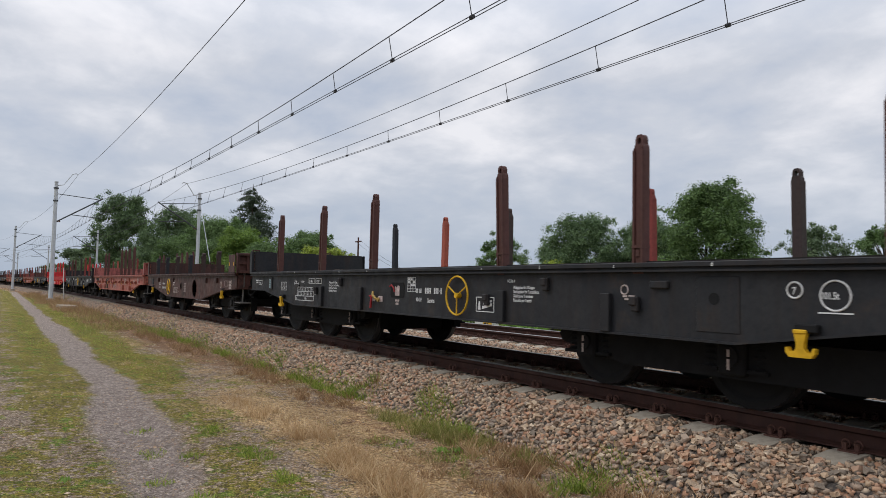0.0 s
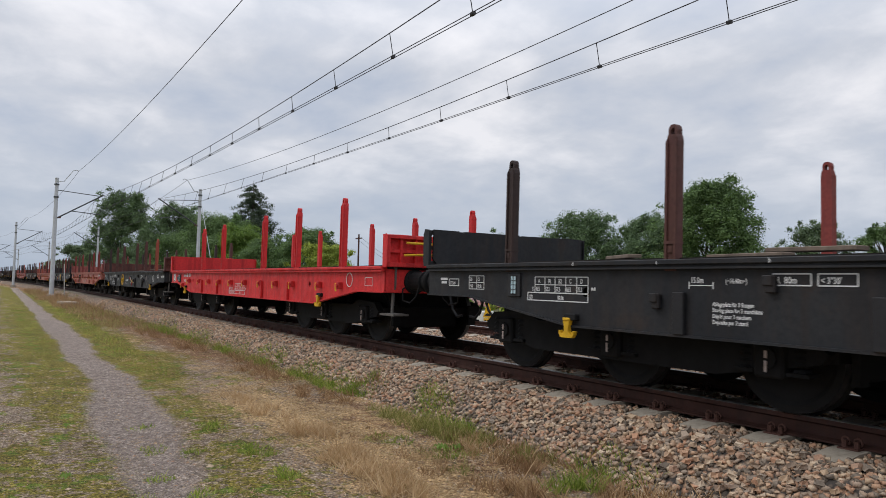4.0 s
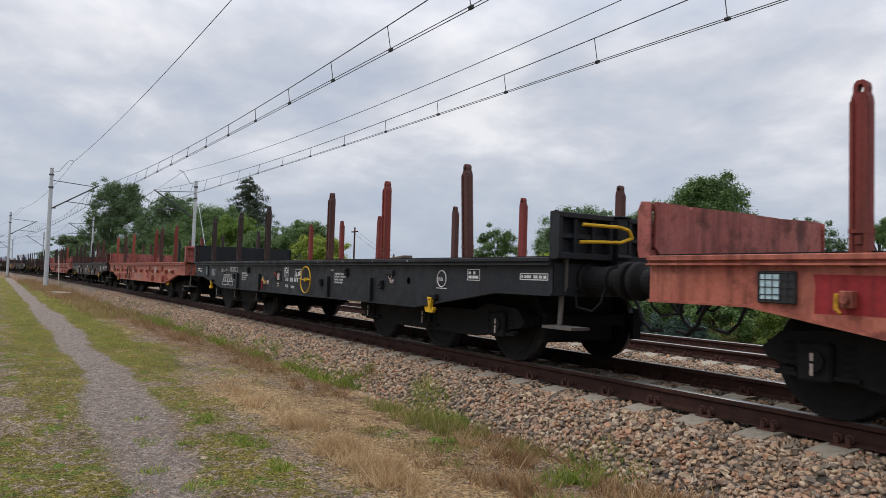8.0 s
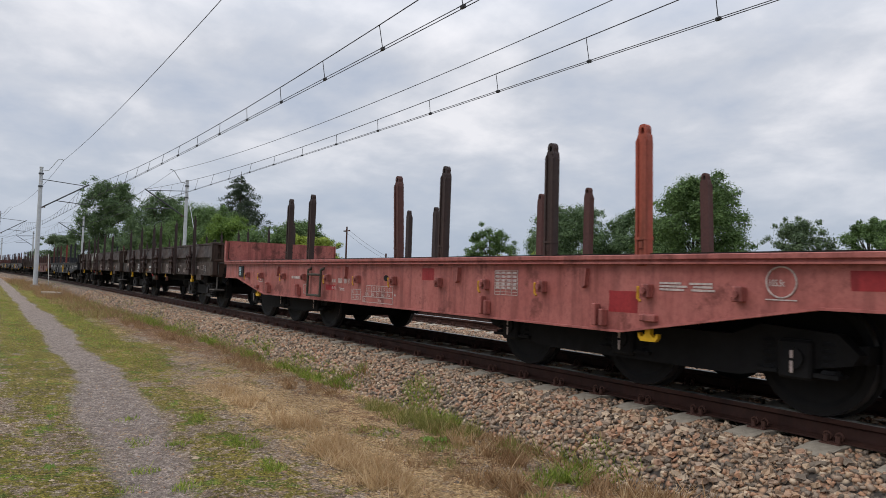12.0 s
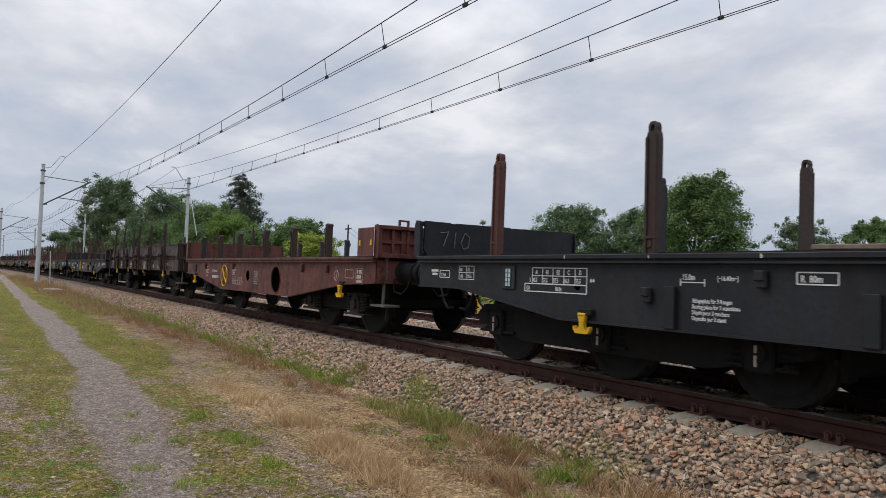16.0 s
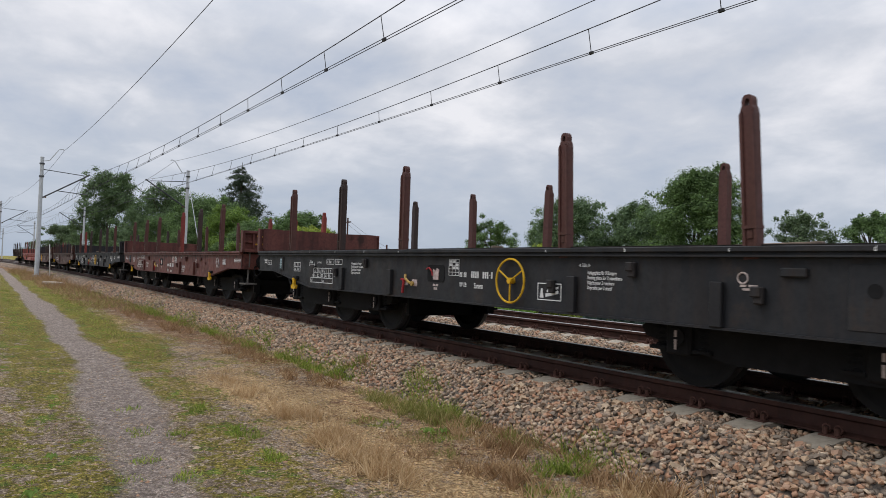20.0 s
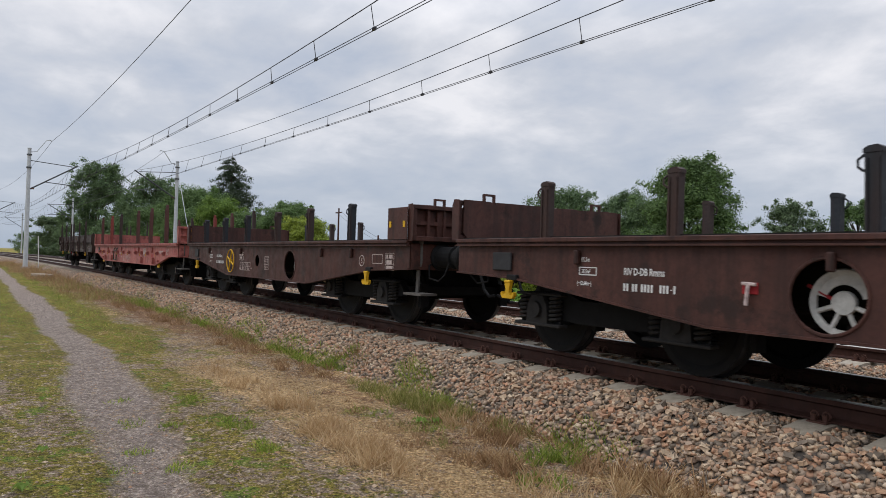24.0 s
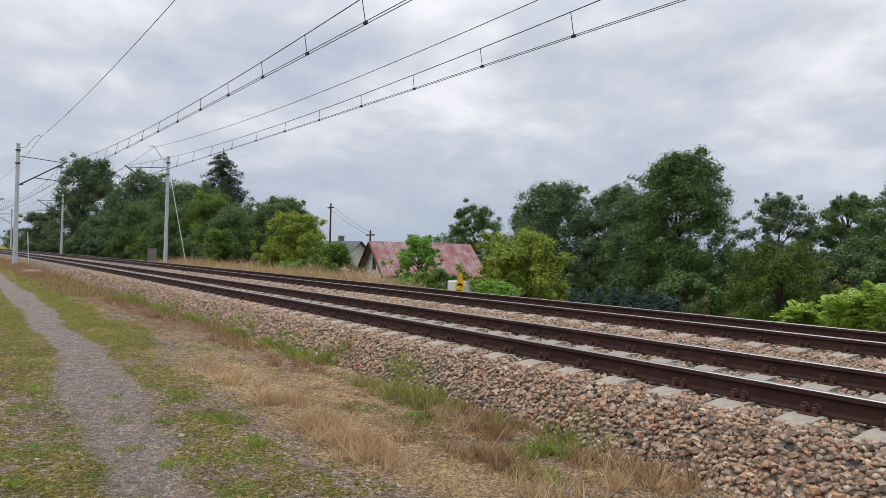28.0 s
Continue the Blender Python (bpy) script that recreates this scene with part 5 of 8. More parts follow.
BASE = {"hooks": (1.90, 12.80), "hook_z": 0.73, "number": (7.42, 0.905), "table": (2.90, 0.94), "brake": (1.96, 1.03), "card": 1.31, "lengths": (2.72, 1.09), "storing": ((4.40, 1.06), (9.57, 1.03)), "plan": (7.18, 1.12), "box": 6.88, "lever": 6.22, "plate": (13.70, 1.09)}
LAYOUT = {
    "plain": dict(BASE, hooks=(2.10, 12.90), hatch=(8.86, 0.88), seven=12.83, disc=13.12, small=11.21),
    "chalked": dict(BASE, hooks=(2.76, 11.78), hook_z=0.67, number=(6.66, 1.0), table=(2.20, 1.09), brake=(0.95, 1.10), card=1.85, lengths=(4.20, 1.11), storing=((4.41, 0.90), (9.75, 0.90)), plan=(7.45, 0.89), hatch=(7.85, 0.86), box=None, lever=None, disc=12.91, tonnes="89.5t", plate=(13.10, 1.03), rev=14.32, small=11.52),
    "turned": dict(BASE, number=(6.89, 0.83), table=(2.97, 0.93), brake=(2.15, 1.03), storing=((4.52, 1.03), (10.54, 1.11)), plan=(6.07, 0.89), box=8.21, lever=8.83, disc=13.16, tonnes="102t", plate=(13.89, 1.11), small=11.75),
    "patched": dict(BASE, hooks=(2.76, 11.79), hook_z=0.68, number=(7.10, 1.02), table=(2.97, 0.93), brake=(2.15, 1.03), storing=((4.52, 1.03), (9.69, 0.88)), plan=(7.51, 0.87), hatch=(6.87, 0.92), box=None, lever=None, disc=13.07, tonnes="90.0t", plate=(13.99, 1.09), rev=14.40, small=12.02),
    "grimy": dict(BASE, number=(6.69, 0.87), table=(2.90, 0.96), brake=(1.86, 1.06), card=1.24, lengths=(2.72, 1.11), storing=((4.33, 0.92), (9.56, 0.86)), plan=(7.60, 1.12), box=8.14, lever=8.60, disc=13.02, tonnes="102t", plate=(14.02, 1.07)),
    "oxide": dict(BASE, hooks=(1.90, 12.70), hook_z=0.71, number=(7.68, 0.80), size=1.35, table=(2.90, 0.96), brake=(1.86, 1.06), card=1.24, lengths=(2.72, 1.11), storing=((4.33, 0.92), (9.56, 0.86)), plan=(8.66, 1.11), box=6.84, lever=6.08, disc=13.19, tonnes="101.5t", plate=(13.65, 1.06), small=11.15),
    "ruled": dict(BASE, number=(7.30, 0.84), table=(2.90, 0.92), brake=(1.76, 1.05), lengths=(2.71, 1.085), storing=((4.41, 1.0), (9.64, 1.04)), plan=(7.22, 1.12), hatch=(7.80, 1.08), lever=6.10, disc=12.99, plate=(13.57, 1.11)),
    "clean": dict(BASE, hooks=(3.10, 11.72), hook_z=0.67, number=(6.66, 1.0), table=(2.30, 1.11), brake=(0.93, 1.12), card=1.91, lengths=(4.20, 1.09), storing=((4.30, 0.88), (10.37, 0.90)), plan=(7.96, 0.87), box=None, lever=None, disc=13.12, tonnes="91.2t", plate=(13.95, 1.11), rev=14.35, small=12.0),
    "fresh": {"hooks": (2.14, 12.65), "hook_z": 0.733, "number": (1.78, 1.051), "size": 1.35, "table": (7.33, 0.90), "brake": (6.82, 0.80), "card": 1.23},
    "bracket": {"hooks": (2.28, 12.65), "hook_z": 0.675, "number": (6.07, 0.86), "table": (7.33, 0.84), "brake": (6.82, 0.77), "card": 1.19},
}


def lattice(w, h_, cols, rows, t=0.006):
    bm = B()
    for i in range(cols + 1):
        box(bm, i * w / cols - t / 2, i * w / cols + t / 2, -0.0015, 0.0015, -h_, 0)
    for j in range(rows + 1):
        box(bm, 0, w, -0.0015, 0.0015, -j * h_ / rows - t / 2, -j * h_ / rows + t / 2)
    return bm


def load_table(w, x, y, z, ink, cols=("A", "B1", "B2", "C", "D"), tonnes=("45.5", "52.5", "57.5", "66.5", "75.5"), wd=0.80, rows=2):
    """Ruled load table: line classes over tonnes, the speed row below."""
    n = len(cols)
    g = grid_sign(w, x, y, z, wd, 0.165, n, 2, ink)
    for i, (a, b) in enumerate(zip(cols, tonnes)):
        letters(w, a, x + (i + 0.32) * wd / n, y, z - 0.066, 0.064, ink, 0.75)
        letters(w, b, x + (i + 0.06) * wd / n, y, z - 0.150, 0.064, ink, 0.62 if n > 4 else 0.7)
    letters(w, "S", x - 0.045, y, z - 0.150, 0.062, ink, 0.75)
    if rows > 1:
        part("plate_frame", lambda: grid_frame(wd + 0.12, 0.082), ink, w, "", pose(x - 0.12, y, z - 0.168), ("speed_row", wd))
        letters(w, "120", x - 0.105, y, z - 0.235, 0.06, ink, 0.72)
        letters(w, "00.0t", x + wd * 0.45, y, z - 0.235, 0.06, ink, 0.72)
    letters(w, "\u2217\u2217", x + wd + 0.04, y, z - 0.15, 0.09, ink, 0.8)


def drum_mesh():
    """Cast hand wheel: a rim, a solid upper web and three spokes below."""
    bm = B()
    lathe(bm, [(0.165, -0.02), (0.20, -0.03), (0.21, 0.0), (0.20, 0.02), (0.165, 0.01), (0.165, -0.02)], "y", 28)
    prism(bm, [(math.cos(a * math.pi / 12) * 0.17, math.sin(a * math.pi / 12) * 0.17) for a in range(1, 12)] + [(math.cos(a * math.pi / 12) * 0.11, math.sin(a * math.pi / 12) * 0.11) for a in range(11, 0, -1)], -0.012, 0.0)
    lathe(bm, [(0.0, -0.03), (0.07, -0.03), (0.075, 0.0)], "y", 18)
    for a in (200, 245, 295, 340):
        rod(bm, (0, -0.01, 0), (math.cos(radians(a)) * 0.17, -0.01, math.sin(radians(a)) * 0.17), 0.016, seg=6)
    return bm


def grid_frame(w, h_, t=0.010):
    bm = B()
    for z in (0, -h_):
        box(bm, 0, w, -0.0015, 0.0015, z - t / 2, z + t / 2)
    for x in (0, w):
        box(bm, x - t / 2, x + t / 2, -0.0015, 0.0015, -h_, 0)
    return bm


def short_wagon(colour, rear, label, turn=45, drum=7.18):
    """Four-axle flat wagon with short stakes and a large round hole for its inner hand wheel."""
    L = 11.4
    m = PAINT[colour]
    w = thing("short_flat_wagon", label, "flat wagon", group="wagons of the train")
    WAGONS.append((w, rear, L))
    part("deck", lambda: box(B(), 0.02, L - 0.02, -1.355, 1.355, 1.10, 1.262), DECK, w, "worn dark plank deck", None, "deck4")
    out = [(0, 1.165), (L, 1.165), (L, 0.86), (10.35, 0.82), (7.95, 0.52), (3.45, 0.52), (1.05, 0.82), (0, 0.86)]
    for s in (-1, 1):
        part("side_girder", girder_mesh(out, s, ((drum, 0.81, 0.265), (5.4 if drum > 5 else 6.15, 0.86, 0.12))), m, w, "", None, ("girder4", s, drum))
        part("bottom_flange", flange_mesh(out, s), m, w, "", None, ("flange4", s))
        part("edge_rail", edge_mesh(L, s), m, w, "", None, ("edge", L, s))
        part("hole_rim", lambda: ringed(B(), 0.27, 0.014, s * 1.40, 26), m, w, "", pose(drum, 0, 0.81), ("rim", s))
    part("brake_drum", drum_mesh, DRUMWHITE, w, "white spoked hand wheel inside the round opening", pose(drum + 0.02, -1.20, 0.765) @ Matrix.Diagonal((1.18, 1, 1.18, 1)), "drum")
    part("brake_lever", lambda: tube(B(), [(-0.24, -1.20, 0.10), (-0.05, -1.20, 0.0), (0.06, -1.20, -0.10)], 0.014, 6), REDTAG, w, "thin red lever", pose(drum, 0, 0.78), "lever")
    for front in (0, 1):
        t = pose(L, 0, 0) if front else pose(0, 0, 0, 0, 0, 180)
        folding_wall(w, t, m, m)
        for y in (-0.95, 0.95):
            part("tie_bracket", lambda: box(box(box(box(B(), 0.0, 0.04, -0.09, -0.065, 1.72, 1.80), 0.0, 0.04, 0.065, 0.09, 1.72, 1.80), 0.0, 0.04, -0.09, 0.09, 1.80, 1.825), -0.01, 0.05, -0.05, 0.05, 1.24, 1.72), m, w, "", t @ pose(0, y, 0), "tie_bracket")
        if front:
            for q in (0.05, 0.42):
                part("yellow_tag", lambda: box(B(), -0.028, 0.028, -0.003, 0.0, -0.042, 0.042, 0.001), YELLOW, w, "small yellow plate", pose(L - q, -1.474, 1.46), "yellow_tag")
            part("end_return", lambda: box(B(), -0.50, 0.02, -0.012, 0.0, 0.0, 0.44, 0.004), m, w, "side return of the end wall", pose(L, -1.458, 1.25), "end_return")
    ends(w, L, m)
    low_part(w, 3.4, 8.0, 0.55, 1.05)
    gear(w, FOUR_R)
    rng = random.Random(int(-rear * 10))
    for s in (-1, 1):
        for i, x in enumerate((1.5, 3.08, 4.65, 6.42, 7.98, 9.58)):
            part("stake", short_stake_mesh, STAKE[rng.choice((1, 1, 4))], w, "short rusty stake with a chain loop", pose(x, s * 1.36, 1.245, 0, rng.uniform(-1, 1), 0 if s < 0 else 180), "short_stake")
    for x in (1.0, L - 1.14):
        part("tow_hook", yellow_hook_mesh, YELLOW, w, "yellow tow hook", pose(x, -1.44, 0.78), "tow_hook")
        part("hook_block", lambda: box(B(), -0.07, 0.09, -0.05, 0.05, -0.03, 0.06, 0.01), GEAR, w, "", pose(x, -1.40, 0.80), "hook_block")
    if drum > 5:
        part("brake_wheel", brake_wheel_mesh(4, 0.25), YELLOW, w, "yellow hand brake wheel with crossed spokes", pose(3.75, -1.44, 0.83, 0, turn, 0), ("wheel", 4))
    else:
        plate = part("lever_plate", lambda: box(B(), -0.065, 0.065, -0.008, 0.0, -0.045, 0.045, 0.003), REDTAG, w, "red lever plate", pose(3.80, -1.4005, 0.84), "lever_plate")
        part("release_handle", lambda: tube(tube(B(), [(-0.05, -0.03, 0.035), (0.06, -0.03, 0.03)], 0.014, 6), [(0.0, -0.035, 0.03), (-0.01, -0.045, -0.13)], 0.015, 6), PINKISH, plate, "pale worn handle", None, "release_handle_s")
    y = -1.4035
    letters(w, "RIV D-DB Rmms", 2.57, y, 0.90, 0.09, None, 0.72)
    digits(w, "## ## ####  ###-#", 2.57, y, 0.755, 0.068)
    letters(w, "11.1m", 2.04, y, 1.01, 0.062, None, 0.72)
    part("plate_frame", lambda: grid_frame(0.22, 0.07), WHITE, w, "", pose(2.02, y, 0.955), "frame22r")
    letters(w, "35.5m\u00b2", 2.05, y, 0.90, 0.055, None, 0.72)
    letters(w, "(\u221212.64m\u2212)", 1.99, y, 0.785, 0.055, None, 0.72)
    if drum > 5:
        part("plate_frame", lambda: grid_frame(0.30, 0.17), FADED, w, "", pose(4.26, y, 1.03), "frame30r")
        bars(w, [[(0.03, 0.22)], [(0.05, 0.14)]], 4.26, y, 1.0, 0.045, FADED)
        load_table(w, 4.33, y, 0.81, FADED, ("A", "B1", "B2", "C"), ("42.5", "42.5", "52.0", "60.0"), 0.66, 1)
    grid_sign(w, 5.85 if drum > 5 else 6.6, y, 0.95, 0.22, 0.26, 3, 5, FADED)
    disc_sign(w, 10.03, y, 0.94, 0.08, FADED)
    letters(w, "5", 10.01, y, 0.905, 0.10, FADED, 0.8)
    grid_sign(w, 10.75, y, 1.06, 0.24, 0.24, 1, 3, FADED, 0.006)
    bars(w, [[(0.03, 0.04), (0.10, 0.10)], [(0.03, 0.15)], [(0.03, 0.18)]], 10.75, y, 1.04, 0.053, FADED)
    part("plate_frame", lambda: grid_frame(0.30, 0.13), FADED, w, "", pose(10.36, y, 1.04), "frame30p")
    for x in (2.0, 4.4, 8.6, 9.7):
        part("lug", lambda: box(B(), -0.03, 0.03, -0.05, 0.0, -0.07, 0.07, 0.012), m, w, "", pose(x, -1.402, 1.05), "lug_small")
    part("side_plate", lambda: box(B(), -0.16, 0.16, -0.03, 0.0, -0.10, 0.10, 0.01), PLATE, w, "", pose(0.85, -1.402, 0.99), "side_plate4")
    return w


def side_board_mesh(length, s):
    """A drop side: folded steel board with a cap, two steps in its face."""
    def make():
        bm = B()
        prof = [(1.315, 1.225), (1.325, 1.335), (1.385, 1.345), (1.385, 1.362), (1.318, 1.67), (1.338, 1.68), (1.338, 1.725), (1.24, 1.725), (1.24, 1.225)]
        a = [bm.verts.new((0, s * y, z)) for y, z in prof]
        b = [bm.verts.new((length, s * y, z)) for y, z in prof]
        bm.faces.new(a)
        bm.faces.new(b[::-1])
        for i in range(len(prof)):
            j = (i + 1) % len(prof)
            bm.faces.new((a[j], a[i], b[i], b[j]))
        bmesh.ops.recalc_face_normals(bm, faces=bm.faces)
        return bm
    return make


def clasp_mesh():
    """Middle bar of a side-board clasp: a round-edged strap with collars and a top pin."""
    bm = B()
    prism(bm, [(-0.055, -0.40), (0.055, -0.40), (0.060, -0.15), (0.048, 0.20), (0.036, 0.27), (-0.036, 0.27), (-0.048, 0.20), (-0.060, -0.15)], -0.070, 0.0)
    box(bm, -0.095, 0.095, -0.085, 0.0, -0.13, -0.07, 0.014)
    box(bm, -0.075, 0.075, -0.080, 0.0, 0.17, 0.215, 0.012)
    rod(bm, (0, -0.035, 0.26), (0, -0.035, 0.40), 0.034, 0.030, seg=8)
    return bm


def clasp_arm_mesh(side):
    """One swinging arm of a clasp: a bent bar with a round boss at each end and a lower pin."""
    def make():
        bm = tube(B(), [(side * 0.045, -0.06, 0.24), (side * 0.105, -0.075, 0.13), (side * 0.125, -0.08, -0.02), (side * 0.110, -0.07, -0.10), (side * 0.10, -0.06, -0.24)], 0.019, 6)
        for z, r in ((0.115, 0.042), (-0.035, 0.046)):
            rod(bm, (side * 0.115, -0.12, z), (side * 0.115, -0.05, z), r, seg=10)
        rod(bm, (side * 0.10, -0.10, -0.24), (side * 0.10, -0.01, -0.24), 0.034, seg=9)
        return bm
    return make


def open_wagon(rear, label, cloth=False, leans={}):
    """Four-axle open wagon with drop sides and hooked stakes."""
    L = 12.62
    m = PAINT["open"]
    w = thing("open_wagon", label, "open wagon", group="wagons of the train")
    WAGONS.append((w, rear - 0.1, L))
    part("deck", lambda: box(B(), 0.02, L - 0.02, -1.32, 1.32, 1.05, 1.20), GEAR, w, "dark plank floor", None, "deckO")
    for s in (-1, 1):
        part("side_sill", lambda: box(box(B(), 0, L, *sorted((s * 1.33, s * 1.37)), 0.90, 1.215), 0, L, *sorted((s * 1.33, s * 1.41)), 0.87, 0.90), m, w, "", None, ("sillO", s))
        for i, x in enumerate((0.06, 2.09, 4.22, 6.33, 8.44, 10.57)):
            pale_ = cloth and i == 2
            part("side_board", side_board_mesh(2.06, s), PALE if pale_ else m, w, "pale grey replacement drop side" if pale_ else "hinged steel drop side", pose(x, 0, 0), ("boardO", s))
        for x in (1.5, 3.62, 5.71, 6.77, 8.86, 11.02):
            part("stake", hook_stake_mesh, STAKE[1], w, "tapered stake with a hooked tip", pose(x, s * 1.44, 0.84, 0, leans.get(x, 0) if s < 0 else 0, 0 if s < 0 else 180), "hook_stake")
        for x in (2.04, 4.12, 6.24, 8.40, 10.50):
            c = part("clasp", clasp_mesh, STAKE[1], w, "cast side board clasp", pose(x, s * 1.385, 1.27, 0, 0, 0 if s < 0 else 180), "clasp")
            for q in (-1, 1):
                part("clasp_arm", clasp_arm_mesh(q), STAKE[1], c, "", None, ("clasp_arm", q))
        for x in (1.85, L - 1.85):
            part("tow_hook", yellow_hook_mesh, YELLOW, w, "yellow tow hook", pose(x, s * 1.40, 0.87), "tow_hook")
    for front in (0, 1):
        t = pose(L, 0, 0) if front else pose(0, 0, 0, 0, 0, 180)
        folding_wall(w, t, m, m)
        for y in (-1.33, 1.33):
            part("corner_post", lambda: box(B(), -0.02, 0.09, -0.06, 0.06, 0.88, 1.74, 0.01), m, w, "", t @ pose(0, y, 0), "corner_postO")
            tube_ = lambda: tube(B(), [(0.05, 0, 1.70), (0.05, 0, 1.79), (-0.10, 0, 1.79), (-0.10, 0, 1.70)], 0.014, 6)
            part("tie_loop", tube_, GEAR, w, "", t @ pose(0, y, 0), "tie_loop")
    ends(w, L, m)
    low_part(w, 3.2, 9.5, 0.62, 1.0)
    part("air_reservoir", lambda: box(lathe(B(), [(0.0, -0.62), (0.16, -0.60), (0.27, -0.52), (0.27, 0.52), (0.16, 0.60), (0.0, 0.62)], "y", 22), -0.20, 0.20, -0.30, 0.30, 0.10, 0.60), GEAR, w, "dark air reservoir below the floor", pose(6.52, 0.0, 0.68), "air_reservoir")
    gear(w, FOUR_O)
    y = -1.373
    letters(w, "RIV D-DB Remms", 4.75, y, 0.93, 0.085, FADED, 0.70)
    digits(w, "## ## ####  ###-#", 4.78, y, 1.03, 0.075)
    load_table(w, 2.72, y, 1.155, WHITE, ("A", "B1", "B2", "C"), ("42.0", "49.0", "50.0", "58.0"), 0.60)
    part("plate_frame", lambda: grid_frame(0.27, 0.10), WHITE, w, "", pose(0.97, y, 1.01), "frame27o")
    letters(w, "< 3\u00b030'", 0.99, y, 0.93, 0.068, None, 0.74)
    part("plate_frame", lambda: grid_frame(0.27, 0.10), WHITE, w, "", pose(1.25, y, 1.01), "frame27o")
    letters(w, "R 65m", 1.27, y, 0.93, 0.068, None, 0.76)
    part("label_holder", lambda: box(B(), 0, 0.25, -0.012, 0.0, -0.12, 0.0, 0.004), PLATE, w, "", pose(0.61, y, 1.03), "card_holder_o")
    grid_sign(w, 7.35, y, 1.15, 0.34, 0.24, 5, 7, FADED, 0.008)
    grid_sign(w, 0.55, y, 1.19, 0.30, 0.10, 1, 1, FADED)
    bars(w, [[(0.03, 0.22)]], 0.55, y, 1.165, 0.045, FADED)
    disc_sign(w, 9.07, y, 1.0, 0.05)
    letters(w, "\u2192 9.0m \u2190", 9.20, y, 1.10, 0.055, FADED, 0.72)
    part("plate_frame", lambda: grid_frame(0.29, 0.09), FADED, w, "", pose(9.66, y, 1.03), "frame29")
    letters(w, "R 35m", 9.69, y, 0.96, 0.062, FADED, 0.8)
    letters(w, "UIC St", 11.10, y, 1.04, 0.11, FADED, 0.78)
    part("plate_frame", lambda: grid_frame(0.26, 0.11, 0.007), FADED, w, "", pose(11.52, y, 1.14), "frame26")
    inset = part("dark_panel", lambda: box(B(), 0, 0.21, -0.0012, 0.0, -0.20, 0.0), PLATE, w, "grey-blue painted label panel", pose(11.82, y + 0.001, 1.135), "dark_panel")
    part("label_rules", lambda: lattice(0.16, 0.16, 1, 3), FADED, inset, "", pose(0.025, -0.002, -0.02), "label_rules")
    part("sill_box", lambda: box(B(), 0, 0.50, -0.03, 0.05, -0.16, 0.0, 0.012), m, w, "box under the side sill", pose(11.16, -1.37, 0.90), "sill_box")
    rng = random.Random(int(-rear))
    for i in range(9):
        px_, pz_ = rng.uniform(0.6, 12.0), rng.choice((rng.uniform(0.95, 1.12), rng.uniform(1.44, 1.60)))
        hx, hz = rng.uniform(0.05, 0.17), rng.uniform(0.03, 0.075)
        low_ = pz_ < 1.2
        rim = [(px_ + hx * u * rng.uniform(0.7, 1.1), hz * v * rng.uniform(0.7, 1.1)) for u, v in ((-1, -1), (0.2, -1), (1, -1), (1, 0.3), (1, 1), (-0.1, 1), (-1, 1), (-1, 0.1))]
        t = pose(0, -1.3715, pz_) if low_ else pose(0, -1.385 + (pz_ - 1.362) * 0.2175 - 0.0015, pz_, -12.3, 0, 0)
        part("paint_patch", prism(B(), rim, -0.0012, -0.0002), (PLATE, RUSTPATCH, RUSTPATCH, OCHRE)[rng.randrange(4)], w, "patched or rusted spot of paint", t)
    part("valve_handle", lambda: tube(B(), [(0, 0, 0), (0.03, -0.03, -0.05), (0.08, -0.03, -0.09), (0.14, -0.03, -0.09)], 0.012), YELLOW, w, "yellow valve handle", pose(7.35, -1.36, 0.86), "valve")
    for x, q in ((5.15, PALE), (5.62, RUSTED), (7.15, RUSTED)):
        part("valve_box", lambda: box(box(B(), -0.05, 0.05, -0.03, 0.03, -0.05, 0.05, 0.012), -0.02, 0.02, -0.035, 0.035, -0.10, -0.05), q, w, "small worn brake changeover box", pose(x, -1.28, 0.74), "valve_box")
    for x, q in ((5.5, REDTAG), (4.47, BRASS)):
        part("changeover_handle", lambda: tube(B(), [(-0.10, -0.05, 0.14), (-0.04, -0.06, 0.02), (0.02, -0.05, -0.02)], 0.022), q, w, "painted brake handle", pose(x, -1.33, 0.78), "changeover")
    return w


flat_wagon("dark", -15.67, "dark grey flat wagon with rusty stakes and a yellow wheel", tints="rrrrrr kodRdd", leans={9.31: -3.0})
short_wagon("rust", -28.31, "rusty brown four-axle flat wagon with short stakes")
blistered = flat_wagon("orange", -44.54, "faded orange-red flat wagon with dark stakes and blistered paint", CLOSE, 7.35, ("own", 3), None, None, "bracket", ((11.75, 11.98, 0.75, 0.93), (13.92, 14.35, 0.92, 1.10), (1.45, 1.95, 0.72, 1.12)), tints="rrrrrr rrrrrr", leans={10.32: 1.0})
part("dark_panel", lambda: prism(B(), [(1.36, 0.805), (1.98, 0.705), (1.93, 1.12), (1.36, 1.12)], -0.0016, -0.0005), PAINT["dark"], blistered, "black repainted panel", pose(0, -1.40, 0))
part("plate_frame", lambda: grid_frame(0.32, 0.12), FADED, blistered, "", pose(2.18, -1.4035, 1.07), "frame32")
letters(blistered, "29480kg", 2.20, -1.404, 0.98, 0.075, FADED, 0.72)
chalked = flat_wagon("dark", -60.94, "dark grey flat wagon with scrawled white chalk marks", EVEN, 8.46, ("yellow", 3), None, None, "chalked", tints="drrdRR dRoRrR", leans={11.37: -1.0})
letters(chalked, "PA TE06", 11.14, -1.404, 0.66, 0.235, WHITE, 0.66)
letters(chalked, "LK", 13.5, -1.404, 0.96, 0.17, WHITE, 1.0)
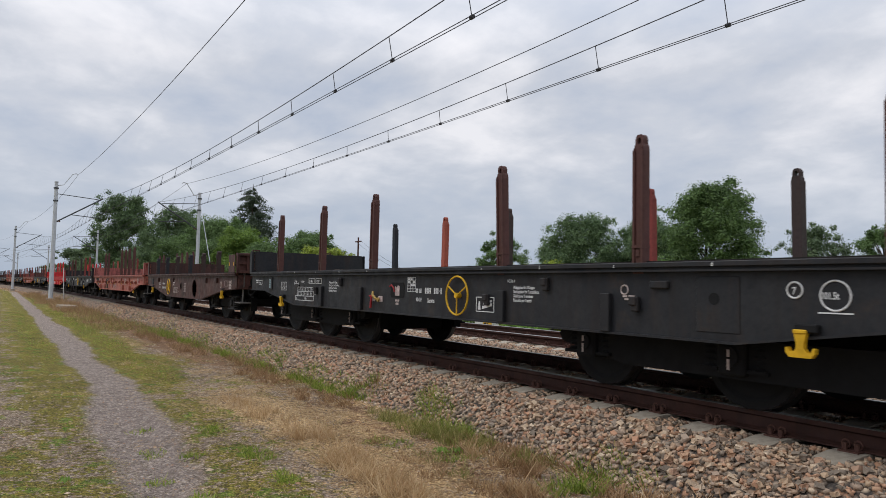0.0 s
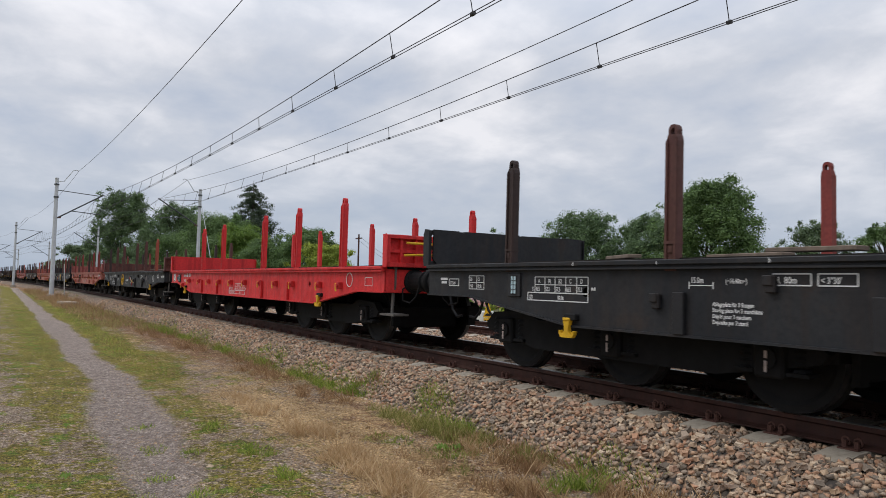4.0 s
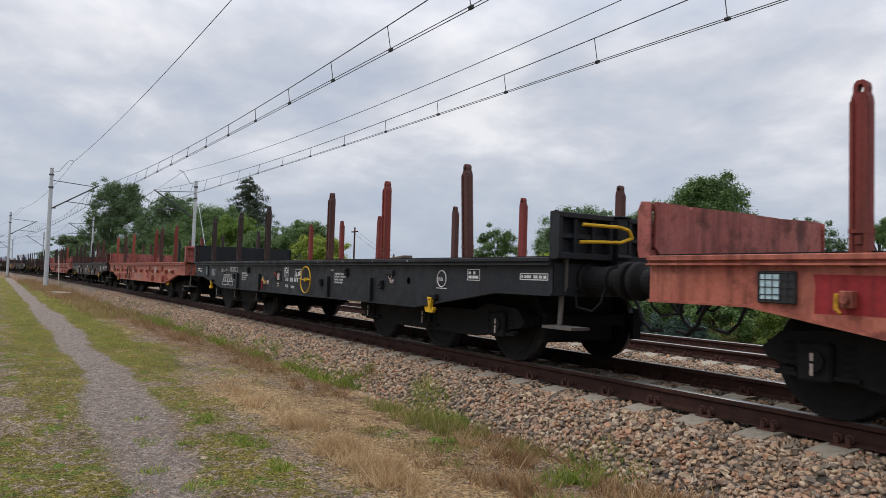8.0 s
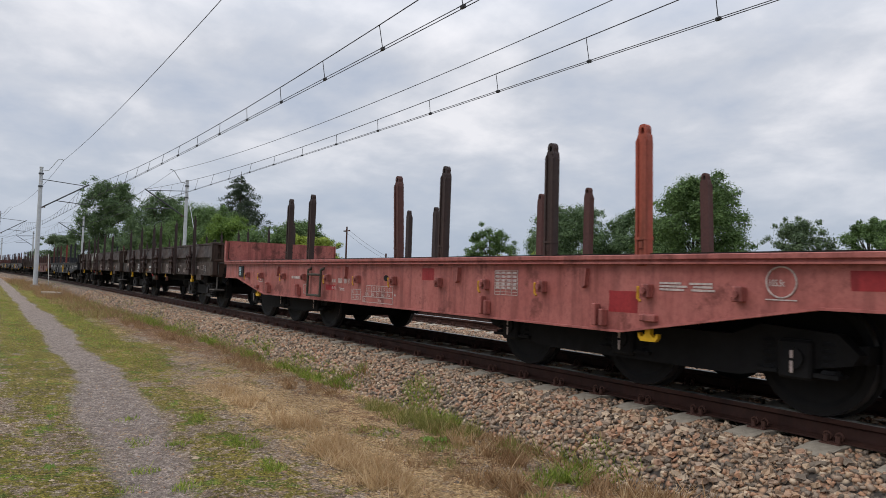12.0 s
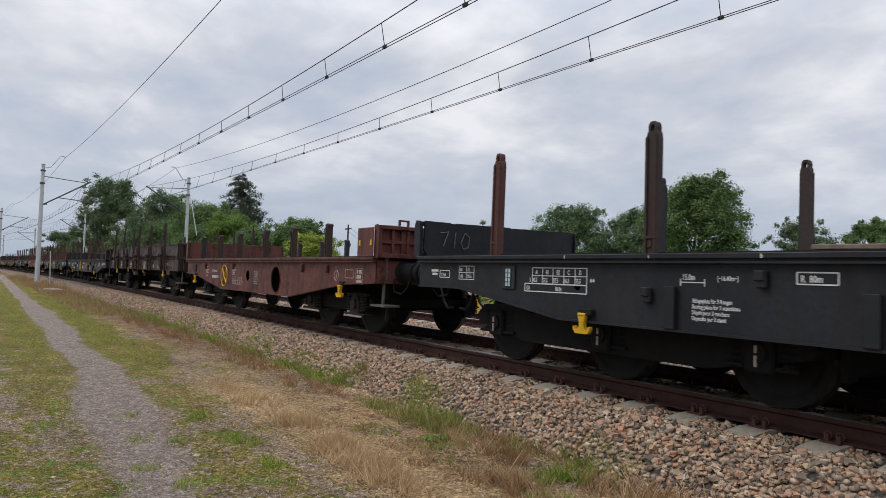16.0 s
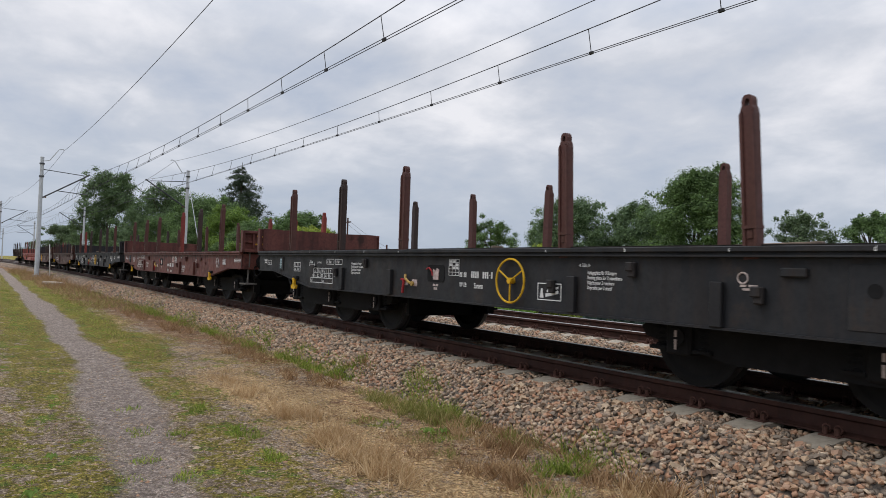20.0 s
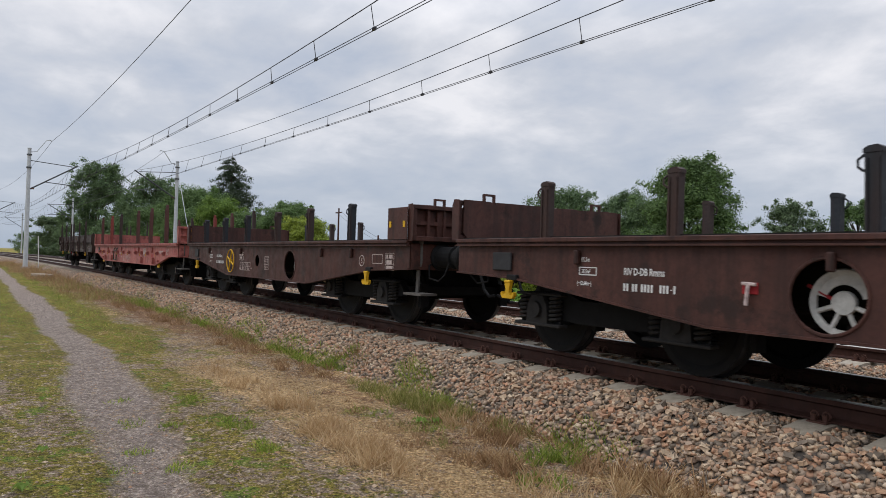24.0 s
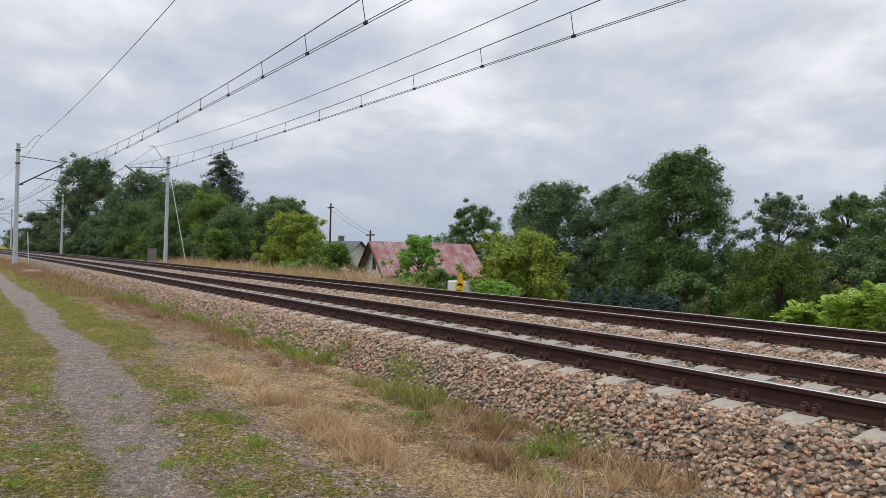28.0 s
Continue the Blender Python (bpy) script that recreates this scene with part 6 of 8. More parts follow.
flat_wagon("red", -77.34, "bright red freshly painted six-axle flat wagon", (EVEN[0][1:], EVEN[1][1:]), 8.5, None, style="fresh", tints="xxxxx xxxxx")
flat_wagon("dark", -93.72, "dark grey flat wagon with maroon end walls and rusty stakes", EVEN, 6.33, ("yellow", 3), None, "maroon", "turned", tints="drrrro drrodr", leans={13.5: 2.2})
initials = flat_wagon("orange", -110.12, "faded orange-red flat wagon with patched red paint", EVEN, 8.5, None, None, None, "bracket", ((13.99, 14.50, 0.872, 1.12), (11.55, 11.90, 0.72, 0.96), (12.40, 12.62, 0.75, 0.95), (8.55, 8.72, 0.66, 0.95), (6.0, 6.6, 0.80, 0.98), (4.2, 4.75, 0.70, 1.08), (6.82, 7.02, 1.0, 1.11), (1.45, 2.2, 0.82, 1.10)), tints="RrRdRR drRRdR")
letters(initials, "ay", 8.62, -1.404, 0.86, 0.26, WHITE, 0.7)
part("plate_frame", lambda: grid_frame(0.42, 0.06), WHITE, initials, "", pose(14.03, -1.4035, 1.075), "frame42")
bars(initials, [[(0.02, 0.20), (0.26, 0.03), (0.31, 0.03), (0.36, 0.03)]], 14.03, -1.404, 1.06, 0.026)
flat_wagon("black", -126.5, "black six-axle flat wagon with white load tables", EVEN, 8.45, ("yellow", 2), None, "black", "ruled", tints="dddrRr RRRrRr", leans={13.5: -3.0})
flat_wagon("orange", -142.9, "faded orange-red flat wagon with yellow lashing handles", ((1.74, 3.88, 5.87, 10.34, 11.37, 13.5), (1.72, 3.85, 5.84, 9.18, 11.27, 13.45)), 8.5, None, "orange", None, "bracket", ((9.1, 9.5, 0.65, 0.86), (12.2, 12.6, 0.7, 0.9)), tints="oroRrR krRdrd", leans={10.34: 3.0})
flat_wagon("brown", -159.25, "grimy brown-grey flat wagon with a maroon end wall", EVEN, 8.5, None, "dark", "maroon", "grimy", ((8.75, 9.1, 0.62, 0.92), (8.45, 8.7, 0.72, 0.88), (10.55, 10.85, 0.85, 1.08), (5.2, 5.5, 0.75, 1.05), (11.2, 11.9, 0.60, 0.80)), tints="ddddrr drdrrr", leans={9.18: 2.0})
flat_wagon("pink", -175.7, "faded pinkish-red flat wagon with close-set stakes", LOOSER, 8.5, None, None, None, "bracket", ((8.9, 9.2, 0.95, 1.11), (12.2, 12.55, 0.72, 0.92), (14.35, 14.95, 0.98, 1.12)), tints="ddrddo ddrrrr", leans={8.21: -3.0, 11.31: -2.5, 12.59: -1.5})
open_wagon(-189.56, "dusty brown open wagon with drop sides and hooked stakes")
open_wagon(-203.45, "brown open wagon with one pale grey drop side", True)
tally = flat_wagon("black", -219.9, "black flat wagon with clean white lettering", ((1.60, 3.86) + EVEN[0][2:], (1.72, 3.73) + EVEN[1][2:]), 8.42, ("yellow", 3), None, None, "clean", tints="rdrRkk kdkkkr", leans={11.37: -2.5})
CHALK = plain("chalk", (0.16, 0.16, 0.16), 0.9, 0.0, 0.5, 40, 0.0)
strokes = [(-1.12, 1.58), (-0.98, 1.60), (-1.06, 1.40)], [(-0.86, 1.60), (-0.88, 1.38)], [(-0.70, 1.60), (-0.62, 1.54), (-0.64, 1.40), (-0.72, 1.37), (-0.77, 1.46), (-0.70, 1.60)]
for run in strokes:
    part("chalk_mark", tube(B(), [(0.037, q, z) for q, z in run], 0.006, 5), CHALK, tally, "pale chalk stroke")
short_wagon("maroon", -232.57, "oxide red four-axle flat wagon with a yellow crossed wheel")
open_wagon(-246.42, "brown open wagon with rusted drop sides and hooked stakes")
patched = flat_wagon("dark", -263.0, "dark grey flat wagon with a red patch on its side", EVEN, 6.37, ("yellow", 3), None, None, "patched", tints="dddrdr Rkdrrd", leans={13.5: -6.0, 9.18: 1.5})
part("red_panel", lambda: box(B(), 0, 0.42, -0.001, 0.0, 0, 0.29), PAINT["orange"], patched, "worn red painted panel", pose(8.27, -1.4035, 0.77))
flat_wagon("dark", -279.35, "dark grey flat wagon with maroon end walls", ((1.74, 3.91, 5.98, 9.22, 11.28, 13.44), EVEN[1]), 8.45, ("yellow", 3), None, "maroon", tints="rdrrrr drrrrR", leans={5.93: 2.0, 11.28: -3.2, 9.22: -2.5})
oxide = flat_wagon("maroon", -295.72, "oxide red-brown six-axle flat wagon with dark stakes", ((1.74, 4.0, 6.04, 9.31, 11.28, 13.36), (1.72, 3.85, 5.93, 9.18, 11.27, 13.35)), 8.5, None, None, None, "oxide", tints="rrrRdr rrrRRR")
panel = part("notice_panel", lambda: prism(B(), [(0.0, 0.01), (0.02, 0.0), (0.28, 0.0), (0.295, 0.02), (0.29, 0.175), (0.02, 0.18)], -0.0012, 0.0), PINKISH, oxide, "cream painted notice panel", pose(8.30, -1.4035, 0.93))
part("panel_mark", lambda: prism(prism(B(), [(0.05, 0.03), (0.10, 0.03), (0.17, 0.12), (0.12, 0.13)], -0.0022, -0.0014), [(0.17, 0.05), (0.22, 0.04), (0.23, 0.14), (0.19, 0.14)], -0.0022, -0.0014), PAINT["orange"], panel, "worn red strokes")
flat_wagon("dark", -312.1, "dark grey flat wagon with rusty stakes", EVEN, 8.5, ("yellow", 3), tints="rRdddr rdrrdr")
short_wagon("rust", -324.79, "rusty brown four-axle flat wagon with a round opening", 45, 4.37)
short_wagon("rust", -337.34, "weathered brown four-axle flat wagon with a yellow crossed wheel", 22)
flat_wagon("pink", -353.66, "faded pinkish-red flat wagon with peeling end walls", EVEN, 8.5, None, None, None, "bracket", ((8.9, 9.15, 0.95, 1.1), (11.7, 12.0, 0.74, 0.9)), tints="rRdrrr drdRrd", leans={5.93: 2.0})
last = open_wagon(-367.49, "last open wagon of the train, brown with hooked stakes", leans={6.77: -4.2})
for i, (q, lean) in enumerate(((0.14, 0.10), (0.24, -0.06), (0.40, 0.08), (0.52, -0.07), (0.66, 0.05), (0.76, 0.09))):
    part("chalk_mark", rod(B(), (q, -1.372, 1.39), (q + lean, -1.335, 1.57), 0.007, seg=5), WHITE, last, "scrawled white stroke")

# ---- masts and wires ----
MASTPAINT = plain("pale_grey_mast_paint", (0.50, 0.52, 0.54), 0.7, 0.0, 0.15, 5)
WIRE = plain("wire", (0.05, 0.05, 0.055), 0.6)
ARM = plain("dark_bracket_steel", (0.07, 0.075, 0.08), 0.6)
INSUL = plain("brown_insulator", (0.12, 0.06, 0.04), 0.4)


def mast(x, off, side):
    """Tubular mast; side = +1 when the tracks lie towards +y of it."""
    w = thing("catenary_mast", "pale grey overhead line mast with a cantilever arm", "mast", on_track(x, off, RAIL - 0.45), "overhead line masts")
    bm = B()
    box(bm, -0.28, 0.28, -0.28, 0.28, -0.5, 0.12, 0.03)
    part("footing", bm, CONCRETE, w, "concrete footing", None, "footing")
    part("pole", lambda: rod(rod(B(), (0, 0, 0.1), (0, 0, 8.35), 0.155, 0.115, 12), (0, 0, 8.35), (0, 0, 8.42), 0.13, 0.13, 12), MASTPAINT, w, "", None, "mastpole")
    for z in (7.0, 7.9):
        part("collar", lambda: rod(B(), (0, 0, 0), (0, 0, 0.10), 0.165, seg=12), ARM, w, "", pose(0, 0, z), "collar")
    s = side
    part("cantilever", lambda: tube(tube(B(), [(0, 0.1 * s, 5.55), (0, 3.05 * s, 7.45)], 0.050), [(0, 0.1 * s, 7.55), (0, 2.75 * s, 7.35)], 0.028), ARM, w, "sloping steel cantilever", None, ("cant", s))
    part("steady_arm", lambda: tube(B(), [(0, 0.95 * s, 6.12), (0, 3.0 * s, 5.98)], 0.030), ARM, w, "", None, ("steady", s))
    part("insulator", lambda: lathe(lathe(B(), [(0.03, 0.15 * s), (0.075, 0.2 * s), (0.03, 0.25 * s), (0.075, 0.3 * s), (0.03, 0.36 * s)], "y", 10), [(0.0, 0.1 * s), (0.03, 0.15 * s)], "y", 10), INSUL, w, "", pose(0, 0, 5.6), ("insul", s))
    part("feeder_bracket", lambda: tube(B(), [(0, 0.1 * s, 8.15), (0, 0.45 * s, 8.22), (0, 1.0 * s, 9.05), (0, 1.25 * s, 9.12), (0, 1.33 * s, 9.02)], 0.028), MASTPAINT, w, "swan-necked feeder bracket", None, ("feed", s))
    return w


MASTS = [10.0, -56.0, -107.0, -162.0, -216.0]
for x in MASTS[1:]:
    mast(x, -2.75, 1)
    mast(x + 1.0, GAP + 2.75, -1)
strut = thing("mast_stay", "thin steel guy stay anchored in the grass", "guy stay", on_track(-55.0, GAP + 2.75, 0))
part("stay_rod", tube(B(), [(0.1, 0, 7.9), (4.7, 0.3, 0.1)], 0.025), MASTPAINT, strut)


def wire_run(name, label, height, off, radius, x0=10.0, x1=-216.0, step=2.0, category="overhead wire"):
    """A wire along the railway; height(x) over the rails, off(x) from the first axis."""
    n = int((x0 - x1) / step)
    pts = []
    for i in range(n + 1):
        x = x0 + (x1 - x0) * i / n
        pts.append(on_track(x, off(x), RAIL + height(x)).translation)
    vs, fs = [], []
    for i, p in enumerate(pts):
        for k in range(5):
            a = k * 2 * math.pi / 5
            vs.append((p.x, p.y + math.cos(a) * radius, p.z + math.sin(a) * radius))
        if i:
            for k in range(5):
                j = (k + 1) % 5
                fs.append(((i - 1) * 5 + k, (i - 1) * 5 + j, i * 5 + j, i * 5 + k))
    return tagged(new(name, shell(name, vs, fs, WIRE)), label, category, kind="structure")


def span(x):
    """0 at the masts, 1 in the middle of their span."""
    for a, b in zip(MASTS, MASTS[1:]):
        if b <= x <= a:
            t = (x - b) / (a - b)
            return 4 * t * (1 - t), t
    return 0.0, 0.0


def zig(x):
    for i, (a, b) in enumerate(zip(MASTS, MASTS[1:])):
        if b <= x <= a:
            t = (x - b) / (a - b)
            s = -0.32 if i % 2 else 0.32
            return s * (2 * t - 1)
    return 0.0


for o0, up_, gap_ in ((0.0, 5.50, 2.72), (GAP, 5.73, 3.10)):
    for d in (-0.042, 0.042):
        wire_run("contact_wire", "double copper contact wire over the track", lambda x: up_, lambda x, d=d: o0 + d + zig(x), 0.0085)
    carry = wire_run("messenger_wire", "sagging messenger wire with droppers", lambda x: up_ + 1.35 - 1.0 * span(x)[0], lambda x: o0 + zig(x) * 0.15, 0.011)
    bm = B()
    for k in range(-3, 40):
        x = (-11.97 if o0 == 0 else -10.48) - gap_ * k
        if abs(x - 10) > 1.5 and x < 9:
            p = on_track(x, o0 + zig(x), RAIL + up_).translation
            q = on_track(x, o0 + zig(x) * 0.15, RAIL + up_ + 1.35 - 1.0 * span(x)[0]).translation
            rod(bm, p, q, 0.009, seg=5)
            box(bm, p.x - 0.05, p.x + 0.05, p.y - 0.025, p.y + 0.025, p.z - 0.03, p.z + 0.03)
    part("droppers", bm, WIRE, carry, "thin droppers with clamps")
wire_run("feeder_wire", "thin feeder wire along the masts", lambda x: 8.6 - 0.48 * span(x)[0], lambda x: -2.75 + 1.35, 0.012)
wire_run("feeder_wire", "thin feeder wire along the far masts", lambda x: 8.72 - 0.95 * span(x)[0], lambda x: GAP + 2.75 - 0.8, 0.012)

# ---- trees and shrubs ----
LEAF = {
    "oak": leafy("oak_leaves", (0.046, 0.082, 0.028), (0.158, 0.246, 0.080)),
    "dark": leafy("dark_leaves", (0.050, 0.086, 0.042), (0.160, 0.236, 0.100)),
    "fresh": leafy("fresh_leaves", (0.070, 0.128, 0.024), (0.205, 0.305, 0.058)),
    "yellow": leafy("yellow_green_leaves", (0.125, 0.165, 0.024), (0.36, 0.43, 0.070)),
    "bright": leafy("bright_leaves", (0.091, 0.196, 0.031), (0.280, 0.476, 0.084)),
    "grey": leafy("grey_green_leaves", (0.054, 0.084, 0.043), (0.156, 0.215, 0.104)),
    "frond": leafy("yellow_green_fronds", (0.16, 0.24, 0.03), (0.42, 0.56, 0.10)),
    "hazel": leafy("olive_green_leaves", (0.052, 0.082, 0.014), (0.150, 0.205, 0.040)),
    "spruce": leafy("spruce_needles", (0.030, 0.046, 0.028), (0.085, 0.115, 0.065)),
    "thuja": leafy("blue_green_needles", (0.030, 0.055, 0.045), (0.085, 0.13, 0.105)),
}
BARK = plain("tree_bark", (0.075, 0.060, 0.048), 0.95, 0, 0.4, 12, 0.8)


def leaves(centres, radii, count, size, rng, squash=0.8):
    """Leaf blades scattered in clumps: small bent rhombs at all angles."""
    n = count
    pick = rng.choice(len(centres), n, p=radii ** 2 / np.sum(radii ** 2))
    d = rng.normal(size=(n, 3))
    d /= np.linalg.norm(d, axis=1)[:, None]
    r = radii[pick] * rng.uniform(0.05, 1.0, n) ** 0.45
    c = centres[pick] + d * r[:, None] * np.array([1, 1, squash])
    face = 0.75 * d + np.array([0, 0, 0.75]) + 0.55 * rng.normal(size=(n, 3))
    a = np.cross(face, rng.normal(size=(n, 3)))
    a /= np.linalg.norm(a, axis=1)[:, None] + 1e-9
    b = np.cross(face, a)
    b /= np.linalg.norm(b, axis=1)[:, None] + 1e-9
    s = size * rng.uniform(0.45, 1.0, (n, 1))
    s *= np.where(r / radii[pick] < 0.62, 1.75, 0.85)[:, None]
    v = np.stack([c - a * s, c - b * s * 0.55, c + a * s, c + b * s * 0.55], 1)
    return v.reshape(-1, 3)


def quads(name, v, material):
    n = len(v) // 4
    mesh = bpy.data.meshes.new(name)
    mesh.vertices.add(n * 4)
    mesh.vertices.foreach_set("co", v.reshape(-1).astype(np.float32))
    mesh.loops.add(n * 4)
    mesh.loops.foreach_set("vertex_index", np.arange(n * 4, dtype=np.int32))
    mesh.polygons.add(n)
    mesh.polygons.foreach_set("loop_start", np.arange(0, n * 4, 4, dtype=np.int32))
    mesh.update(calc_edges=True)
    mesh.materials.append(material)
    return mesh


def tree(label, x, y, height, width, kind, count, size, seed, low=0.2, clumps=70, name="tree", category="tree", z=None, lumps=1.0, egg=False):
    """Tapered trunk, forked limbs and a crown of leaf clumps with an uneven outline."""
    rng = np.random.default_rng(seed)
    z = ground_z(x, y) if z is None else z
    w = thing(name, label, category, Matrix.Translation((x, y, z)))
    rad = width / 2
    cb = height * low
    centres, radii = [], []
    for i in range(clumps):
        t = rng.uniform(0, 1) ** 0.85
        prof = math.sin(math.pi * (0.24 + 0.70 * t)) ** 0.6 if egg else math.sin(math.pi * min(1.0, 0.14 + 0.80 * t)) ** 0.6
        a = rng.uniform(0, 2 * math.pi)
        wob = 1 + (0.10 if egg else 0.24) * math.sin(3 * a + seed + 2 * t) + (0.10 if egg else 0.18) * math.sin(5 * a + 2 * seed + 5 * t)
        rr = rad * prof * wob * math.sqrt(rng.uniform(0.15, 1.0)) * 0.86
        centres.append((math.cos(a) * rr, math.sin(a) * rr, cb + (height - cb) * (0.04 + 0.92 * t)))
        radii.append(rng.uniform(0.055, 0.150) * width * lumps)
    for i in range(clumps // 2):
        # short sprays that break the outline
        t = rng.uniform(0.05, 1.0)
        prof = math.sin(math.pi * (0.24 + 0.70 * t)) ** 0.6 if egg else math.sin(math.pi * min(1.0, 0.14 + 0.80 * t)) ** 0.6
        a = rng.uniform(0, 2 * math.pi)
        rr = rad * prof * (1 + 0.22 * math.sin(3 * a + seed) + 0.15 * math.sin(5 * a + 2 * seed + 4 * t)) * rng.uniform(0.84, 1.03)
        centres.append((math.cos(a) * rr, math.sin(a) * rr, cb + (height - cb) * (0.04 + rng.uniform(0.94, 1.02) * t)))
        radii.append(rng.uniform(0.035, 0.075) * width * lumps)
    centres, radii = np.array(centres), np.array(radii)
    link_mesh("crown", quads("crown", leaves(centres, radii, int(count * 1.85), size * 0.76, rng), LEAF[kind]), None, w)
    bm = B()
    r0 = 0.020 * height + 0.04
    mid = cb + (height - cb) * 0.45
    pts = [Vector((0, 0, -0.3)), Vector((rng.uniform(-.1, .1) * rad * .4, rng.uniform(-.1, .1) * rad * .4, cb)), Vector((rng.uniform(-.15, .15) * rad, rng.uniform(-.15, .15) * rad, mid)), Vector((0, 0, height * 0.9))]
    for i, (p, q) in enumerate(zip(pts, pts[1:])):
        rod(bm, p, q, r0 * (1 - 0.3 * i), r0 * (0.7 - 0.3 * i), 8)
    part("trunk", bm, BARK, w, "rough dark trunk")
    bm = B()
    for i in range(0, min(len(centres), 26)):
        c = Vector(centres[i])
        s = min(max(c.z - rng.uniform(0.1, 0.3) * height, cb * 0.8), height * 0.8)
        rod(bm, (0, 0, s), c, r0 * 0.28, r0 * 0.08, 5)
    part("branchwork", bm, BARK, w)
    return w


def spruce(label, x, y, height, width, seed):
    rng = np.random.default_rng(seed)
    w = thing("spruce_tree", label, "tree", Matrix.Translation((x, y, ground_z(x, y))))
    part("trunk", rod(B(), (0, 0, -0.3), (0, 0, height), 0.22, 0.03, 8), BARK, w)
    cs, rs = [], []
    bm = B()
    for i in range(190):
        t = rng.uniform(0, 1) ** 1.1
        zz = height * (0.12 + 0.84 * t)
        reach = (width / 2 * min(1.0, 1.1 * (1 - t) ** 0.62) + 0.2) * rng.uniform(0.55, 1.12)
        a = rng.uniform(0, 6.283)
        for q in (0.4, 0.7, 1.0):
            cs.append((math.cos(a) * reach * q, math.sin(a) * reach * q, zz + reach * (0.10 * q - 0.28 * q * q)))
            rs.append(0.19 * reach * (1.3 - 0.5 * q) + 0.26)
        if i % 3 == 0:
            rod(bm, (0, 0, zz), (math.cos(a) * reach * .9, math.sin(a) * reach * .9, zz - reach * .15), 0.035, 0.01, 5)
    part("branchwork", bm, BARK, w)
    link_mesh("crown", quads("crown", leaves(np.array(cs), np.array(rs), 80000, 0.115, rng, 0.6), LEAF["spruce"]), None, w)
    return w



# trees beyond the tracks, from the far left to the right
tree("tall birch-like tree with dense dark foliage", -131, 17.4, 16.8, 13.0, "dark", 42000, 0.20, 11, 0.0, 260, egg=True)
tree("pale grey-green tree beside the railway", -173, 14, 9.0, 10.0, "grey", 12000, 0.26, 12, 0.0, 90, egg=True)
tree("grey-green tree in a garden hedge", -95, 19, 11.6, 10.0, "dark", 32000, 0.15, 13, 0.0, 190, egg=True)
tree("leafy garden tree with fresh foliage", -76, 20, 8.8, 9.0, "oak", 32000, 0.13, 14, 0.0, 190, egg=True)
tree("leafy garden tree leaning over a fence", -67, 19.4, 6.9, 6.6, "fresh", 22000, 0.12, 16, 0.0, 140, egg=True)
tree("dark broad garden tree", -85, 21, 9.2, 9.4, "oak", 30000, 0.14, 17, 0.0, 170, egg=True)
spruce("tall dark spruce above the garden trees", -98.6, 30, 16.4, 12.0, 15)
tree("dark round tree by the gardens", -63, 25, 7.0, 7.0, "oak", 20000, 0.13, 18, 0.0, 120, egg=True)
tree("dark bushy tree in the garden hedge", -109, 17, 6.4, 8.6, "dark", 16000, 0.16, 36, 0.0, 110, egg=True)
tree("green bushy tree in the garden hedge", -88, 18.2, 7.0, 8.6, "oak", 18000, 0.14, 37, 0.0, 120, egg=True)
tree("green bushy tree behind a plank fence", -71, 18.4, 5.8, 7.2, "oak", 18000, 0.12, 38, 0.0, 120, egg=True)
tree("dark green bushy tree by the gardens", -59.5, 19.6, 5.4, 6.6, "oak", 18000, 0.12, 39, 0.0, 120, egg=True)
tree("yellow-green fruit tree with feathery shoots", -48.8, 20.6, 5.5, 5.6, "yellow", 22000, 0.11, 19, 0.0, 130)
tree("small green fruit tree before a grey house", -43.6, 21, 4.0, 3.6, "fresh", 14000, 0.09, 35, 0.0, 100, egg=True)
tree("green fruit tree by the verge", -54, 20.5, 6.1, 5.6, "oak", 22000, 0.11, 20, 0.0, 130, egg=True)
tree("young bright green tree before the cottage", -27.9, 18, 3.4, 2.6, "bright", 9000, 0.085, 21, 0.0, 80, "sapling", egg=True)
tree("yellow-green spreading shrub tree", -24.2, 21, 4.8, 4.7, "yellow", 19000, 0.115, 22, 0.0, 120)
tree("distant round tree beyond the gardens", -76, 58, 11.2, 8.2, "oak", 15000, 0.18, 24, 0.05, 100)
tree("broad dark tree in the tree line", -54, 52, 11.8, 11.0, "dark", 34000, 0.16, 25, 0.0, 190, egg=True)
tree("dark tree in the tree line", -47, 54, 11.2, 8.6, "dark", 24000, 0.16, 26, 0.0, 140, egg=True)
tree("dark tree with a thin top", -41.0, 50, 10.0, 7.6, "dark", 22000, 0.15, 27, 0.0, 130, egg=True)
tree("tall broad oak with a dark trunk", -33.6, 46, 12.3, 8.6, "oak", 42000, 0.140, 28, 0.12, 260, egg=True)
tree("thin airy tree in the tree line", -33.2, 60, 10.0, 7.4, "grey", 15000, 0.15, 29, 0.2, 90)
tree("small round tree in the tree line", -27.6, 60, 9.6, 6.0, "oak", 14000, 0.15, 30, 0.22, 80)
tree("broad green tree in the tree line", -21.0, 54, 9.6, 7.6, "oak", 20000, 0.14, 31, 0.08, 120)
tree("green tree at the end of the tree line", -14.5, 52, 9.6, 7.4, "oak", 16000, 0.15, 32, 0.1, 100)
tree("olive-green rounded bush below the embankment", -16.6, 30, 4.7, 4.9, "hazel", 24000, 0.085, 33, 0.0, 150, "bush", "bush", egg=True)
tree("dark rounded bush at the embankment foot", -11.4, 33, 3.6, 4.4, "dark", 13000, 0.09, 34, 0.0, 90, "bush", "bush")


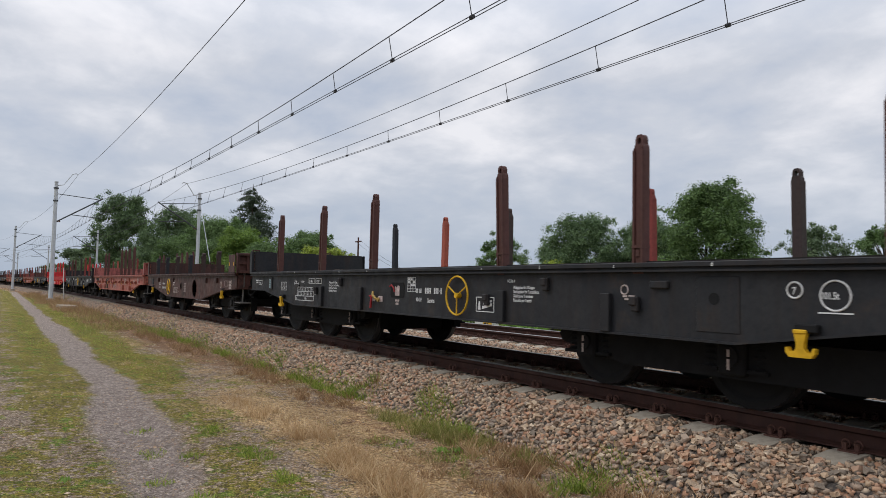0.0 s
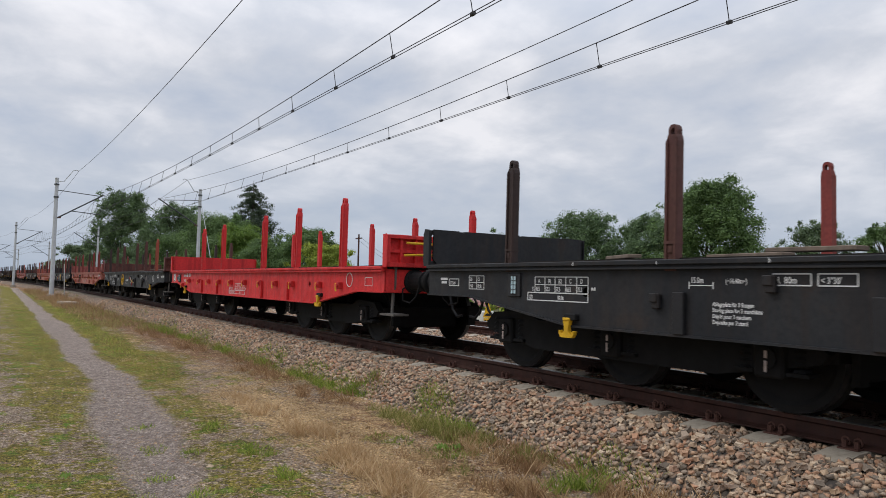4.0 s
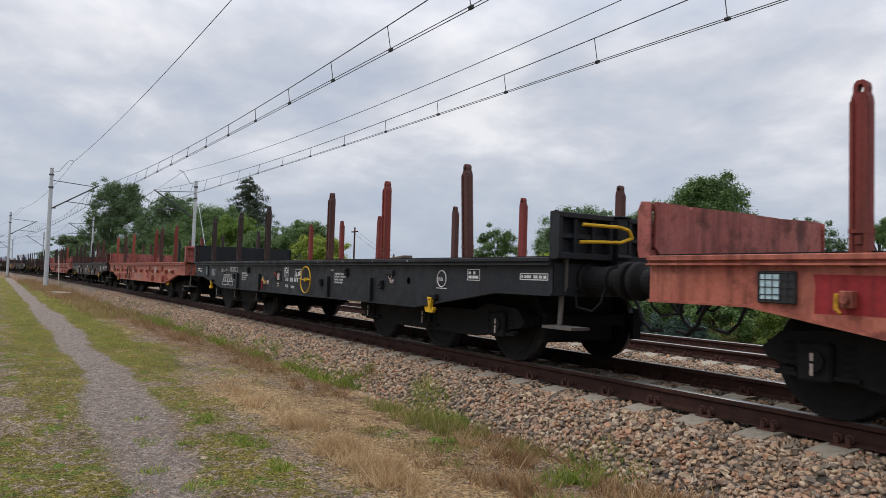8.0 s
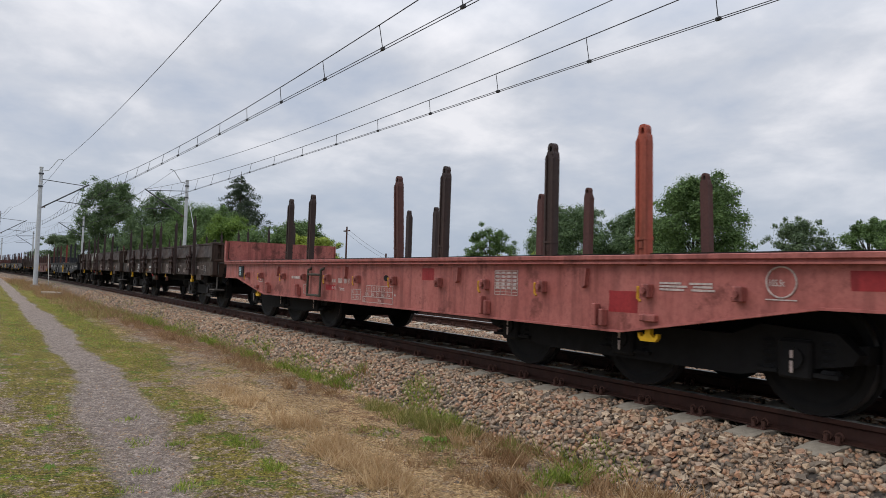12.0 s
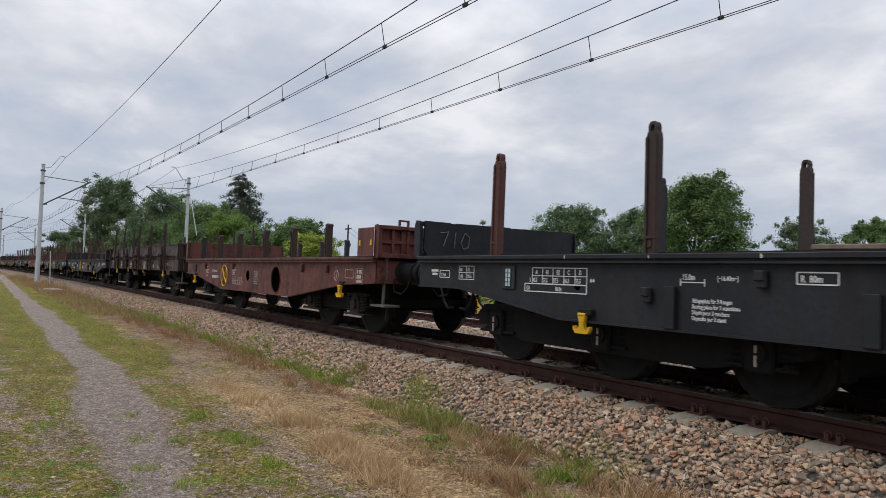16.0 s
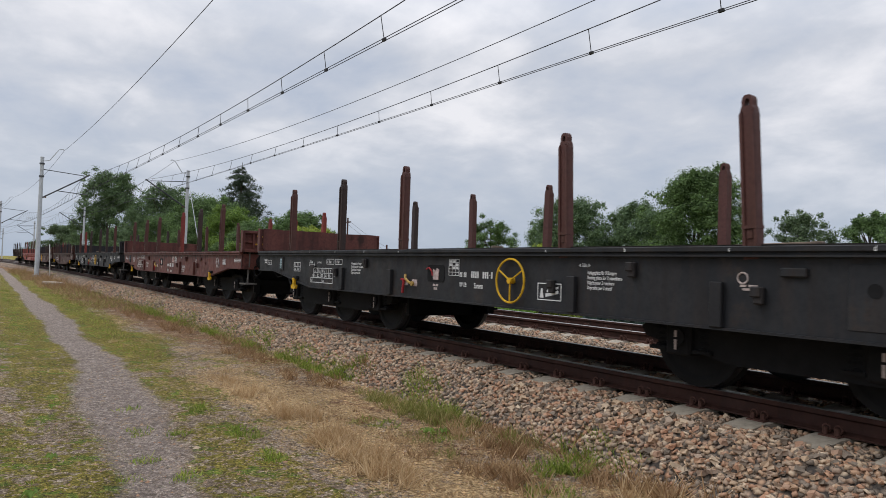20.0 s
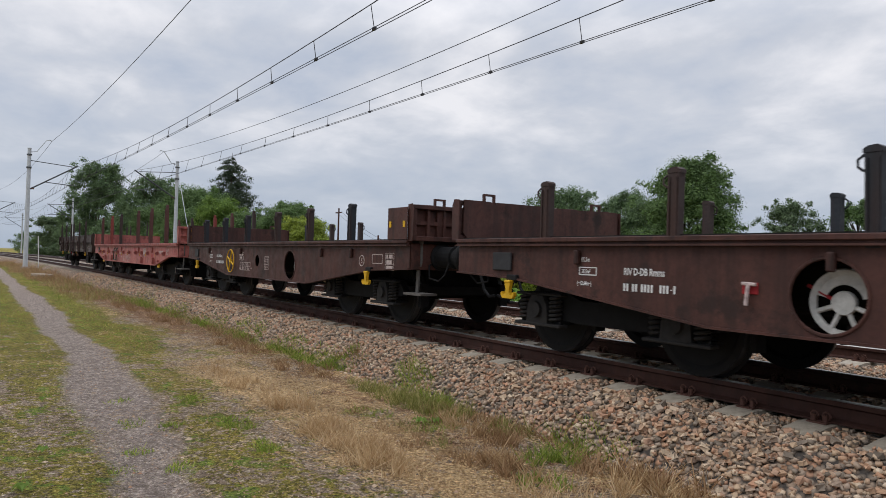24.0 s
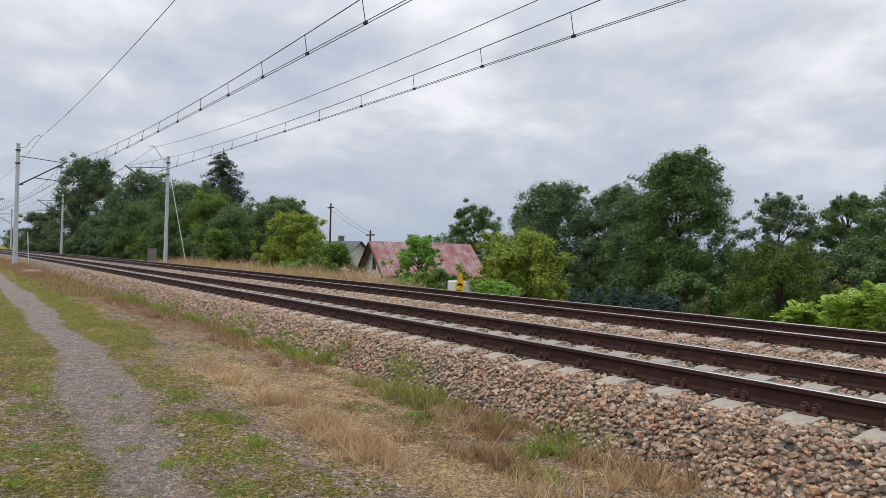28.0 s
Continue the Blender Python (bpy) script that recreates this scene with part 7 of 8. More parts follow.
def thicket(seed, spots, kinds, label, leaf=0.12, per=6500):
    """Undergrowth: one bush a spot (x, y, height, width)."""
    for i, (x, y, h_, wd) in enumerate(spots):
        tree(label, x, y, h_, wd, kinds[i % len(kinds)], per, leaf, seed + i, 0.0, 46, "bush", "bush")


thicket(60, [(-150, 15, 3.6, 7), (-140, 13.5, 2.6, 6), (-119, 15, 2.6, 6), (-111, 14.5, 3.2, 6.5), (-103, 15.0, 2.8, 5), (-188, 13, 5, 9), (-205, 12, 6, 11)], ("dark", "grey", "oak"), "dense green bush along the railway", 0.18)
thicket(70, [(-90, 15.8, 3.0, 4.6), (-79, 16.6, 3.6, 4.6), (-71, 17.2, 4.0, 4.6), (-62, 18.5, 4.4, 4.4), (-57.5, 17.6, 3.4, 3.8)], ("oak", "fresh", "dark"), "leafy garden hedge bush", 0.12)
thicket(80, [(-46, 19.0, 2.0, 3.0), (-39, 20.0, 1.5, 2.0), (-25.2, 17.4, 1.5, 2.2), (-21, 17.2, 1.1, 2.2)], ("bright", "fresh", "fresh"), "low bright bush on the bank", 0.075, 4200)
thicket(90, [(-88, 62, 7, 13), (-74, 64, 7, 12), (-62, 60, 6.5, 11), (-51, 60, 6.0, 10), (-42, 58, 5.5, 9), (-34, 62, 5.0, 9), (-27, 62, 5.0, 8), (-20, 60, 5.0, 8), (-12, 58, 5.5, 9), (-38, 47, 3.6, 6.5), (-30, 42, 3.0, 5), (-46, 46, 4.0, 6), (-24, 46, 3.6, 6), (-27.5, 45, 4.6, 6), (-30.5, 49, 5.0, 6), (-23, 50, 5.0, 7), (-19, 47, 4.2, 6)], ("dark", "oak", "dark"), "dark undergrowth below the tree line", 0.18, 4000)


def frond_mesh(seed):
    """A long feathered leaf: a bent stalk with paired leaflets."""
    rng = np.random.default_rng(seed)
    out = []
    for i in range(13):
        t = (i + 1) / 14
        p = np.array([0.45 * t, 0.0, 0.48 * t - 0.40 * t * t])
        for s in (-1, 1):
            a = np.array([0.25, s * 0.95, -0.25 + 0.1 * rng.normal()])
            a /= np.linalg.norm(a)
            b = np.cross(a, (0, 0, 1))
            ln = 0.15 * (1.15 - abs(t - 0.45))
            out += [p, p + a * ln * 0.5 - b * 0.028, p + a * ln, p + a * ln * 0.5 + b * 0.028]
    return np.array(out)


def walnut_shrub(x, y, h_, seed, n=120):
    """Shrub of long feathered leaves on thin shoots."""
    rng = np.random.default_rng(seed)
    w = thing("feathery_shrub", "bright green shrub with long feathered leaves", "shrub", Matrix.Translation((x, y, ground_z(x, y))))
    base = frond_mesh(seed)
    vs, bm = [], B()
    for i in range(n):
        a, t = rng.uniform(0, 6.28), rng.uniform(0.25, 1.0)
        rr = 0.55 * h_ * math.sqrt(rng.uniform(0, 1)) * (1.15 - 0.6 * t)
        o = Vector((math.cos(a) * rr, math.sin(a) * rr, h_ * t))
        m = Matrix.Translation(o) @ Euler((rng.normal() * 0.25, rng.uniform(-1.0, 0.15), a + rng.normal() * 0.8)).to_matrix().to_4x4()
        m = np.array(m)
        s = rng.uniform(0.55, 1.0)
        vs.append((base * s) @ m[:3, :3].T + m[:3, 3])
        if i % 6 == 0:
            rod(bm, (o.x * 0.3, o.y * 0.3, -0.05), o, 0.012, 0.006, 5)
    part("stem", bm, LEAF["fresh"], w)
    link_mesh("foliage", quads("foliage", np.concatenate(vs), LEAF["frond"]), None, w)


for i, (x, y, h_) in enumerate(((-8.0, 15.3, 0.5), (-7.0, 15.2, 0.8), (-6.2, 15.3, 1.1), (-5.3, 15.4, 1.2), (-4.5, 14.9, 1.15), (-3.6, 15.3, 1.2), (-2.7, 15.0, 1.1))):
    walnut_shrub(x, y, h_, 200 + i)
for i, x in enumerate([-32.5 + 0.52 * q for q in range(24)]):
    rng_ = np.random.default_rng(300 + i)
    w = thing("thuja", "blue-green clipped conifer in a row", "conifer", Matrix.Translation((x, 28 + 0.4 * math.sin(i * 3), ground_z(x, 28))), "row of small conifers")
    hh = 1.95 + 0.5 * rng_.uniform()
    cs = np.array([(rng_.normal() * 0.28 * (1.1 - t), rng_.normal() * 0.28 * (1.1 - t), hh * t) for t in np.linspace(0.08, 0.95, 26)])
    link_mesh("foliage", quads("foliage", leaves(cs, np.linspace(0.62, 0.24, 26), 3200, 0.075, rng_, 1.3), LEAF["thuja"]), None, w)
    part("trunk", rod(B(), (0, 0, -0.2), (0, 0, hh * 0.8), 0.06, 0.02, 6), BARK, w)

# ---- cottage, sheds, poles, sign ----
ROOF = paint("rusted_sheet_roof", (0.30, 0.085, 0.075), (0.13, 0.05, 0.04), 0.5, (0.52, 0.42, 0.40), 0.6)
PLASTER = plain("pale_plaster", (0.62, 0.61, 0.58), 0.9, 0, 0.12, 3)
WOODBROWN = plain("brown_timber", (0.085, 0.04, 0.03), 0.8)
SLATE = plain("grey_roof_sheet", (0.16, 0.16, 0.17), 0.8)
GLASS = plain("dark_pane", (0.03, 0.035, 0.04), 0.15, 0, 0.1, 3, 0)
PLANK = plain("weathered_plank", (0.16, 0.14, 0.12), 0.9, 0, 0.4, 8)


def cottage(x, y, length, depth, eave, ridge, z, turn, roof, wall, label, name="cottage"):
    w = thing(name, label, "house", Matrix.Translation((x, y, z)) @ Matrix.Rotation(radians(turn), 4, "Z"))
    d = depth / 2
    bm = B()
    prof = [(-d, 0), (d, 0), (d, eave), (0, ridge - 0.12), (-d, eave)]
    a = [bm.verts.new((0, q, h_)) for q, h_ in prof]
    b = [bm.verts.new((length, q, h_)) for q, h_ in prof]
    bm.faces.new(a[::-1]), bm.faces.new(b)
    for i in range(5):
        j = (i + 1) % 5
        bm.faces.new((a[i], a[j], b[j], b[i]))
    part("house_wall", bm, wall, w)
    for s in (-1, 1):
        slope = math.atan2(ridge - eave, d)
        run = math.hypot(ridge - eave, d) + 0.45
        r = part("roof_slope", box(B(), -0.45, length + 0.45, -run, 0, 0, 0.06), roof, w, "rusted sheet metal slope")
        r.matrix_basis = pose(0, 0, ridge) @ Matrix.Rotation(0 if s < 0 else math.pi, 4, "Z") @ Matrix.Translation((0 if s < 0 else -length, 0, 0)) @ Matrix.Rotation(slope, 4, "X")
        n = int(length / 0.6)
        for i in range(n + 1):
            q = part("roof_seam", lambda: box(B(), -0.02, 0.02, -run, 0, 0.06, 0.085), roof, r, "", pose(i * length / n, 0, 0), ("seam", run))
    for s in (-1, 1):
        part("bargeboard", tube(B(), [(-0.45, 0, ridge - 0.05), (-0.45, s * (d + 0.35), eave - 0.38)], 0.09, 4), WOODBROWN, w, "dark gable board")
    win = part("window", box(B(), -0.03, 0.02, -0.35, 0.35, eave + 0.1, eave + 1.0), WOODBROWN, w, "brown framed gable window")
    for q in (-0.17, 0.17):
        part("pane", box(B(), -0.04, -0.03, q - 0.13, q + 0.13, eave + 0.18, eave + 0.92), GLASS, win)
    ch = part("chimney", box(B(), length * 0.38, length * 0.38 + 0.5, 0.1, 0.6, ridge - 0.5, ridge + 0.55, 0.02), SLATE, w, "square chimney")
    part("chimney_cap", box(B(), length * 0.38 - 0.05, length * 0.38 + 0.55, 0.05, 0.65, ridge + 0.56, ridge + 0.64), CONCRETE, ch)
    return w


cottage(-43.7, 24.4, 7.3, 5.4, 2.5, 4.6, -2.2, 80, ROOF, PLASTER, "low white cottage with a rusted red metal roof")
cottage(-72.2, 33.8, 6, 4.4, 3.2, 5.0, -2.2, 12, SLATE, PLASTER, "grey-roofed house behind garden trees")
shed = thing("shed", "small grey plank shed among garden trees", "shed", Matrix.Translation((-66, 17.3, ground_z(-66, 17.3))))
for i in range(9):
    part("plank", lambda: box(B(), -0.14, 0.14, -0.02, 0.02, 0, 2.1), PLANK, shed, "", pose(i * 0.30, 0, 0), "shed_plank")
part("roof", box(B(), -0.4, 2.9, -0.3, 2.2, 2.1, 2.2), SLATE, shed)
fence = thing("plank_fence", "dark weathered plank fence beside the railway", "fence", Matrix.Translation((-71, 14.6, ground_z(-71, 14.6))))
for i in range(16):
    part("board", lambda: box(B(), -0.09, 0.09, -0.015, 0.015, 0, 1.5), PLANK, fence, "", pose(i * 0.24, 0, 0.05 * math.sin(i * 5)), "fence_board")
for x, y, h_, r in ((-54.6, 30, 5.4, 0.11), (-65.0, 31, 7.3, 0.12)):
    p = thing("utility_pole", "dark wooden utility pole with a crossarm", "pole", Matrix.Translation((x, y, ground_z(x, y))))
    part("pole", rod(B(), (0, 0, -0.5), (0, 0, h_), r, r * 0.7, 8), WOODBROWN, p)
    part("crossarm", box(B(), -0.7, 0.7, -0.05, 0.05, h_ - 0.5, h_ - 0.38), WOODBROWN, p)
line = B()
for k in (-0.6, 0.6):
    pts = [Vector((-54.6 - 10.4 * t + k, 30 + t, ground_z(-54.6, 30) * (1 - t) + ground_z(-65, 31) * t + 5.0 + 1.9 * t - 0.6 * t * (1 - t))) for t in (0, 0.2, 0.4, 0.6, 0.8, 1.0)]
    tube(line, pts, 0.012, 5)
tagged(part("power_line", line, WIRE), "two thin wires slung between wooden poles", "power line", kind="structure")
sign = thing("warning_sign", "yellow triangular railway board over a yellow plate", "sign", on_track(-18.5, 7.45, ground_z(-18.5, 13.6)))
part("post", rod(B(), (0, 0.03, -0.3), (0, 0.03, 0.95), 0.03, seg=8), STEPM, sign)
part("triangle_board", prism(B(), [(-0.27, 0.48), (0.27, 0.48), (0.03, 0.98), (-0.03, 0.98)], -0.012, 0.0), YELLOW, sign, "orange-yellow triangle")
part("black_mark", prism(B(), [(-0.18, 0.54), (0.18, 0.54), (0.10, 0.60), (0.0, 0.63), (-0.10, 0.60)], -0.018, -0.013), GEAR, sign, "black hump mark")
part("number_plate", box(B(), -0.23, 0.23, -0.012, 0.0, 0.22, 0.46), YELLOW, sign, "yellow plate with black figures")
part("figures", box(box(box(B(), -0.17, -0.08, -0.016, -0.0125, 0.28, 0.40), -0.04, 0.05, -0.016, -0.0125, 0.28, 0.40), 0.08, 0.18, -0.016, -0.0125, 0.28, 0.36), GEAR, sign)
tank = thing("white_tank", "whitewashed low block beside the bank", "block", Matrix.Translation((-23.6, 17.2, ground_z(-23.6, 17.2))))
part("body", box(B(), -0.30, 0.30, -0.3, 0.3, -0.2, 0.50 - ground_z(-23.6, 17.2), 0.04), PLASTER, tank)
slab = thing("concrete_slab", "low weathered concrete slab in the grass", "slab", Matrix.Translation((-42.4, 3.0, 0.0)) @ Matrix.Rotation(0.1, 4, "Z"))
part("top", box(B(), -1.1, 1.1, -0.35, 0.35, 0.08, 0.22, 0.02), CONCRETE, slab)
part("base", box(B(), -0.8, 0.8, -0.3, 0.3, -0.1, 0.08), CONCRETE, slab)

# ---- grass and weeds ----
BLADE = {
    "dry": leafy("dry_grass", (0.34, 0.21, 0.10), (0.58, 0.41, 0.22), (0.74, 0.58, 0.37)),
    "rusty": leafy("reddish_dry_grass", (0.20, 0.11, 0.05), (0.40, 0.25, 0.13), (0.56, 0.40, 0.23)),
    "green": leafy("green_grass", (0.10, 0.15, 0.018), (0.28, 0.37, 0.055), (0.52, 0.48, 0.14)),
    "olive": leafy("olive_grass", (0.13, 0.135, 0.030), (0.31, 0.30, 0.085), (0.56, 0.45, 0.20)),
}


def blades(name, label, spots, kind, seed, width=0.006):
    """Grass blades; spots: (x, y, reach in x, reach in y, number, height)."""
    rng = np.random.default_rng(seed)
    out = []
    for x, y, rx, ry, n, h_ in spots:
        a, r = rng.uniform(0, 6.283, n), np.sqrt(rng.uniform(0, 1, n))
        px_, py_ = x + np.cos(a) * r * rx, y + np.sin(a) * r * ry
        pz = np.array([max(ground_z(p, q), bed_z(q - bend(p) - AXIS) - 0.03) for p, q in zip(px_, py_)])
        base = np.stack([px_, py_, pz - 0.01], 1)
        lean = rng.normal(0, 0.62, (n, 2))
        hh = 0.86 * h_ * rng.uniform(0.25, 1.15, n) * (1.1 - 0.45 * r)
        tip = base + np.stack([lean[:, 0] * hh, lean[:, 1] * hh, hh], 1)
        t = rng.uniform(0, 6.283, n)
        side = np.stack([np.cos(t), np.sin(t), 0 * t], 1) * width * (0.7 + 0.6 * rng.uniform(0, 1, (n, 1)))
        out.append(np.stack([base - side, base + side, tip + side * 0.25, tip - side * 0.25], 1).reshape(-1, 3))
    return tagged(new(name, quads(name, np.concatenate(out), BLADE[kind])), label, "grass", kind="stuff")


def scatter(x0, x1, y0, y1, n, rule, seed, reach, per, h_):
    rng = np.random.default_rng(seed)
    out = []
    while len(out) < n:
        x, y = rng.uniform(x0, x1), rng.uniform(y0, y1)
        if rule(x, y):
            out.append((x, y, reach * rng.uniform(0.5, 1.4), reach * rng.uniform(0.5, 1.4), max(4, int(per * rng.uniform(0.4, 1.5))), h_ * rng.uniform(0.6, 1.4)))
    return out


def off_path(x, y):
    return abs(y - path_y(x)) > 0.30 and noise.noise((x * 0.8, y * 0.8, 5)) > -0.15


def dry_zone(x, y):
    return y > 1.9 and noise.noise((x * 0.55, y * 0.7, 21)) > 0.05


def bunch(x, y, rx, ry, n, per, h_, seed):
    """Small tufts spread over a patch."""
    rng = np.random.default_rng(seed)
    out = []
    for i in range(n):
        a, r = rng.uniform(0, 6.283), math.sqrt(rng.uniform(0, 1))
        q = rng.uniform(0.05, 0.13)
        out.append((x + math.cos(a) * r * rx, y + math.sin(a) * r * ry, q, q, int(per * rng.uniform(0.5, 1.4)), h_ * rng.uniform(0.6, 1.3)))
    return out


def patches(rows, seed):
    return [t for i, (x, y, rx, ry, n, per, h_) in enumerate(rows) for t in bunch(x, y, rx, ry, n, per, h_, seed + i)]


blades("dry_grass", "tufts of straw-coloured dry grass", patches([(-9.2, 2.7, 0.5, 0.2, 14, 34, 0.16), (-8.0, 2.75, 0.6, 0.2, 15, 34, 0.16), (-6.9, 2.8, 0.45, 0.2, 20, 36, 0.19), (-5.6, 2.7, 0.55, 0.2, 24, 36, 0.19), (-4.8, 2.65, 0.5, 0.22, 24, 36, 0.19), (-4.35, 3.5, 0.25, 0.18, 10, 34, 0.18), (-3.5, 3.35, 0.4, 0.25, 14, 34, 0.2), (-3.2, 3.95, 0.3, 0.25, 9, 34, 0.2), (-5.2, 3.85, 0.3, 0.15, 7, 30, 0.18)], 610) + scatter(-15, 0.5, 1.8, 4.4, 230, dry_zone, 41, 0.11, 16, 0.06), "dry", 401, 0.0048)
blades("reddish_grass", "reddish-brown withered weeds by the ballast", patches([(-9.2, 3.85, 0.9, 0.35, 26, 30, 0.13), (-11.5, 3.8, 1.1, 0.3, 26, 30, 0.15), (-5.6, 4.0, 0.6, 0.25, 14, 26, 0.12), (-8.8, 4.5, 0.7, 0.15, 14, 30, 0.16), (-13.6, 4.2, 1.4, 0.3, 26, 34, 0.17), (-3.2, 4.2, 0.4, 0.25, 14, 30, 0.2), (-4.15, 3.36, 0.25, 0.12, 12, 34, 0.15), (-4.75, 3.9, 0.3, 0.15, 12, 34, 0.15), (-4.6, 4.35, 0.4, 0.15, 12, 34, 0.14), (-3.75, 4.1, 0.3, 0.2, 14, 34, 0.16), (-5.3, 4.25, 0.4, 0.12, 12, 34, 0.12), (-4.9, 3.2, 0.5, 0.2, 10, 24, 0.1), (-6.2, 3.3, 0.9, 0.2, 14, 20, 0.07), (-17, 3.9, 1.6, 0.5, 34, 34, 0.18), (-21, 3.8, 2.0, 0.5, 36, 34, 0.2)], 640) + [(x, 3.5 + bend(x) + 0.3 * math.sin(x), 1.9, 0.9, 420 if x > -36 else 640, 0.27 if x > -36 else 0.55) for x in (-25, -28, -31, -34, -37, -40, -44, -48, -52, -56, -60, -66, -72, -80)], "rusty", 402, 0.0065)
blades("green_grass", "fresh green grass tufts along the ballast", patches([(-9.7, 4.30, 0.75, 0.24, 46, 44, 0.15), (-10.9, 4.35, 0.7, 0.22, 36, 44, 0.15), (-8.9, 4.40, 0.4, 0.18, 22, 44, 0.16), (-7.3, 4.45, 0.35, 0.18, 14, 42, 0.20), (-6.9, 4.42, 0.3, 0.16, 10, 38, 0.18), (-6.4, 4.2, 0.4, 0.18, 12, 36, 0.18), (-4.05, 3.85, 0.26, 0.15, 9, 26, 0.20), (-4.30, 4.38, 0.30, 0.16, 9, 28, 0.20), (-4.0, 4.35, 0.3, 0.15, 12, 34, 0.19), (-3.75, 3.45, 0.25, 0.12, 8, 30, 0.12), (-5.4, 3.6, 0.3, 0.14, 8, 30, 0.08), (-6.2, 3.35, 0.4, 0.14, 8, 28, 0.06), (-13.2, 4.40, 0.9, 0.24, 38, 44, 0.16), (-15.5, 4.35, 1.2, 0.24, 40, 44, 0.17), (-18.5, 4.25, 1.6, 0.3, 46, 46, 0.18), (-22, 4.15, 1.8, 0.3, 46, 46, 0.2), (-7.6, 1.9, 0.25, 0.1, 7, 42, 0.075), (-6.4, 2.05, 0.35, 0.12, 10, 42, 0.075), (-5.6, 2.0, 0.3, 0.12, 9, 42, 0.075), (-8.1, 1.35, 0.1, 0.06, 3, 36, 0.06), (-7.0, 1.25, 0.15, 0.06, 4, 36, 0.06), (-6.7, 1.55, 0.12, 0.06, 4, 36, 0.06), (-6.0, 1.1, 0.12, 0.06, 4, 36, 0.06), (-5.5, 0.95, 0.1, 0.06, 3, 36, 0.06), (-5.3, 1.3, 0.12, 0.06, 4, 36, 0.06)], 670) + scatter(-14, 0, 0.2, 1.0, 26, lambda x, y: True, 48, 0.06, 20, 0.035) + [(x, path_y(x) + 0.80, 1.6, 0.36, 420, 0.07) for x in (-13, -16, -19, -22, -25, -28, -32, -36, -40)] + [(x, path_y(x) - 0.75, 1.7, 0.3, 300, 0.06) for x in (-16, -19, -22, -25, -28, -32, -36)], "green", 403, 0.0058)
blades("olive_grass", "thin mixed grass on the trodden verge", patches([(-6.5, 3.95, 0.55, 0.28, 26, 36, 0.2), (-5.9, 4.05, 0.45, 0.25, 22, 34, 0.2), (-7.4, 3.95, 0.5, 0.28, 18, 32, 0.17), (-4.9, 4.2, 0.25, 0.2, 8, 32, 0.18), (-5.2, 3.4, 0.5, 0.15, 12, 26, 0.07)], 700) + scatter(-16, 0.5, -1.6, 4.2, 420, off_path, 43, 0.13, 20, 0.03), "olive", 404, 0.0045)
blades("olive_grass", "tangled green and straw grass along the far ballast edge", [(x, 3.7 + bend(x) + 0.5 * math.sin(x * 1.3), 1.7, 0.7, 420, 0.26) for x in np.arange(-80, -21, 2.6)] + [(x, 4.25 + bend(x), 1.3, 0.22, 200, 0.18) for x in np.arange(-26, -10, 1.9)], "olive", 407, 0.0075)


def litter(name, label, n, material, seed, length, width, rule):
    """Dead stalks and crumbs lying flat on the ground."""
    rng = np.random.default_rng(seed)
    x, y = -15 + 15.5 * rng.uniform(0, 1, n) ** 0.7, rng.uniform(-2.3, 4.4, n)
    keep = [i for i in range(n) if rule(x[i], y[i])]
    x, y = x[keep], y[keep]
    n = len(x)
    z = np.array([ground_z(p, q) for p, q in zip(x, y)]) + 0.006
    a = rng.uniform(0, 6.283, n)
    ln, wd = length * rng.uniform(0.4, 1.4, n), width * rng.uniform(0.6, 1.5, n)
    u = np.stack([np.cos(a) * ln, np.sin(a) * ln, rng.normal(0, 0.12, n) * ln], 1)
    v = np.stack([-np.sin(a) * wd, np.cos(a) * wd, 0.3 * wd], 1)
    c = np.stack([x, y, z], 1)
    return tagged(new(name, quads(name, np.stack([c - u - v, c + u - v, c + u + v, c - u + v], 1).reshape(-1, 3), material)), label, "litter", kind="stuff")


litter("straw_litter", "dead straw lying flat on the verge", 26000, BLADE["dry"], 801, 0.026, 0.0015, lambda x, y: y > 1.6 or noise.noise((x, y, 2)) > 0.25)
litter("dead_stalks", "dark dead stalks lying on the verge", 9000, BLADE["rusty"], 802, 0.030, 0.0017, lambda x, y: y > 1.9)


def pebbles(n, seed):
    rng = np.random.default_rng(seed)
    base = np.array([(1, 0, 0), (-1, 0, 0), (0, 1, 0), (0, -1, 0), (0, 0, 1), (0, 0, -1)], float)
    tri = np.array([(0, 2, 4), (2, 1, 4), (1, 3, 4), (3, 0, 4), (2, 0, 5), (1, 2, 5), (3, 1, 5), (0, 3, 5)])
    x, y = -13 + 13.5 * rng.uniform(0, 1, n) ** 0.6, rng.uniform(-2.3, 4.5, n)
    z = np.array([ground_z(p, q) for p, q in zip(x, y)])
    s = 0.007 * rng.lognormal(0, 0.45, (n, 1, 1)) * rng.uniform(0.6, 1.3, (n, 6, 1)) * np.array([1, 1, 0.6])
    v = base[None] * s + np.stack([x, y, z + 0.002], 1)[:, None]
    f = (tri[None] + (np.arange(n) * 6)[:, None, None]).reshape(-1, 3)
    return tagged(new("pebbles", shell("pebbles", v.reshape(-1, 3), f, STONE)), "small grey pebbles in the trodden soil", "pebbles", kind="stuff")


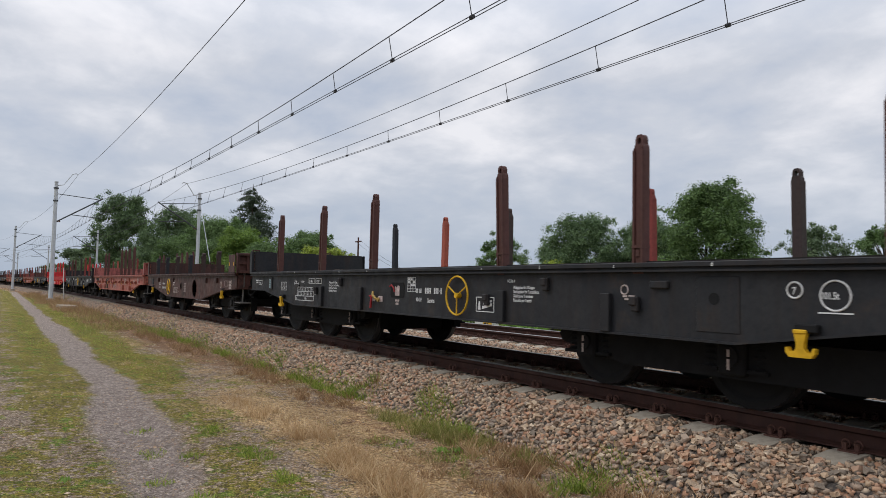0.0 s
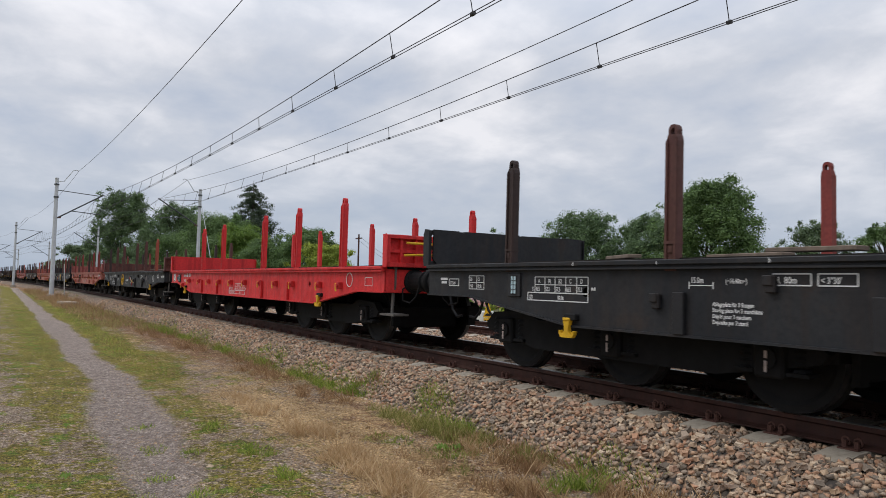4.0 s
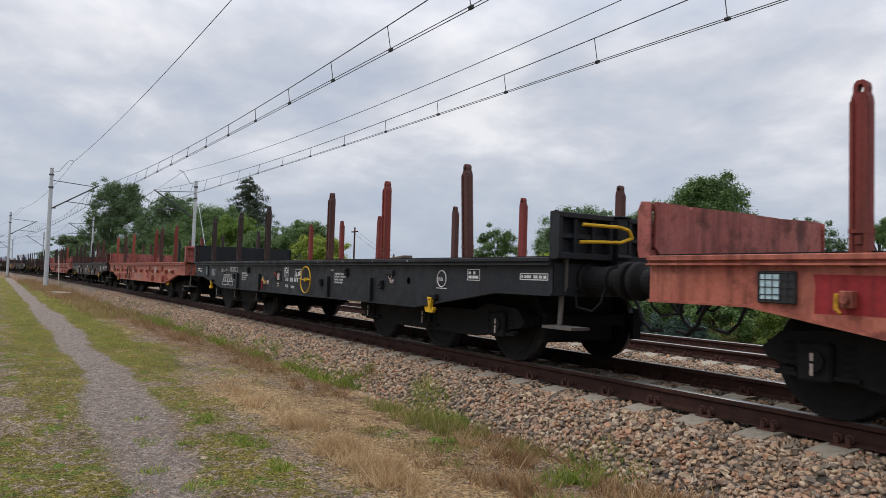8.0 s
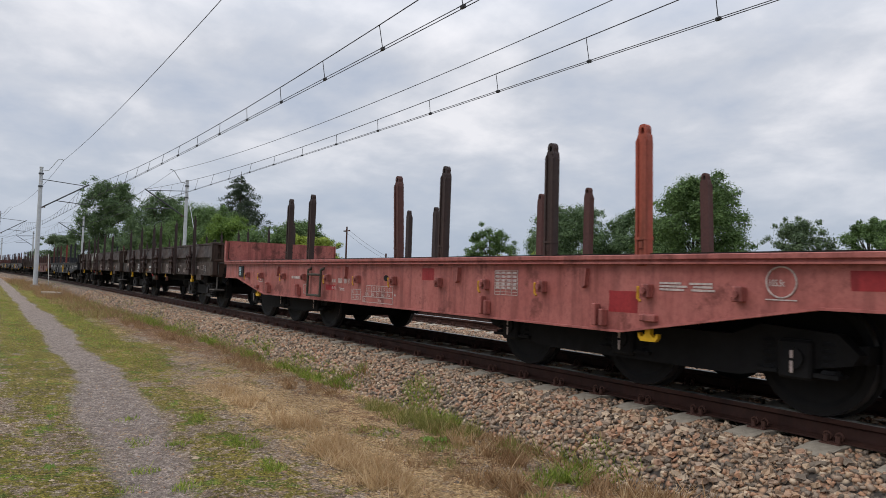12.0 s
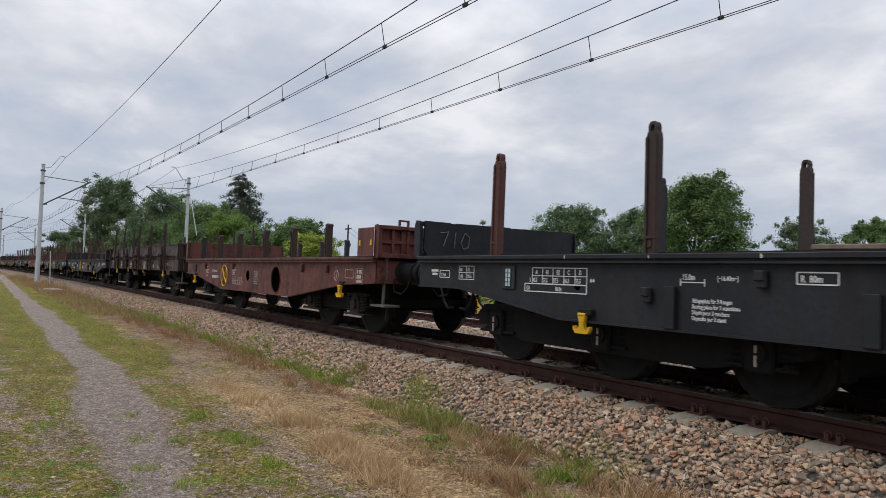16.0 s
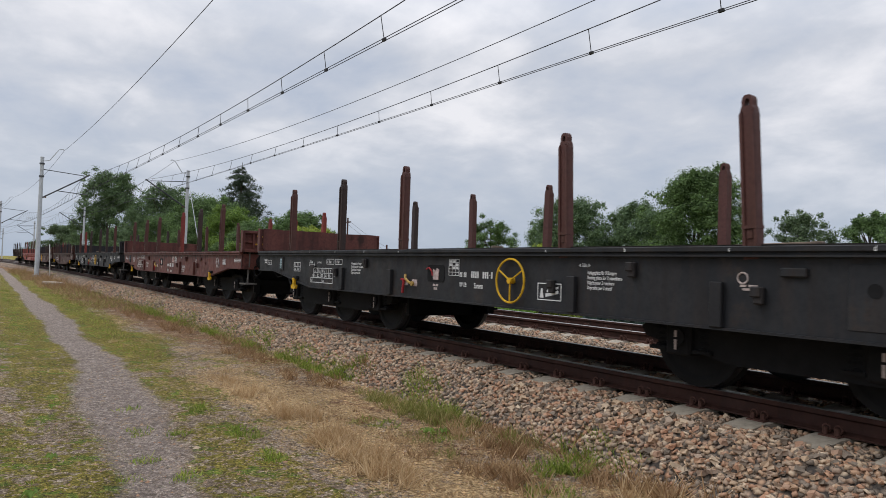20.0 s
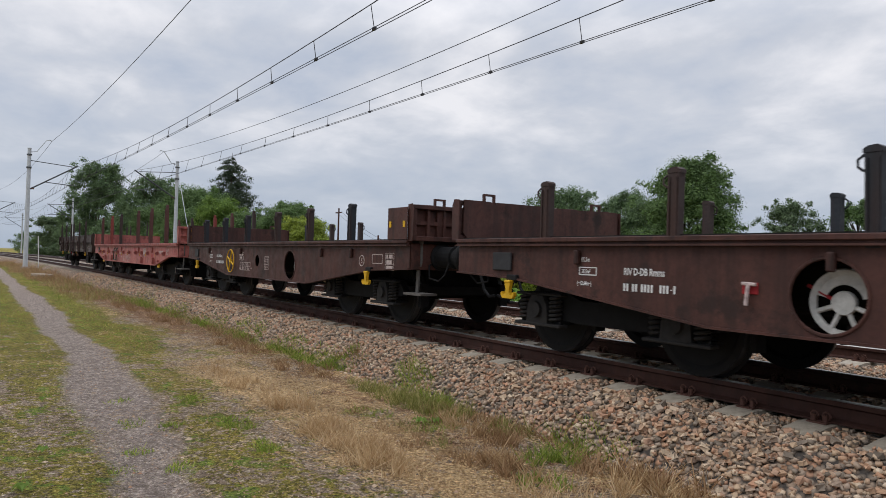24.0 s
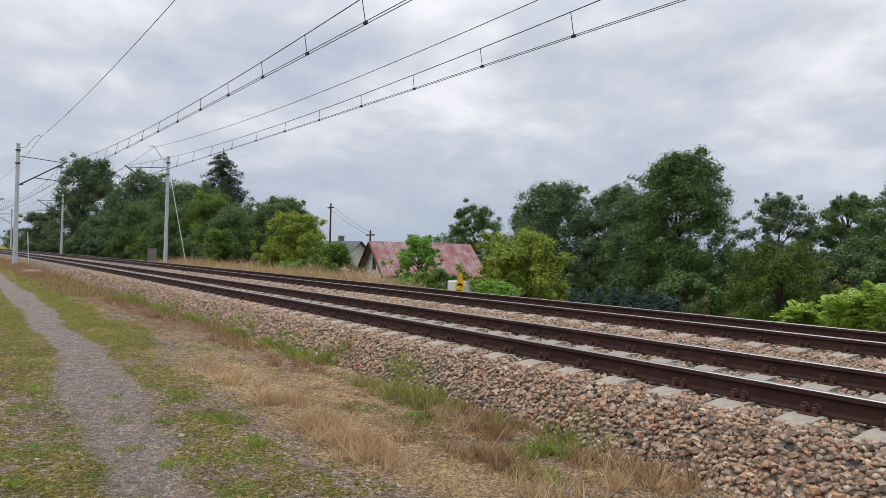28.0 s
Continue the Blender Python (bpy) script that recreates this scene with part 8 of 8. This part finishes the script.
pebbles(15000, 803)
blades("far_grass", "tall pale grass on the far verge", [(x, 13.8 + bend(x) + 0.5 * math.sin(x * 2.3), 1.6, 0.8, 520, (0.45 if x < -58 else 1.05) * (1 + 0.25 * math.sin(x * 0.9))) for x in np.arange(-100, -22, 1.7)], "dry", 405, 0.016)
blades("far_grass", "green weeds on the far verge", [(x, 13.9 + bend(x) + 0.6 * math.sin(x * 1.7), 1.3, 0.8, 380, 0.6 if x < -24 else 0.34) for x in np.arange(-52, 4, 1.5)], "green", 406, 0.016)


def weed(x, y, r, seed):
    """Low broad-leaved rosette."""
    rng = np.random.default_rng(seed)
    z = ground_z(x, y)
    w = thing("broadleaf_weed", "small broad-leaved green weed in the gravel", "weed", Matrix.Translation((x, y, z)))
    for i in range(7):
        a = i * 0.9 + rng.uniform(-0.2, 0.2)
        ln = r * rng.uniform(0.7, 1.1)
        v = [(0, 0, 0.01), (ln * .45, -ln * .2, .04 + .3 * r * rng.uniform()), (ln, 0, .02), (ln * .45, ln * .2, .05 + .25 * r * rng.uniform())]
        ob = link_mesh("leaf", shell("leaf", v, [(0, 1, 2, 3)], LEAF["fresh"]), None, w)
        ob.matrix_basis = pose(0, 0, 0, 0, 0, math.degrees(a))


for i, (x, y, r) in enumerate(((-5.58, 3.57, 0.09), (-5.5, 3.7, 0.07), (-6.15, 0.48, 0.075), (-5.2, 0.3, 0.08), (-9.0, 4.62, 0.16), (-9.3, 4.6, 0.14), (-8.2, 0.62, 0.05), (-4.6, 0.8, 0.05))):
    weed(x, y, r, 500 + i)

marker = thing("marker_post", "thin white leaning post beside the mast", "post", Matrix.Translation((-57.9, 3.85, ground_z(-57.9, 3.85))))
part("post", rod(B(), (0, 0, -0.2), (0.1, -0.12, 2.5), 0.035, 0.03, 8), PLASTER, marker)
top_stones(300, -6.2, -1.8, -1.88, -1.28, 77)

# ---- motion ----


def motions():
    """The whole train runs at one speed along the curve; wheels turn while they pass near by."""
    beats = [0.0, 1 / 30] + [0.5 * i for i in range(1, 56)] + [28.0 - 1 / 30, 28.0]
    for w, rear, length in WAGONS:
        rows = []
        for t in beats:
            a = rear + SPEED * t
            p, q = on_track(a, 0).translation, on_track(a + length, 0).translation
            rows.append((t, Matrix.Translation(p) @ Matrix.Rotation(math.atan2(q.y - p.y, q.x - p.x), 4, "Z")))
        walk(w, rows)
    beat = 1.35 * 0.462 / SPEED
    for ws, w, x in WHEELS:
        rear = next(r for k, r, _ in WAGONS if k is w)
        t0 = max(0.0, (-62 - rear - x) / SPEED)
        t1 = min(28.0, max(t0 + 0.3, (9 - rear - x) / SPEED))
        times = [t0]
        while times[-1] + 2 * beat < t1:
            times.append(times[-1] + beat)
        rows = [] if t0 == 0 else [(0.0, 0.0)]
        rows += [(t, (t - t0) * SPEED / 0.462) for t in times]
        rows.append((28.0, rows[-1][1]))
        walk(ws, [(t, Matrix.Translation((x, 0, 0.462)) @ Matrix.Rotation(a, 4, "Y")) for t, a in rows])


motions()
